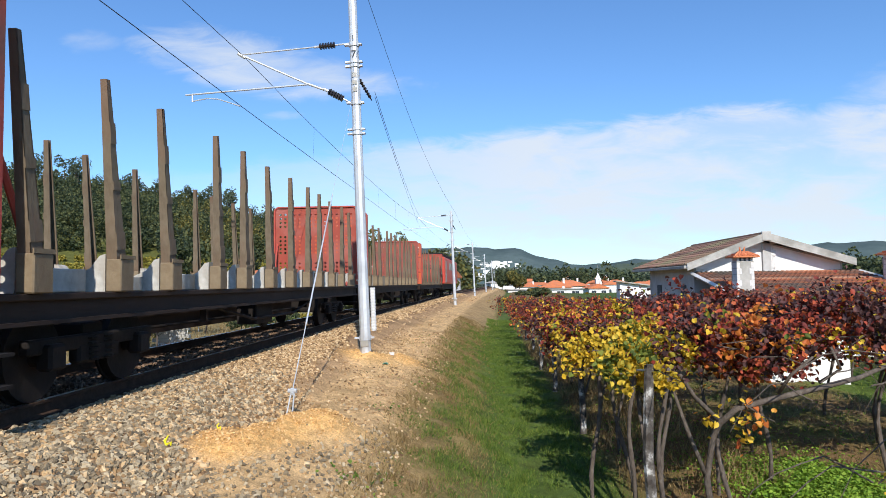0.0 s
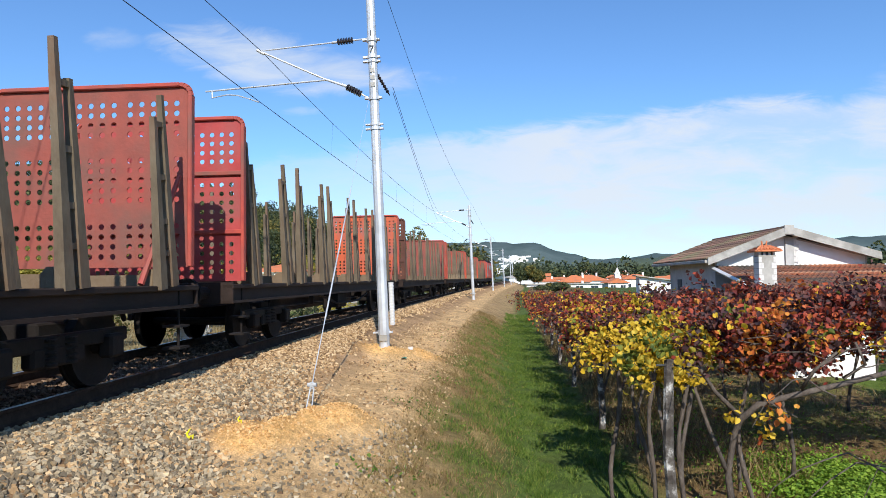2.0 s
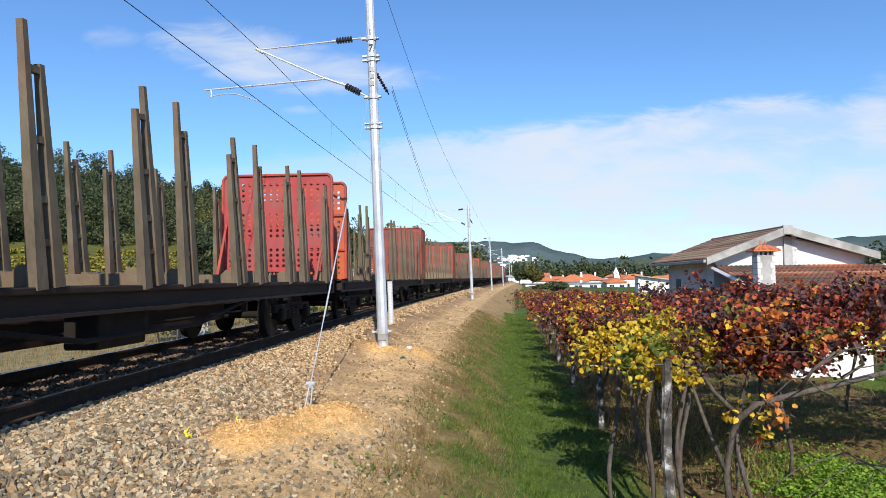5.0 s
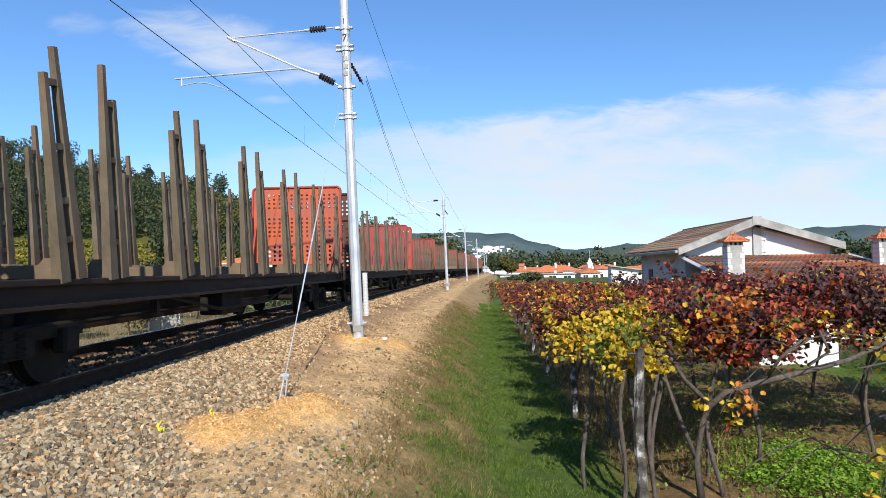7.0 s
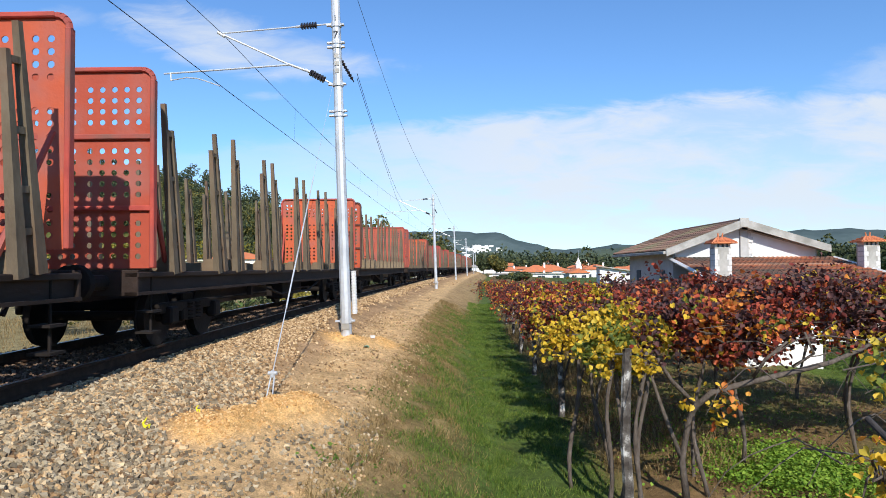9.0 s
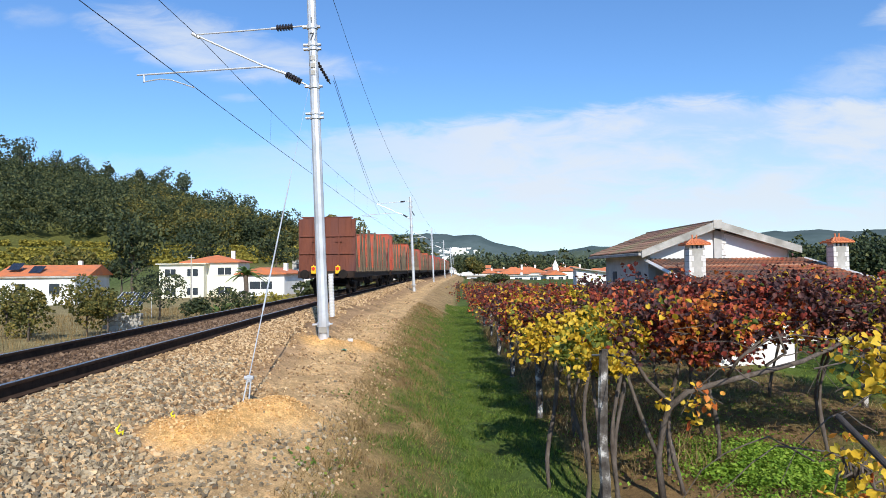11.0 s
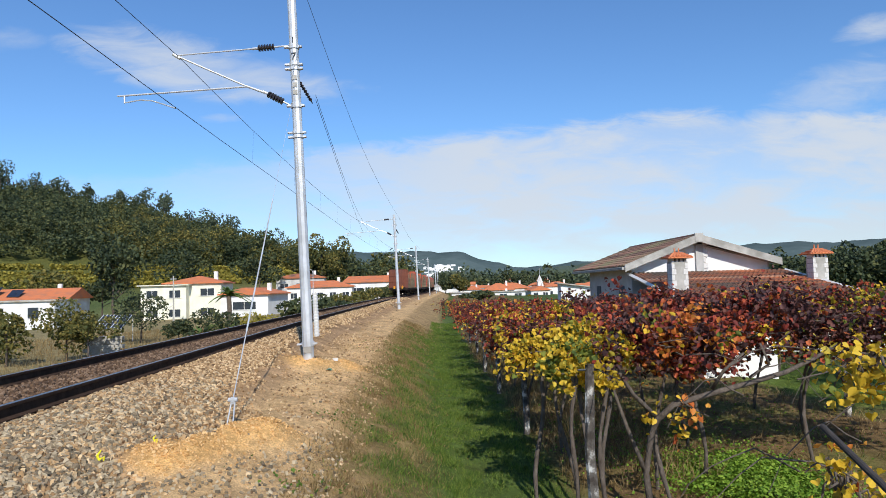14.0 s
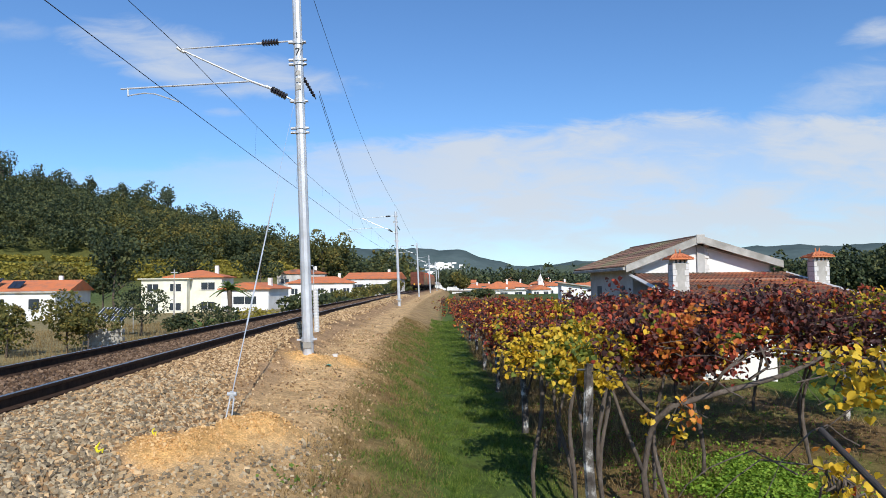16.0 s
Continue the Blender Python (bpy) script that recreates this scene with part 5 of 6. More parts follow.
def simple_house(x, y, w, d, h, rise, wall, roof, label, turn=0.0, storeys=1, cols=3, base=None, hip=True, grp=""):
    """A village house: walls, tiled roof, windows with panes."""
    z = (land1(x, y) - 0.2) if base is None else base
    ho = tagged(new("house"), label, "house", group=grp)
    bm = bmesh.new()
    box(bm, -w / 2, w / 2, -d / 2, d / 2, -1.5, h)
    part("wall", bm, M[wall], ho)
    o = 0.45
    bm = bmesh.new()
    e = [(-w / 2 - o, -d / 2 - o, h), (w / 2 + o, -d / 2 - o, h), (w / 2 + o, d / 2 + o, h), (-w / 2 - o, d / 2 + o, h)]
    lo = [bm.verts.new(p) for p in e]
    ed = [bm.verts.new((p[0], p[1], h + 0.16)) for p in e]
    ins = min(w, d) / 2 if hip else 0.0
    if w >= d:
        rr = [bm.verts.new((-w / 2 - o + ins, 0, h + rise)), bm.verts.new((w / 2 + o - ins, 0, h + rise))]
        fs = [(ed[0], ed[1], rr[1], rr[0]), (ed[2], ed[3], rr[0], rr[1]), (ed[1], ed[2], rr[1]), (ed[3], ed[0], rr[0])]
    else:
        rr = [bm.verts.new((0, -d / 2 - o + ins, h + rise)), bm.verts.new((0, d / 2 + o - ins, h + rise))]
        fs = [(ed[1], ed[2], rr[1], rr[0]), (ed[3], ed[0], rr[0], rr[1]), (ed[0], ed[1], rr[0]), (ed[2], ed[3], rr[1])]
    for f in fs:
        bm.faces.new(f)
    bm.faces.new(lo[::-1])
    for k in range(4):
        bm.faces.new((lo[k], lo[(k + 1) % 4], ed[(k + 1) % 4], ed[k]))
    bmesh.ops.recalc_face_normals(bm, faces=bm.faces)
    part("roof", bm, M[roof], ho, "tiled roof")
    bm = bmesh.new()
    box(bm, w * 0.25, w * 0.25 + 0.6, 0.1, 0.7, h + rise * 0.3, h + rise + 0.7)
    part("chimney", bm, M["plaster"], ho)
    for s in range(storeys):
        for c in range(cols):
            bm = bmesh.new()
            cx, cz = -w / 2 + w * (c + 0.5) / cols, h * (s + 0.55) / storeys
            hw = w / cols * 0.24
            box(bm, cx - hw, cx + hw, -d / 2 - 0.03, -d / 2 + 0.1, cz - 0.55, cz + 0.6)
            wn = part("window", bm, M["glass"], ho)
            bm = bmesh.new()
            box(bm, cx - 0.04, cx + 0.04, -d / 2 - 0.05, -d / 2 - 0.028, cz - 0.55, cz + 0.6)
            box(bm, cx - hw - 0.1, cx + hw + 0.1, -d / 2 - 0.09, -d / 2 - 0.02, cz - 0.65, cz - 0.56)
            part("window_frame", bm, M["plaster"], wn)
    ho.matrix_world = pose(x, y, z, 0, 0, turn)
    return ho


def make_village():
    # left of the line
    simple_house(-63.5, 112.5, 13.6, 9, 4.4, 1.8, "plaster", "tile_new", "low white house with orange tile roof and solar panels", 6, 1, 4, -3.6, False)
    an = tagged(new("annex"), "flat-roofed white annex in front of the low house", "outbuilding")
    bm = bmesh.new()
    box(bm, -8, 8, -3, 3, -1, 3.0)
    part("wall", bm, M["plaster"], an)
    bm = bmesh.new()
    box(bm, -8.3, 8.3, -3.3, 3.3, 3.0, 3.25, bevel=0.03)
    part("roof", bm, M["bolster"], an)
    for k in (3, 5):
        bm = bmesh.new()
        box(bm, -7 + k * 2.3, -5.6 + k * 2.3, -3.04, -2.9, 0.8, 2.2)
        part("window", bm, M["glass"], an)
    an.matrix_world = pose(-59.5, 98, -2.45, 0, 0, 4)
    for k, (x, z) in enumerate(((-68.0, 2.35), (-64.6, 1.85))):
        sp = tagged(new("solar_panel"), "dark tilted solar panel on the orange roof", "solar panel")
        for j in range(2):
            bm = bmesh.new()
            box(bm, -0.95 + j, 0.0 + j, -1.0, 1.0, 0, 0.07, pose(0, 0, 0, 32), 0.01)
            part("module", bm, M["solar"], sp)
            bm = bmesh.new()
            rod(bm, (-0.45 + j, 0.7, 0.4), (-0.45 + j, 0.7, -0.6), 0.04)
            part("strut", bm, M["galv"], sp)
        sp.location = (x, 109.0, z)
    simple_house(-37.3, 114.5, 8.8, 9, 6.3, 1.35, "plaster_cream", "tile_new", "two-storey cream house with hipped orange roof", 4, 2, 2, -3.6)
    simple_house(-41.2, 112.2, 7, 8.5, 6.05, 0.12, "plaster_cream", "plaster_cream", "flat-roofed cream wing of the two-storey house", 3, 2, 2, -3.6, False)
    simple_house(-26.5, 108, 7.5, 9, 3.7, 1.1, "plaster", "tile_new", "small white house with orange gabled roof", -8, 1, 1, -3.0, False)
    simple_house(-22.5, 152, 14, 9, 3.9, 1.5, "plaster", "tile_new", "white bungalow with terrace and brown-orange roof", 3, 1, 5, -2.2)
    simple_house(-12.0, 172, 13, 10, 4.3, 1.7, "plaster", "tile_new", "white house with broad gabled tile roof beyond the track", -12, 1, 2, -1.6, False)
    simple_house(-31.0, 175, 12, 9, 4.2, 1.3, "plaster_old", "tile_old", "old house of red brick and grey plaster by the terraces", 5, 1, 3, 0.0)
    # beyond the vines
    simple_house(19.5, 200, 22, 5, 2.5, 0.25, "plaster", "bolster", "long low white garden building behind a hedge", 4, 1, 5, -3.4, False)
    simple_house(24.6, 216, 9.5, 9, 2.9, 2.3, "plaster", "tile_new", "white house with broad orange hipped roof", -4, 1, 3, -3.4)
    simple_house(39.0, 226, 6.5, 8, 2.8, 1.6, "plaster", "tile_new", "small white house with orange roof beside the tower", 6, 1, 2, -3.8, False)
    for x, y, w, d, h, rise, wall, roof, st, nm in (
            (33.5, 250, 12, 10, 4.6, 2.2, "plaster", "tile_new", 1, "white house with steep orange hipped roof and green hedge"),
            (49.5, 245, 10, 9, 5.0, 1.8, "plaster", "tile_new", 1, "white house with orange hipped roof beside a tower"),
            (58.0, 225, 12, 8, 2.8, 1.0, "plaster_old", "tile_old", 1, "low outbuilding with a weathered tile roof"),
            (26.5, 310, 16, 9, 5.0, 1.2, "plaster", "tile_new", 1, "long white house far down the valley"),
            (13.5, 290, 9, 9, 5.2, 0.8, "plaster", "bolster", 1, "white flat-roofed building at the end of the line"),
            (8.5, 330, 8, 12, 6.0, 1.4, "plaster", "bolster", 1, "white shed at the end of the line"),
            (70, 290, 13, 9, 4.4, 1.6, "plaster", "tile_new", 1, "white village house with orange roof"),
            (84, 330, 12, 9, 4.6, 1.7, "plaster", "tile_new", 1, "white village house with orange roof"),
            (62, 350, 14, 9, 5.2, 1.7, "plaster", "tile_new", 2, "two-storey white village house with orange roof"),
            (47, 380, 12, 9, 6.5, 1.7, "plaster", "tile_new", 2, "two-storey white village house with orange roof"),
            (100, 380, 13, 9, 5.5, 1.7, "plaster", "tile_new", 1, "white village house with orange roof"),
            (36, 420, 12, 9, 7.5, 1.7, "plaster", "tile_new", 2, "two-storey white village house with orange roof"),
            (115, 330, 15, 9, 4.5, 1.5, "plaster", "tile_new", 1, "white village house with orange roof"),
            (19.5, 270, 9, 8, 4.4, 1.5, "plaster", "tile_new", 1, "white village house with orange roof"), (39.5, 300, 10, 8, 4.8, 1.6, "plaster", "tile_new", 1, "white village house with orange roof"),
            (55, 300, 9, 8, 5.4, 1.6, "plaster", "tile_new", 2, "two-storey white village house with orange roof"), (28, 360, 11, 8, 6.6, 1.6, "plaster", "tile_new", 2, "two-storey white village house with orange roof"),
            (76, 420, 12, 9, 7.5, 1.7, "plaster", "tile_new", 2, "two-storey white village house with orange roof"), (60, 440, 12, 9, 8.5, 1.7, "plaster", "tile_new", 2, "two-storey white village house with orange roof"),
            (24, 240, 26, 5, 2.0, 0.3, "plaster", "bolster", 1, "long low white shed in the fields")):
        simple_house(x, y, w, d, h, rise, wall, roof, nm, (x * 7) % 30 - 15, st, 3, -4.9)
    tw = tagged(new("church_tower"), "slim white church tower among the roofs", "tower")
    bm = bmesh.new()
    box(bm, -1.3, 1.3, -1.3, 1.3, -2, 9.5, bevel=0.05)
    part("shaft", bm, M["plaster"], tw)
    bm = bmesh.new()
    rod(bm, (0, 0, 9.5), (0, 0, 12.5), 1.6, 0.1, 4)
    part("spire", bm, M["plaster"], tw)
    bm = bmesh.new()
    rod(bm, (0, 0, 12), (0, 0, 16), 0.08)
    part("mast", bm, M["galv"], tw)
    tw.location = (44.5, 252, -5.5)
    tw.scale = (0.7, 0.7, 0.8)
    # white sheds next to the villa
    sh = tagged(new("shed"), "white low shed with pale lean-to roof beyond the vines", "outbuilding")
    bm = bmesh.new()
    prism(bm, [(-3.4, -3), (3.4, -3), (3.4, 0.2), (-3.4, 1.1)], -3, 3)
    part("wall", bm, M["plaster"], sh)
    bm = bmesh.new()
    prism(bm, [(-3.8, 1.17), (3.8, 0.12), (3.8, 0.24), (-3.8, 1.29)], -3.4, 3.4)
    part("roof", bm, M["bolster"], sh)
    for k in range(3):
        bm = bmesh.new()
        box(bm, -2.4 + k * 1.9, -1.6 + k * 1.9, -3.05, -2.9, -1.6, -0.4)
        part("window", bm, M["glass"], sh)
    sh.matrix_world = pose(19.5, 78, 0.0, 0, 0, -8)
    # hillside village on the skyline
    r = random.Random(5)
    bits = []
    for k in range(80):
        b = radians(r.uniform(-0.4, 3.4) if k % 3 else r.uniform(1.2, 2.8))
        up_hill = r.uniform(0.12, 0.5) if k % 3 else r.uniform(0.40, 0.56)
        dd = 2500 + 125 * up_hill / 0.35
        w, hh, d = r.uniform(8, 24), r.uniform(4, 8), 14
        z = 155 * up_hill - 3
        x, y = math.sin(b) * dd, math.cos(b) * dd
        v = [(x + sx * w / 2, y + sy * d / 2, z + sz) for sz in (-9, hh) for sx, sy in ((-1, -1), (1, -1), (1, 1), (-1, 1))]
        bits.append((v, [(4, 5, 6, 7), (0, 1, 5, 4), (1, 2, 6, 5), (2, 3, 7, 6), (3, 0, 4, 7)]))
    v, f = merge(bits)
    tagged(new("hillside_village", mesh_of("hillside_village", v, f, M["plaster"])), "white houses of a village on the far hillside", "village", kind="stuff")


make_villa()
make_village()


def make_trackside():
    for k, (x, y) in enumerate(((-3.07, 6.51), (-2.86, 7.28))):
        rb = tagged(new("ribbon"), "yellow plastic ribbon tied to a stone of the ballast", "ribbon", group="yellow ribbons")
        z = land1(x, y)
        sc = 0.72 if k == 0 else 0.45
        for j, pts in enumerate([[(0, 0, 0.02), (-0.03, 0, 0.1), (0.02, 0, 0.17)], [(0, 0, 0.05), (0.06, 0, 0.08), (0.05, 0, 0.0)]]):
            v, f = tube([Vector(p) * sc for p in pts], [0.016 * sc, 0.018 * sc, 0.006], 5)
            part("strip", mesh_of("strip", v, f, M["ribbon"]), None, rb)
        rb.location = (x, y, z)
    bag = tagged(new("plastic_scrap"), "torn green plastic scrap on the sandy mound", "litter")
    v, f = scatter(CLUMP_V, CLUMP_F, [(0, 0, 0), (0.04, 0.03, 0.01)], turns(2, 0.3), np.array([0.12, 0.08]))
    part("scrap", mesh_of("scrap", v, f, mat("teal_plastic", [(0.3, (0.05, 0.3, 0.24)), (0.7, (0.08, 0.4, 0.32))], 0.5, 8)), None, bag)
    bag.location = (-2.05, 14.6, land1(-2.05, 14.6) + 0.02)
    bl = tagged(new("concrete_lump"), "broken lump of white concrete on the sandy mound", "rubble")
    sv, sf = stone_shape(4)
    part("lump", mesh_of("lump", [Vector(p) * 0.13 for p in sv], sf, M["granite"]), None, bl)
    bl.location = (-2.0, 15.4, land1(-2.0, 15.4) + 0.05)


make_trackside()


# ---------------------------------------------------------------- the vineyard
def leaves_mesh(name, places, sizes, mix, r, tilt=0.75):
    """Leaves as one body; mix: shares of the leaf colours."""
    keys = list(mix)
    p = np.array([mix[k] for k in keys], float)
    # neighbouring leaves of one shoot share a colour
    cell = (np.floor(places[:, 0] / 0.33) * 7.1 + np.floor(places[:, 1] / 0.33) * 13.7 + np.floor(places[:, 2] / 0.3) * 3.3)
    u = np.abs(np.sin(cell * 12.9898 + 4.1) * 43758.5453) % 1
    u = np.where(r.uniform(0, 1, len(u)) < 0.25, r.uniform(0, 1, len(u)), u)
    pick = np.searchsorted(np.cumsum(p / p.sum()), u).clip(0, len(keys) - 1)
    v, f = scatter(LEAF_V, LEAF_F, places, turns(len(places), tilt, r), sizes)
    return mesh_of(name, v, f, [M[k] for k in keys], np.repeat(pick, 2))


def grape_vine(x, y, seed, mix, count, reach, low, high, leaf=0.13, trunk=True, label=""):
    """A gnarled trunk that divides into canes under a roof of leaves."""
    r = np.random.default_rng(seed)
    z0 = land1(x, y)
    vine = tagged(new("grape_vine"), label or "old trellised grape vine with autumn leaves", "grape vine", group="vines of the vineyard")
    hub = np.array([x + r.uniform(-0.15, 0.15), y + r.uniform(-0.15, 0.15), low + 0.15])
    if trunk:
        pts, rad = [], []
        for k in range(8):
            u = k / 7
            pts.append((x + (hub[0] - x) * u + 0.09 * math.sin(u * 5 + seed), y + (hub[1] - y) * u + 0.07 * math.cos(u * 6 + seed), z0 - 0.1 + (hub[2] - z0 + 0.1) * u))
            rad.append(0.033 - 0.014 * u + 0.007 * math.sin(k * 2.3 + seed))
        v, f = tube(pts, rad, 8)
        part("trunk", mesh_of("trunk", v, f, M["cane"], smooth=True), None, vine)
    tips = []
    for k in range(7):
        a = 2 * math.pi * (k + r.uniform(-0.3, 0.3)) / 7
        ln = reach * r.uniform(0.7, 1.1)
        pts, rad = [], []
        for j in range(7):
            u = j / 6
            pts.append((hub[0] + math.cos(a + 0.5 * u * r.uniform(-1, 1)) * ln * u, hub[1] + math.sin(a) * ln * u,
                        hub[2] + (high - 0.25 - hub[2]) * min(1, u * 1.5) + 0.06 * math.sin(u * 9 + k) - (0.25 * u * u if k % 3 == 0 else 0)))
            rad.append(0.017 * (1 - 0.75 * u))
        v, f = tube(pts, rad, 5)
        part("cane", mesh_of("cane", v, f, M["cane"]), None, vine)
        tips.append(pts)
    tips = np.array(tips)
    k = r.integers(0, len(tips), count)
    u = r.uniform(0.1, 5.9, count)
    i = np.floor(u).astype(int)
    p = tips[k, i] + (tips[k, i + 1] - tips[k, i]) * (u - i)[:, None]
    p = p + r.normal(0, 1, (count, 3)) * np.array([0.30, 0.30, 0.0]) * reach / 1.7
    q = r.uniform(0, 1, count)
    wave = np.sin(p[:, 0] * 2.1 + p[:, 1] * 0.7 + 1.3) * np.sin(p[:, 1] * 2.3 - p[:, 0] * 0.8)
    p[:, 2] = low + (high - low) * (1 - q ** 1.5) * (0.84 + 0.24 * wave) + 0.10 * np.sin(p[:, 0] * 2.3 + p[:, 1]) + r.normal(0, 0.05, count)
    # loose shoots above the rest, and gaps
    p[:, 2] += np.where(r.uniform(0, 1, count) < 0.05, r.uniform(0.05, 0.28, count), 0)
    thin = np.sin(p[:, 0] * 4.3 + p[:, 2] * 5 + seed) * np.sin(p[:, 1] * 3.7 - p[:, 2] * 6)
    p = p[(thin > -0.45) | (r.uniform(0, 1, count) < 0.35)]
    # leaves sit in bunches along the shoots
    bunch = p[r.integers(0, len(p), max(8, len(p) // 11))]
    p = bunch[r.integers(0, len(bunch), len(p))] + r.normal(0, 1, (len(p), 3)) * (0.085, 0.085, 0.065)
    count = len(p)
    me = leaves_mesh("leaves", p, r.uniform(leaf * 0.65, leaf * 1.3, count), mix, r)
    lv = part("leaves", me, None, vine)
    tagged(lv, kind="stuff")
    return vine


YEL = {"leaf_yellow": 0.76, "leaf_green": 0.14, "leaf_red": 0.04, "leaf_purple": 0.06}
MIXED = {"leaf_yellow": 0.20, "leaf_green": 0.05, "leaf_orange": 0.07, "leaf_red": 0.36, "leaf_purple": 0.32}
RED = {"leaf_red": 0.44, "leaf_purple": 0.40, "leaf_orange": 0.09, "leaf_yellow": 0.05, "leaf_green": 0.02}
DARK = {"leaf_purple": 0.82, "leaf_red": 0.11, "leaf_yellow": 0.05, "leaf_green": 0.02}
LATE = {"leaf_yellow": 0.40, "leaf_green": 0.34, "leaf_red": 0.14, "leaf_purple": 0.12}


def make_post(x, y, top, label="lichen-covered granite vineyard post"):
    po = tagged(new("vineyard_post"), label, "post", group="posts of the vineyard")
    z0 = land1(x, y)
    v, f = tube([(0, 0, z0 - 0.3), (0.01, 0, z0 + 0.4), (-0.015, 0.01, (z0 + top) / 2), (0.015, 0.0, top)], [0.064, 0.060, 0.056, 0.050], 7)
    part("shaft", mesh_of("shaft", v, f, M["post"]), None, po)
    bm = bmesh.new()
    rod(bm, (-0.12, 0, top - 0.06), (0.12, 0, top - 0.06), 0.012)
    part("wire_pin", bm, M["wire"], po)
    po.location = (x, y, 0)


def make_vineyard():
    s = 100
    rows = [
        (1.80, 7.9, YEL, 520, 0.52, 0.04, 0.44), (1.95, 9.2, YEL, 700, 0.78, 0.06, 0.46), (2.95, 8.3, RED, 900, 0.75, 0.02, 0.70), (2.3, 11.2, MIXED, 1300, 1.05, -0.05, 0.60),
        (2.4, 13.4, MIXED, 1300, 1.15, -0.12, 0.60), (2.4, 15.8, MIXED, 1150, 1.2, -0.15, 0.58), (2.4, 18.3, RED, 1200, 1.25, -0.30, 0.60), (2.45, 21.0, MIXED, 1100, 1.3, -0.35, 0.60),
        (2.5, 24.0, RED, 1000, 1.4, -0.35, 0.58), (2.6, 27.5, RED, 900, 1.5, -0.35, 0.58), (2.8, 31.5, RED, 800, 1.7, -0.4, 0.56), (3.0, 36, MIXED, 700, 1.9, -0.4, 0.55), (3.2, 41, RED, 700, 2.1, -0.4, 0.5),
        (3.75, 9.3, RED, 1600, 1.3, 0.08, 0.84), (4.2, 11.0, RED, 1500, 1.5, 0.0, 0.86), (4.5, 13.5, DARK, 1400, 1.6, -0.05, 0.84), (4.7, 16.5, DARK, 1300, 1.7, -0.1, 0.78),
        (4.9, 20, DARK, 1100, 1.9, -0.15, 0.70), (5.1, 24, RED, 1000, 2.1, -0.2, 0.62), (5.4, 29, RED, 900, 2.3, -0.25, 0.55), (5.8, 35, RED, 700, 2.5, -0.3, 0.5),
        (5.6, 9.8, DARK, 1500, 1.4, 0.15, 0.90), (6.6, 11.6, RED, 1400, 1.5, 0.30, 0.90), (7.0, 14.0, DARK, 1300, 1.35, 0.22, 0.85), (6.5, 17.2, DARK, 1200, 1.3, 0.12, 0.74),
        (7.4, 22.5, DARK, 1000, 1.6, -0.2, 0.58), (8.6, 26, DARK, 800, 2.2, -0.3, 0.4), (8.6, 31, RED, 600, 2.2, -0.4, 0.3),
        (7.4, 9.4, LATE, 1100, 1.2, 0.1, 0.85), (8.9, 12.2, LATE, 1100, 1.6, 0.05, 0.85), (11.9, 15.0, RED, 1100, 1.7, 0.0, 0.82), (10.4, 19.5, DARK, 1000, 2.1, -0.1, 0.62), (11.6, 23.0, DARK, 700, 1.8, -0.3, 0.25),
        (12.2, 16.5, LATE, 900, 1.9, 0.0, 0.86), (13.2, 20.0, RED, 800, 2.1, -0.1, 0.68), (15.5, 22.5, LATE, 700, 2.1, -0.2, 0.6), (15.8, 18.5, LATE, 700, 2.1, 0.0, 0.85)]
    names = {id(YEL): "old trellised grape vine with bright yellow leaves", id(MIXED): "old trellised grape vine with yellow and red leaves",
             id(RED): "old trellised grape vine with crimson autumn leaves", id(DARK): "old trellised grape vine with dark purple leaves",
             id(LATE): "old trellised grape vine still yellow and green"}
    for x, y, mix, n, reach, lo, hi in rows:
        s += 1
        hi -= 0.20 if y > 17 and x < 9 else 0.0
        grape_vine(x, y, s, mix, int(n * (3.7 if y < 16 else 2.7)), reach, lo, hi, 0.062 if y < 12 else 0.070, True, names[id(mix)])
    # the vine close to the camera, at the edge of the view
    grape_vine(3.10, 4.6, 55, YEL, 300, 0.42, 0.42, 0.80, 0.062, False, "near vine shoot with large yellow leaves")
    grape_vine(2.62, 4.3, 57, {"leaf_yellow": 0.72, "leaf_orange": 0.28}, 120, 0.24, -0.34, 0.16, 0.058, False, "near vine shoot with yellow and orange leaves")
    for x, y, top in ((1.80, 7.35, 0.28), (1.85, 12.35, 0.2), (1.9, 17.2, 0.25), (1.97, 21.7, 0.25), (2.08, 22.6, 0.2), (2.15, 27, 0.25), (2.3, 33, 0.25),
                      (8.14, 12.82, 0.35), (4.9, 18.0, 0.3), (8.2, 20.0, 0.3), (4.6, 25.0, 0.3), (11.0, 17.2, 0.4)):
        make_post(x, y, top)
    for k, (x, y) in enumerate(((1.62, 7.6), (1.92, 7.5), (2.02, 7.75), (1.40, 8.6), (1.55, 9.4))):
        tk = tagged(new("vine_trunk"), "dark twisted vine trunk climbing beside a post", "vine trunk", group="vine trunks")
        z0 = land1(x, y)
        pts = [(x + 0.05 * math.sin(u * 7 + k) + 0.10 * u, y + 0.03 * math.cos(u * 6 + k), z0 - 0.1 + (0.32 - z0) * u) for u in np.linspace(0, 1, 9)]
        v, f = tube(pts, [0.030 - 0.008 * j / 8 + 0.004 * math.sin(j * 2 + k) for j in range(9)], 7)
        part("stem", mesh_of("stem", v, f, M["cane"], smooth=True), None, tk)
    st = tagged(new("stake"), "short thin weathered stake among the weeds", "stake")
    bm = bmesh.new()
    rod(bm, (3.02, 8.83, land1(3.02, 8.83) - 0.1), (3.0, 8.83, -0.95), 0.025, 0.022, 7)
    part("shaft", bm, M["cane"], st)
    # a long bare cordon that arches from a twisted trunk
    co = tagged(new("bare_cordon"), "thick grey bare vine cordon arching under the leaves", "grape vine")
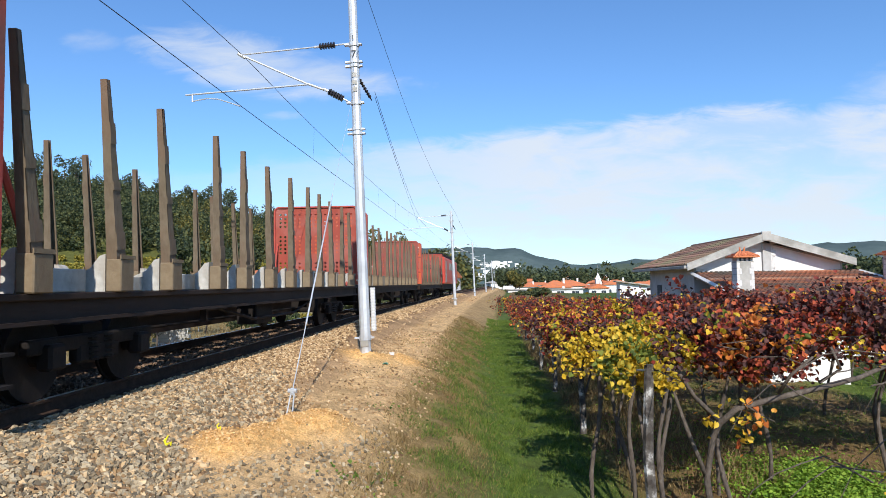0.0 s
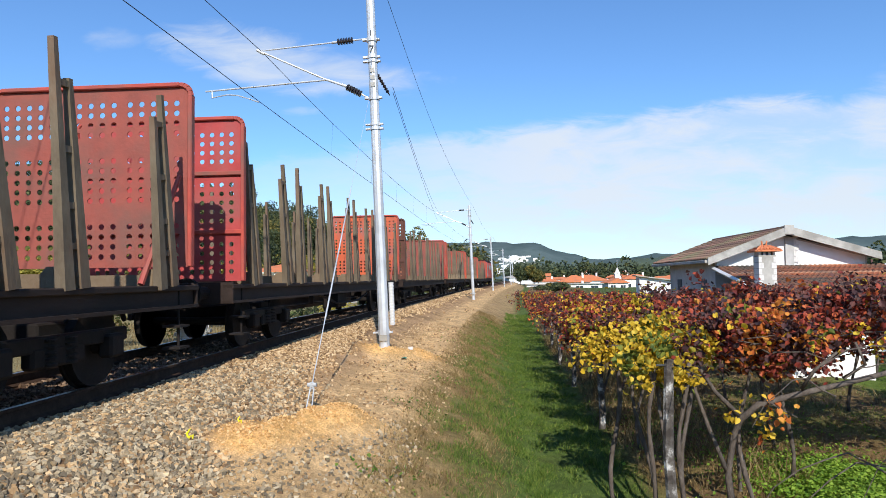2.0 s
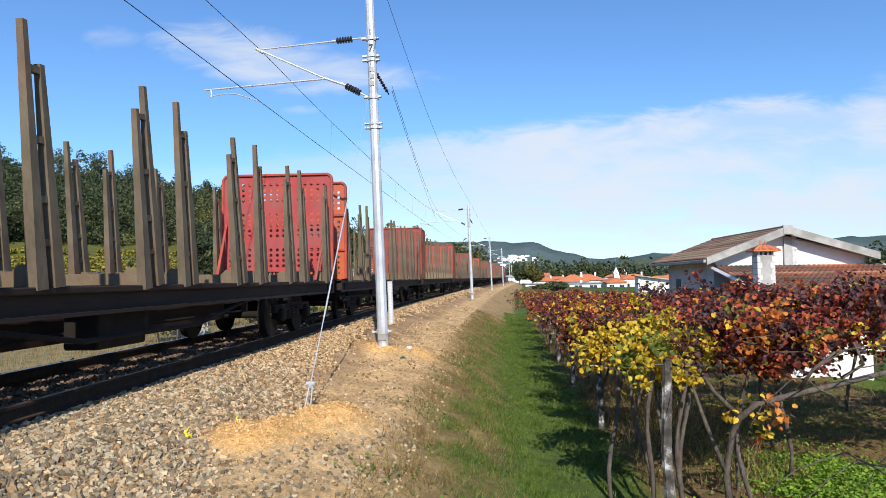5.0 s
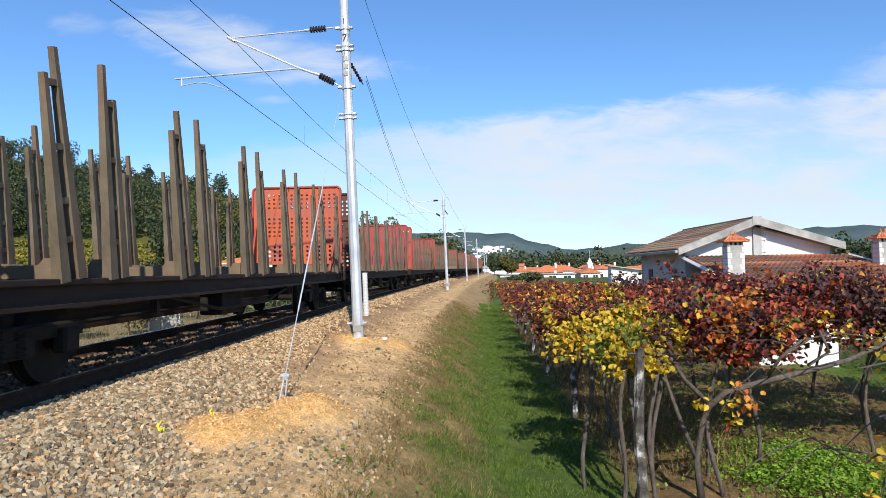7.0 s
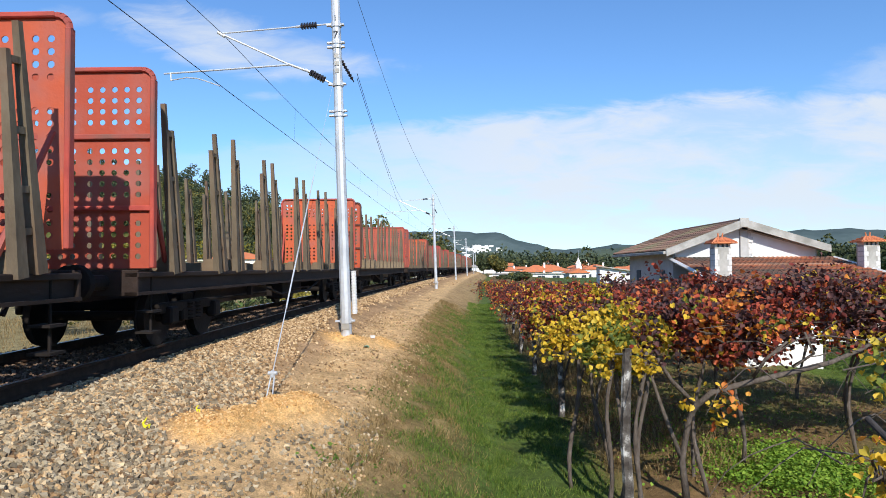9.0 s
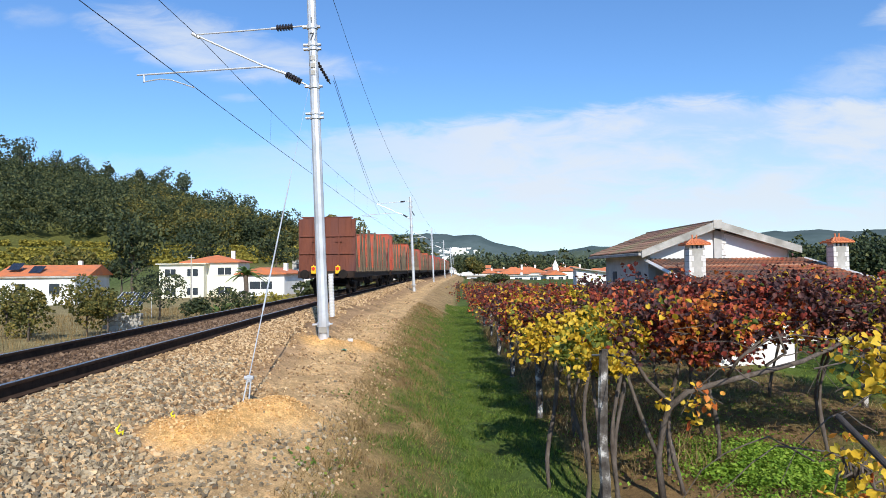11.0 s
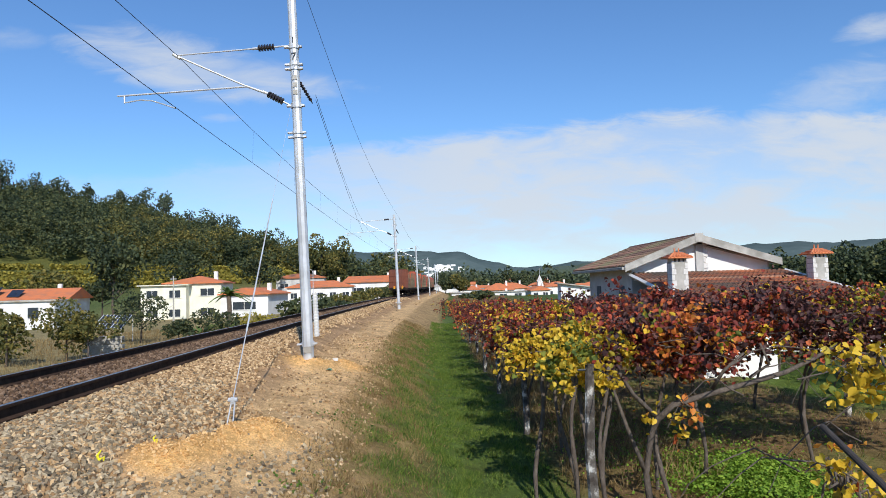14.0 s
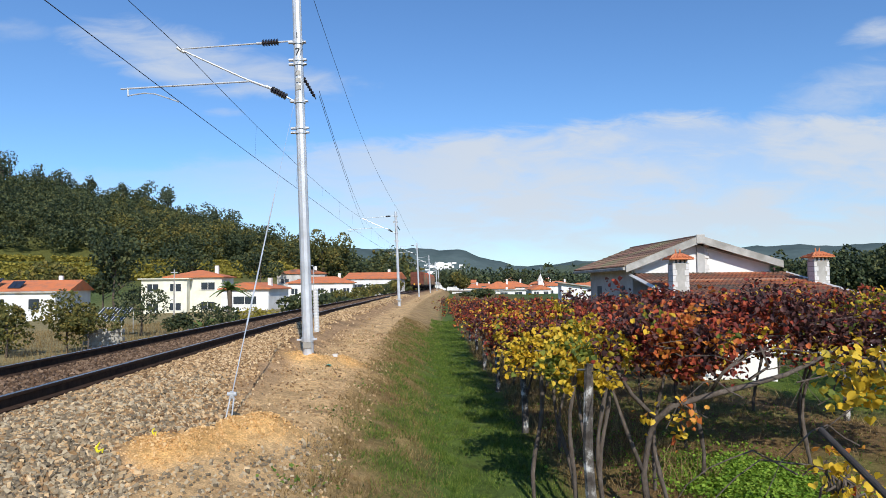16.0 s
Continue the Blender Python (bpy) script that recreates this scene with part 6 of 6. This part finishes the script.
    z0 = land1(2.68, 8.0)
    v, f = tube([(2.66, 8.0, z0 - 0.1), (2.60, 8.0, -1.1), (2.68, 8.0, -0.65), (2.74, 7.95, -0.47), (2.93, 7.9, -0.29), (3.4, 7.9, -0.17), (3.9, 8.0, -0.08), (4.4, 8.1, 0.02), (4.9, 8.3, 0.16), (5.3, 8.5, 0.30)],
                [0.046, 0.037, 0.039, 0.041, 0.037, 0.034, 0.032, 0.029, 0.024, 0.015], 8)
    part("stem", mesh_of("stem", v, f, M["cane"], smooth=True), None, co)
    for pts, rr in (([(2.72, 7.95, -0.42), (2.45, 7.9, -0.15), (2.3, 7.9, 0.1), (2.25, 7.9, 0.3)], 0.03), ([(3.4, 7.9, -0.12), (3.5, 7.8, 0.1), (3.75, 7.8, 0.3)], 0.022),
                    ([(3.9, 8.0, -0.02), (4.1, 7.9, 0.15), (4.0, 7.9, 0.4)], 0.02), ([(2.60, 8.0, -1.1), (2.42, 8.05, -0.6), (2.30, 8.1, -0.2), (2.2, 8.1, 0.1)], 0.03),
                    ([(2.95, 7.9, -0.2), (3.15, 7.85, -0.34), (3.3, 7.8, -0.42)], 0.012)):
        v, f = tube(pts, [rr * (1 - 0.15 * k) for k in range(len(pts))], 6)
        part("branch", mesh_of("branch", v, f, M["cane"], smooth=True), None, co)
    r = np.random.default_rng(4)
    for c, n in (((3.03, 7.85, -0.43), 46), ((2.55, 7.6, -0.22), 14)):
        p = np.array(c) + r.normal(0, 1, (n, 3)) * (0.10, 0.08, 0.14)
        part("hanging_leaves", leaves_mesh("hanging_leaves", p, r.uniform(0.045, 0.085, n), {"leaf_yellow": 0.85, "leaf_orange": 0.15}, r), None, co)
    # bare shoots low over the ground to the right
    for k in range(18):
        sh = tagged(new("bare_shoot"), "thin bare vine shoot drooping over the weeds", "vine shoot", group="bare shoots")
        x, y = r.uniform(2.5, 6.8), r.uniform(5.2, 9.2)
        if x < 0.42 * y:
            x = 0.42 * y + r.uniform(0, 0.8)
        z = r.uniform(-0.55, 0.25)
        a, ln = r.uniform(-0.6, 0.6) + (0 if r.uniform() < 0.5 else math.pi), r.uniform(0.8, 1.9)
        pts = [(x + math.cos(a) * ln * u, y + math.sin(a) * ln * u * 0.5, z + 0.25 * math.sin(u * 3) - 0.35 * u * u + 0.03 * math.sin(u * 13 + k)) for u in np.linspace(0, 1, 7)]
        v, f = tube(pts, [0.009 - 0.006 * j / 6 for j in range(7)], 5)
        part("stem", mesh_of("stem", v, f, M["cane"]), None, sh)
    # tilted pole in the corner
    pl = tagged(new("tilted_pole"), "dark wooden pole leaning among the near vine shoots", "pole")
    bm = bmesh.new()
    rod(bm, (2.39, 4.02, 0.27), (2.47, 2.45, -0.42), 0.019, 0.022, 10)
    part("shaft", bm, M["pole_wood"], pl)
    lw = tagged(new("low_wall"), "white-painted low garden wall beyond the vines", "wall")
    bm = bmesh.new()
    box(bm, -1.05, 1.05, -0.1, 0.1, -0.4, 1.08, bevel=0.01)
    part("body", bm, M["plaster"], lw)
    bm = bmesh.new()
    box(bm, -1.1, 1.1, -0.15, 0.15, 1.08, 1.15, bevel=0.02)
    part("coping", bm, M["plaster"], lw)
    lw.location = (8.75, 18.5, land1(8.75, 18.5) + 0.05)
    # trellis wires
    for x in (1.9, 4.4, 7.2):
        v, f = tube([(x, 6.5, 0.22), (x, 20, 0.18), (x + 0.1, 34, 0.2)], [0.004] * 3, 4)
        tagged(new("trellis_wire", mesh_of("trellis_wire", v, f, M["wire"])), "thin trellis wire under the vine leaves", "wire")


make_vineyard()


# ---------------------------------------------------------------- grass and weeds
def make_grass():
    r = np.random.default_rng(21)

    def sow(name, label, n, s0, s1, y0, y1, lo, hi, material, keep=None, power=1.35, lean=0.28):
        s = r.uniform(s0, s1, n)
        y = y0 + (y1 - y0) * r.uniform(0, 1, n) ** power
        x = s + tx(y)
        if keep is not None:
            k = r.uniform(0, 1, n) < keep(s, y, x)
            x, y = x[k], y[k]
        tuft = np.sin(x * 9.1 + 2 * np.sin(y * 3.3)) * np.sin(y * 7.7 + 2 * np.sin(x * 4.1)) + 0.6 * np.sin(x * 2.7 - y * 1.9) * np.sin(y * 2.2 + x)
        size = r.uniform(lo, hi, len(x)) * np.clip(0.85 + 0.6 * tuft, 0.3, 1.9)
        wide = 1 + np.clip(y - 8, 0, 60) * 0.05
        sc = np.stack([wide * 0.16 / np.maximum(size, 0.02) * size * 1.0, size, size], 1)
        sc[:, 0] = wide * 0.22
        z = land(x, y) - 0.015
        v, f = scatter(BLADE_V, BLADE_F, np.stack([x, y, z], 1), turns(len(x), lean, r), sc)
        tagged(new(name, mesh_of(name, v, f, material)), label, "grass", kind="stuff")

    patch = lambda s, y, x: 0.45 + 0.55 * np.sin(x * 2.1 + y * 0.8) * np.sin(y * 1.3 - x)
    mottle = lambda s, y, x: 0.5 + 0.5 * np.sin(x * 3.4 + 1.7 * np.sin(y * 1.1)) * np.sin(y * 2.1 + 1.5 * np.sin(x * 2.3))
    sow("bank_grass", "dry yellow grass on the embankment slope", 90000, 4.1, 6.2, 3.2, 40, 0.03, 0.13, M["dry_grass"],
        lambda s, y, x: np.clip((s - 4.0) / 0.4, 0.15, 1) * np.clip((6.1 - s) / 0.7, 0.08, 1) * np.clip(1.15 - mottle(s, y, x), 0.10, 1) * np.clip((6.5 - s) / 1.9, 0.2, 1), 1.35, 0.5)
    sow("slope_grass", "green tufts in the dry embankment grass", 110000, 4.3, 6.3, 3.2, 36, 0.03, 0.12, M["grass"],
        lambda s, y, x: np.clip(mottle(s, y, x) * 1.9 - 0.3, 0.06, 1) * np.clip((s - 4.3) / 0.8, 0.08, 1), 1.35, 0.45)
    sow("bench_grass", "sparse straw on the sandy bench", 5000, 3.1, 4.4, 5, 22, 0.03, 0.09, M["dry_grass"], lambda s, y, x: np.clip(patch(s, y, x) - 0.1, 0, 1), 1.2, 0.6)
    sow("path_grass", "lush green grass along the foot of the bank", 95000, 5.6, 7.5, 4.5, 50, 0.03, 0.11, M["grass"],
        lambda s, y, x: np.clip((7.6 - s) / 0.6, 0.1, 1) * np.clip((s - 5.5) / 0.5, 0.1, 1), 1.35, 0.5)
    sow("vineyard_grass", "thin dry grass under the vines", 42000, 7.4, 16, 5, 30, 0.04, 0.18, M["dry_grass"],
        lambda s, y, x: np.clip(patch(s, y, x), 0.1, 1) * ~((x > 8.4) & (y > 13.5) & (y < 23)), 1.35, 0.5)
    sow("vineyard_weeds", "green weeds under the vines", 36000, 8.0, 20, 5, 30, 0.03, 0.13, M["grass"], lambda s, y, x: np.clip(1 - patch(s, y, x), 0.12, 1), 1.35, 0.5)
    sow("tall_grass", "tall pale grass among the vine trunks", 4200, 7.5, 9.5, 9, 30, 0.2, 0.5, M["dry_grass"], None, 1.3, 0.3)
    sow("field_grass", "straw-coloured rough grass beside the far rail", 26000, -30, -4.5, 14, 70, 0.12, 0.5, M["dry_grass"], None, 1.1)
    # leafy ground cover
    n = 12000
    x, y = r.normal(4.35, 0.48, n), r.normal(9.1, 0.62, n)
    x2, y2 = r.normal(4.4, 1.6, 900), r.normal(12.0, 1.8, 900)
    x3, y3 = r.normal(2.9, 0.5, 350), r.normal(10.8, 1.2, 350)
    x, y = np.concatenate([x, x2, x3]), np.concatenate([y, y2, y3])
    k = x > 1.6
    x, y = x[k], y[k]
    p = np.stack([x, y, land(x, y) + r.uniform(0.02, 0.16, len(x))], 1)
    v, f = scatter(TUFT_V, TUFT_F, p, turns(len(p), 0.5, r), r.uniform(0.024, 0.055, len(p)))
    tagged(new("ground_cover", mesh_of("ground_cover", v, f, M["herb"])), "bright green leafy ground cover under the vines", "weeds", kind="stuff")
    # weeds on the sandy bench
    n = 1500
    y = r.uniform(6, 26, n)
    x = tx(y) + 4.35 + r.normal(0, 0.35, n) + 0.25 * np.sin(y * 1.9)
    p = np.stack([x, y, land(x, y) + r.uniform(0.01, 0.10, n)], 1)
    k = np.sin(y * 1.9 + 1) > 0.75
    v, f = scatter(TUFT_V, TUFT_F, p[k], turns(int(k.sum()), 0.7, r), r.uniform(0.02, 0.05, int(k.sum())))
    tagged(new("bank_weeds", mesh_of("bank_weeds", v, f, M["grass"])), "low green weeds at the edge of the bench", "weeds", kind="stuff")


make_grass()


# ---------------------------------------------------------------- trees and woods
def crown(r, n, rx, ry, rz, zc, size, lumps=7):
    """Leaf clumps on a lumpy crown with gaps."""
    c = r.normal(0, 1, (lumps, 3)) * (rx * 0.45, ry * 0.45, rz * 0.42) + (0, 0, zc)
    w = r.uniform(0.45, 0.75, lumps)
    k = r.integers(0, lumps, n)
    d = r.normal(0, 1, (n, 3))
    d /= np.linalg.norm(d, axis=1)[:, None]
    p = c[k] + d * (w[k] * r.uniform(0.72, 1.05, n))[:, None] * (rx, ry, rz)
    return p, r.uniform(size * 0.6, size * 1.35, n)


def make_tree(x, y, height, spread, material, seed, label, n=900, size=0.32, bare=0.35, category="tree", grp=""):
    r = np.random.default_rng(seed)
    t = tagged(new("tree"), label, category, group=grp)
    bits = []
    th = height * bare
    bits.append(tube([(0, 0, -0.3), (0.04 * height * r.uniform(-1, 1), 0, th * 0.6), (0.03 * height * r.uniform(-1, 1), 0.02 * height, height * 0.8)],
                     [height * 0.024, height * 0.019, height * 0.007], 8))
    v, f = merge(bits)
    part("trunk", mesh_of("trunk", v, f, M["bark"], smooth=True), None, t)
    limbs = []
    for k in range(6):
        a = k * 1.05 + r.uniform(-0.3, 0.3)
        z = th + (height * 0.75 - th) * k / 6
        limbs.append(tube([(0, 0, z * 0.9), (math.cos(a) * spread * 0.4, math.sin(a) * spread * 0.4, z + height * 0.08), (math.cos(a) * spread * 0.75, math.sin(a) * spread * 0.75, z + height * 0.13)],
                          [height * 0.010, height * 0.007, height * 0.003], 5))
    v, f = merge(limbs)
    part("limbs", mesh_of("limbs", v, f, M["bark"]), None, t)
    p, sz = crown(r, n, spread, spread, (height - th) * 0.55, th + (height - th) * 0.52, size)
    v, f = scatter(CLUMP_V, CLUMP_F, p, turns(len(p), 0.9, r), sz)
    part("crown", mesh_of("crown", v, f, M[material]), None, t)
    t.location = (x, y, land1(x, y))
    return t


def make_bush(x, y, w, h, material, seed, label, n=500, size=0.22):
    r = np.random.default_rng(seed)
    b = tagged(new("bush"), label, "bush")
    p, sz = crown(r, n, w, w, h * 0.5, h * 0.5, size, 5)
    p[:, 2] = np.abs(p[:, 2])
    v, f = scatter(CLUMP_V, CLUMP_F, p, turns(n, 0.9, r), sz)
    part("leaves", mesh_of("leaves", v, f, M[material]), None, b)
    st = merge([tube([(0, 0, -0.2), (0.2 * w * math.cos(a), 0.2 * w * math.sin(a), h * 0.6)], [0.04, 0.015], 5) for a in (0.3, 2.2, 4.4)])
    part("stems", mesh_of("stems", *st, M["bark"]), None, b)
    b.location = (x, y, land1(x, y))


def frond_plant(x, y, trunk, n, ln, seed, label, droop=1.0):
    r = np.random.default_rng(seed)
    t = tagged(new("palm"), label, "palm")
    if trunk > 0:
        v, f = tube([(0, 0, -0.2), (0.1, 0, trunk * 0.5), (0, 0.05, trunk)], [0.30, 0.26, 0.28], 9)
        part("trunk", mesh_of("trunk", v, f, M["bark"]), None, t)
    for k in range(n):
        a, e = 2 * math.pi * k / n * 2.4 + r.uniform(-0.2, 0.2), r.uniform(0.15, 1.25)
        l_ = ln * r.uniform(0.75, 1.1)
        verts, faces = [], []
        for j in range(7):
            u = j / 6
            d, z = l_ * u * math.cos(e), trunk + l_ * u * math.sin(e) - droop * l_ * 0.55 * u * u
            wdt = 0.16 * ln * 0.5 * math.sin(math.pi * (0.12 + 0.88 * u)) + 0.02
            for sg, dz in ((-1, -0.05), (0, 0.03), (1, -0.05)):
                verts.append((math.cos(a) * d - math.sin(a) * wdt * sg, math.sin(a) * d + math.cos(a) * wdt * sg, z + dz))
        for j in range(6):
            for q in range(2):
                o = j * 3 + q
                faces.append((o, o + 1, o + 4, o + 3))
        part("frond", mesh_of("frond", verts, faces, M["palm"]), None, t)
    t.location = (x, y, land1(x, y))


def make_woods():
    r = np.random.default_rng(31)

    def wood(name, label, n, b0, b1, d0, d1, hlo, hhi, material, clumps, size, cond=None, tall=False):
        bear = np.radians(r.uniform(b0, b1, n))
        d = r.uniform(d0, d1, n)
        x, y = np.sin(bear) * d, np.cos(bear) * d
        if cond is not None:
            k = cond(x, y, np.degrees(bear), d)
            x, y = x[k], y[k]
        z = land(x, y)
        ps, ss = [], []
        for i in range(len(x)):
            h = r.uniform(hlo, hhi)
            w = h * (0.20 if tall else 0.40)
            p, s_ = crown(r, clumps, w, w, h * (0.24 if tall else 0.46), h * (0.80 if tall else 0.52), size, 4)
            ps.append(p + (x[i], y[i], z[i]))
            ss.append(s_)
        p, s_ = np.concatenate(ps), np.concatenate(ss)
        v, f = scatter(TUFT_V, TUFT_F, p, turns(len(p), 0.8, r), s_)
        o = tagged(new(name), label, "woodland", kind="stuff")
        part("crowns", mesh_of("crowns", v, f, M[material]), None, o)
        if tall:
            tr = merge([tube([(a, b, c - 1), (a + 0.3, b, c + 12)], [0.35, 0.2], 5) for a, b, c in zip(x, y, z)])
            part("trunks", mesh_of("trunks", *tr, M["bark"]), None, o)

    wood("pine_wood", "dense dark green wood on the hillside", 1150, -42, -5.5, 234, 380, 7, 12.5, "foliage", 360, 0.62)
    wood("oak_wood", "olive and yellowing broadleaf wood on the lower hillside", 330, -25, -7, 236, 320, 7, 11.5, "foliage_olive", 340, 0.60)
    wood("eucalyptus_wood", "tall thin eucalyptus trees along the ridge", 70, -40, -9, 335, 368, 12, 20, "foliage_blue", 190, 0.8, None, True)
    wood("valley_trees", "dark trees between the houses and the track", 150, -9.5, -1.6, 190, 300, 8, 14.5, "foliage", 330, 0.7)
    wood("valley_trees_olive", "olive-green trees at the foot of the valley", 60, -9, -1.2, 195, 260, 7, 12, "foliage_olive", 130, 1.0)
    wood("right_wood", "dark wooded slope beyond the house", 460, 27.5, 46, 200, 330, 7, 12, "foliage", 240, 0.8)
    wood("village_trees", "scattered dark trees among the village houses", 130, 2.5, 27, 300, 620, 6, 12, "foliage", 90, 1.5)
    wood("far_belt", "belt of dark trees behind the village", 420, 1, 32, 620, 850, 12, 20, "foliage_blue", 70, 2.6)
    # terraces of yellow vines under the wood
    ps = []
    for d, b0, b1 in ((196, -40, -9), (203, -40, -9), (210, -40, -10), (217, -40, -9), (224, -40, -9), (229, -40, -9.5)):
        n = 3600
        b = np.radians(r.uniform(b0, b1, n))
        k = np.sin(np.degrees(b) * 1.9 + d) > -0.9
        b = b[k]
        dd = d + r.uniform(-0.8, 0.8, len(b))
        x, y = np.sin(b) * dd, np.cos(b) * dd
        ps.append(np.stack([x, y, land(x, y) + r.uniform(0.1, 1.5, len(b))], 1))
    p = np.concatenate(ps)
    v, f = scatter(TUFT_V, TUFT_F, p, turns(len(p), 0.7, r), r.uniform(0.5, 1.0, len(p)))
    tagged(new("terrace_vines", mesh_of("terrace_vines", v, f, M["foliage_yellow"])), "terraced rows of yellow vines below the wood", "vineyard", kind="stuff")
    for k, (x, y, h, w, m_, lab) in enumerate((
            (-21.5, 35.5, 3.0, 1.25, "foliage_olive", "small fruit tree in the straw field beyond the track"), (-19.6, 37.8, 2.9, 1.2, "foliage_olive", "small fruit tree in the straw field beyond the track"),
            (-18.2, 37.2, 2.3, 0.9, "foliage_olive", "small fruit tree in the straw field beyond the track"), (-24.5, 38.5, 2.6, 1.1, "foliage_olive", "small fruit tree in the straw field beyond the track"),
            (-20.6, 50, 3.5, 1.7, "foliage", "dense green garden tree beyond the track"), (-15.6, 43.5, 1.9, 0.8, "foliage", "low green garden tree beyond the track"),
            (-53.5, 119, 12.0, 4.3, "foliage", "broad dark tree between the white houses"), (-50.5, 133, 6.0, 4.2, "foliage", "broad dark tree behind the cream house"),
            (-60, 128, 8.0, 4.5, "foliage", "broad dark tree behind the low house"), (-68, 124, 8.5, 4.5, "foliage_olive", "broad olive tree behind the low house"),
            (-51.0, 150, 13.0, 5.6, "foliage", "broad dark tree behind the cream house"), (-40, 168, 9, 5, "foliage", "broad dark tree at the foot of the terraces"),
            (-28, 190, 15.5, 4.2, "foliage_olive", "tall autumn poplar above the roofs"), (-25, 192, 14, 3.8, "foliage_olive", "tall autumn poplar above the roofs"),
            (7.4, 212, 6.0, 2.2, "foliage", "dark tree at the end of the embankment"), (12.9, 212, 6.2, 2.2, "foliage_olive", "yellow-green tree at the end of the embankment"),
            (37.5, 262, 8.5, 5.5, "foliage", "dark tree behind the white house"))):
        make_tree(x, y, h, w, m_, 300 + k, lab, 1500 if y < 60 else 1500, 0.13 if y < 60 else 0.5, 0.34)
    for k, (x, y, w, h, m_, lab) in enumerate((
            (-13.4, 46, 1.8, 2.0, "foliage", "dark green garden shrub beside the track"), (-12.6, 52, 1.6, 1.6, "foliage_yellow", "yellow flowering shrub beside the track"),
            (-14.3, 78, 2.4, 2.6, "foliage", "dark green hedge shrub beside the track"), (-12.2, 84, 2.2, 2.4, "foliage", "dark green hedge shrub beside the track"),
            (-13.5, 108, 3.0, 3.0, "foliage_olive", "pale green shrub near the bungalow"), (-9.5, 112, 2.6, 2.8, "foliage_olive", "pale green shrub near the bungalow"),
            (-8.0, 128, 3.0, 2.8, "foliage", "dark green hedge shrub near the white house"), (-6.0, 132, 2.6, 2.6, "foliage_olive", "green hedge shrub near the white house"),
            (-16.5, 104, 2.6, 2.6, "foliage", "dark green shrub near the bungalow"), (10.5, 150, 2.0, 1.2, "foliage", "dark scrub at the edge of the bank"),
            (13.5, 165, 2.0, 1.3, "foliage_olive", "green scrub at the edge of the bank"), (11.8, 120, 2.5, 1.5, "foliage", "dark scrub below the bank"))):
        make_bush(x, y, w, h, m_, 400 + k, lab, 900, 0.16 if y < 60 else 0.36)
    frond_plant(-22.2, 78, 3.2, 26, 2.6, 7, "palm with a shaggy trunk beside the white houses", 1.0)
    frond_plant(-18.4, 57, 0.0, 26, 2.2, 8, "clump of long arching green fronds beside the track", 0.8)
    frond_plant(-17.0, 58.5, 0.0, 24, 2.0, 9, "clump of long arching green fronds beside the track", 0.8)


make_woods()


def make_garden():
    """Sheds and walls of the gardens beyond the far rail."""
    gh = tagged(new("greenhouse"), "glass lean-to greenhouse in the garden", "greenhouse")
    for k in range(9):
        bm = bmesh.new()
        x = -2.2 + k * 0.55
        box(bm, x, x + 0.06, -1.6, 1.6, 0, 0.06, pose(0, 0, 1.9, 22))
        part("rafter", bm, M["white_plastic"], gh)
    bm = bmesh.new()
    box(bm, -2.2, 2.3, -1.6, 1.6, -0.02, 0.0, pose(0, 0, 1.9, 22))
    part("pane", bm, M["glass"], gh)
    for x in (-2.2, 2.25):
        for y, z in ((-1.45, 1.35), (1.45, 2.5)):
            bm = bmesh.new()
            rod(bm, (x, y, -0.3), (x, y, z), 0.05)
            part("leg", bm, M["white_plastic"], gh)
    gh.location = (-23.6, 52, land1(-23.6, 52))
    gh.scale = (0.5, 0.7, 0.85)
    wl = tagged(new("garden_wall"), "grey block wall at the edge of the garden", "wall")
    for j in range(6):
        for k in range(4):
            bm = bmesh.new()
            x = -1.5 + k * 0.51 + (0.25 if j % 2 else 0)
            box(bm, x, x + 0.5, -0.1, 0.1, -0.2 + j * 0.23, 0.02 + j * 0.23, bevel=0.01)
            part("block", bm, M["concrete"], wl)
    wl.location = (-17.9, 39.2, land1(-17.9, 39.2))
    lp = tagged(new("street_lamp"), "slim grey street lamp among the gardens", "street lamp")
    v, f = tube([(0, 0, -0.5), (0, 0, 7.2), (0.2, 0, 7.8), (0.9, 0, 8.0)], [0.09, 0.06, 0.05, 0.04], 7)
    part("pole", mesh_of("pole", v, f, M["galv"]), None, lp)
    bm = bmesh.new()
    box(bm, 0.8, 1.4, -0.12, 0.12, 7.93, 8.05, bevel=0.03)
    part("lamp_head", bm, M["galv"], lp)
    lp.matrix_world = pose(-22.5, 140, land1(-22.5, 140), 0, 0, 180)
    up_ = tagged(new("utility_pole"), "plain grey utility pole beside the cream house", "utility pole")
    bm = bmesh.new()
    rod(bm, (0, 0, -0.5), (0, 0, 6.6), 0.14, 0.09)
    part("pole", bm, M["concrete"], up_)
    bm = bmesh.new()
    box(bm, -0.5, 0.5, -0.04, 0.04, 6.1, 6.2)
    part("crossarm", bm, M["galv"], up_)
    up_.location = (-36.5, 100, land1(-36.5, 100))


make_garden()


motions()
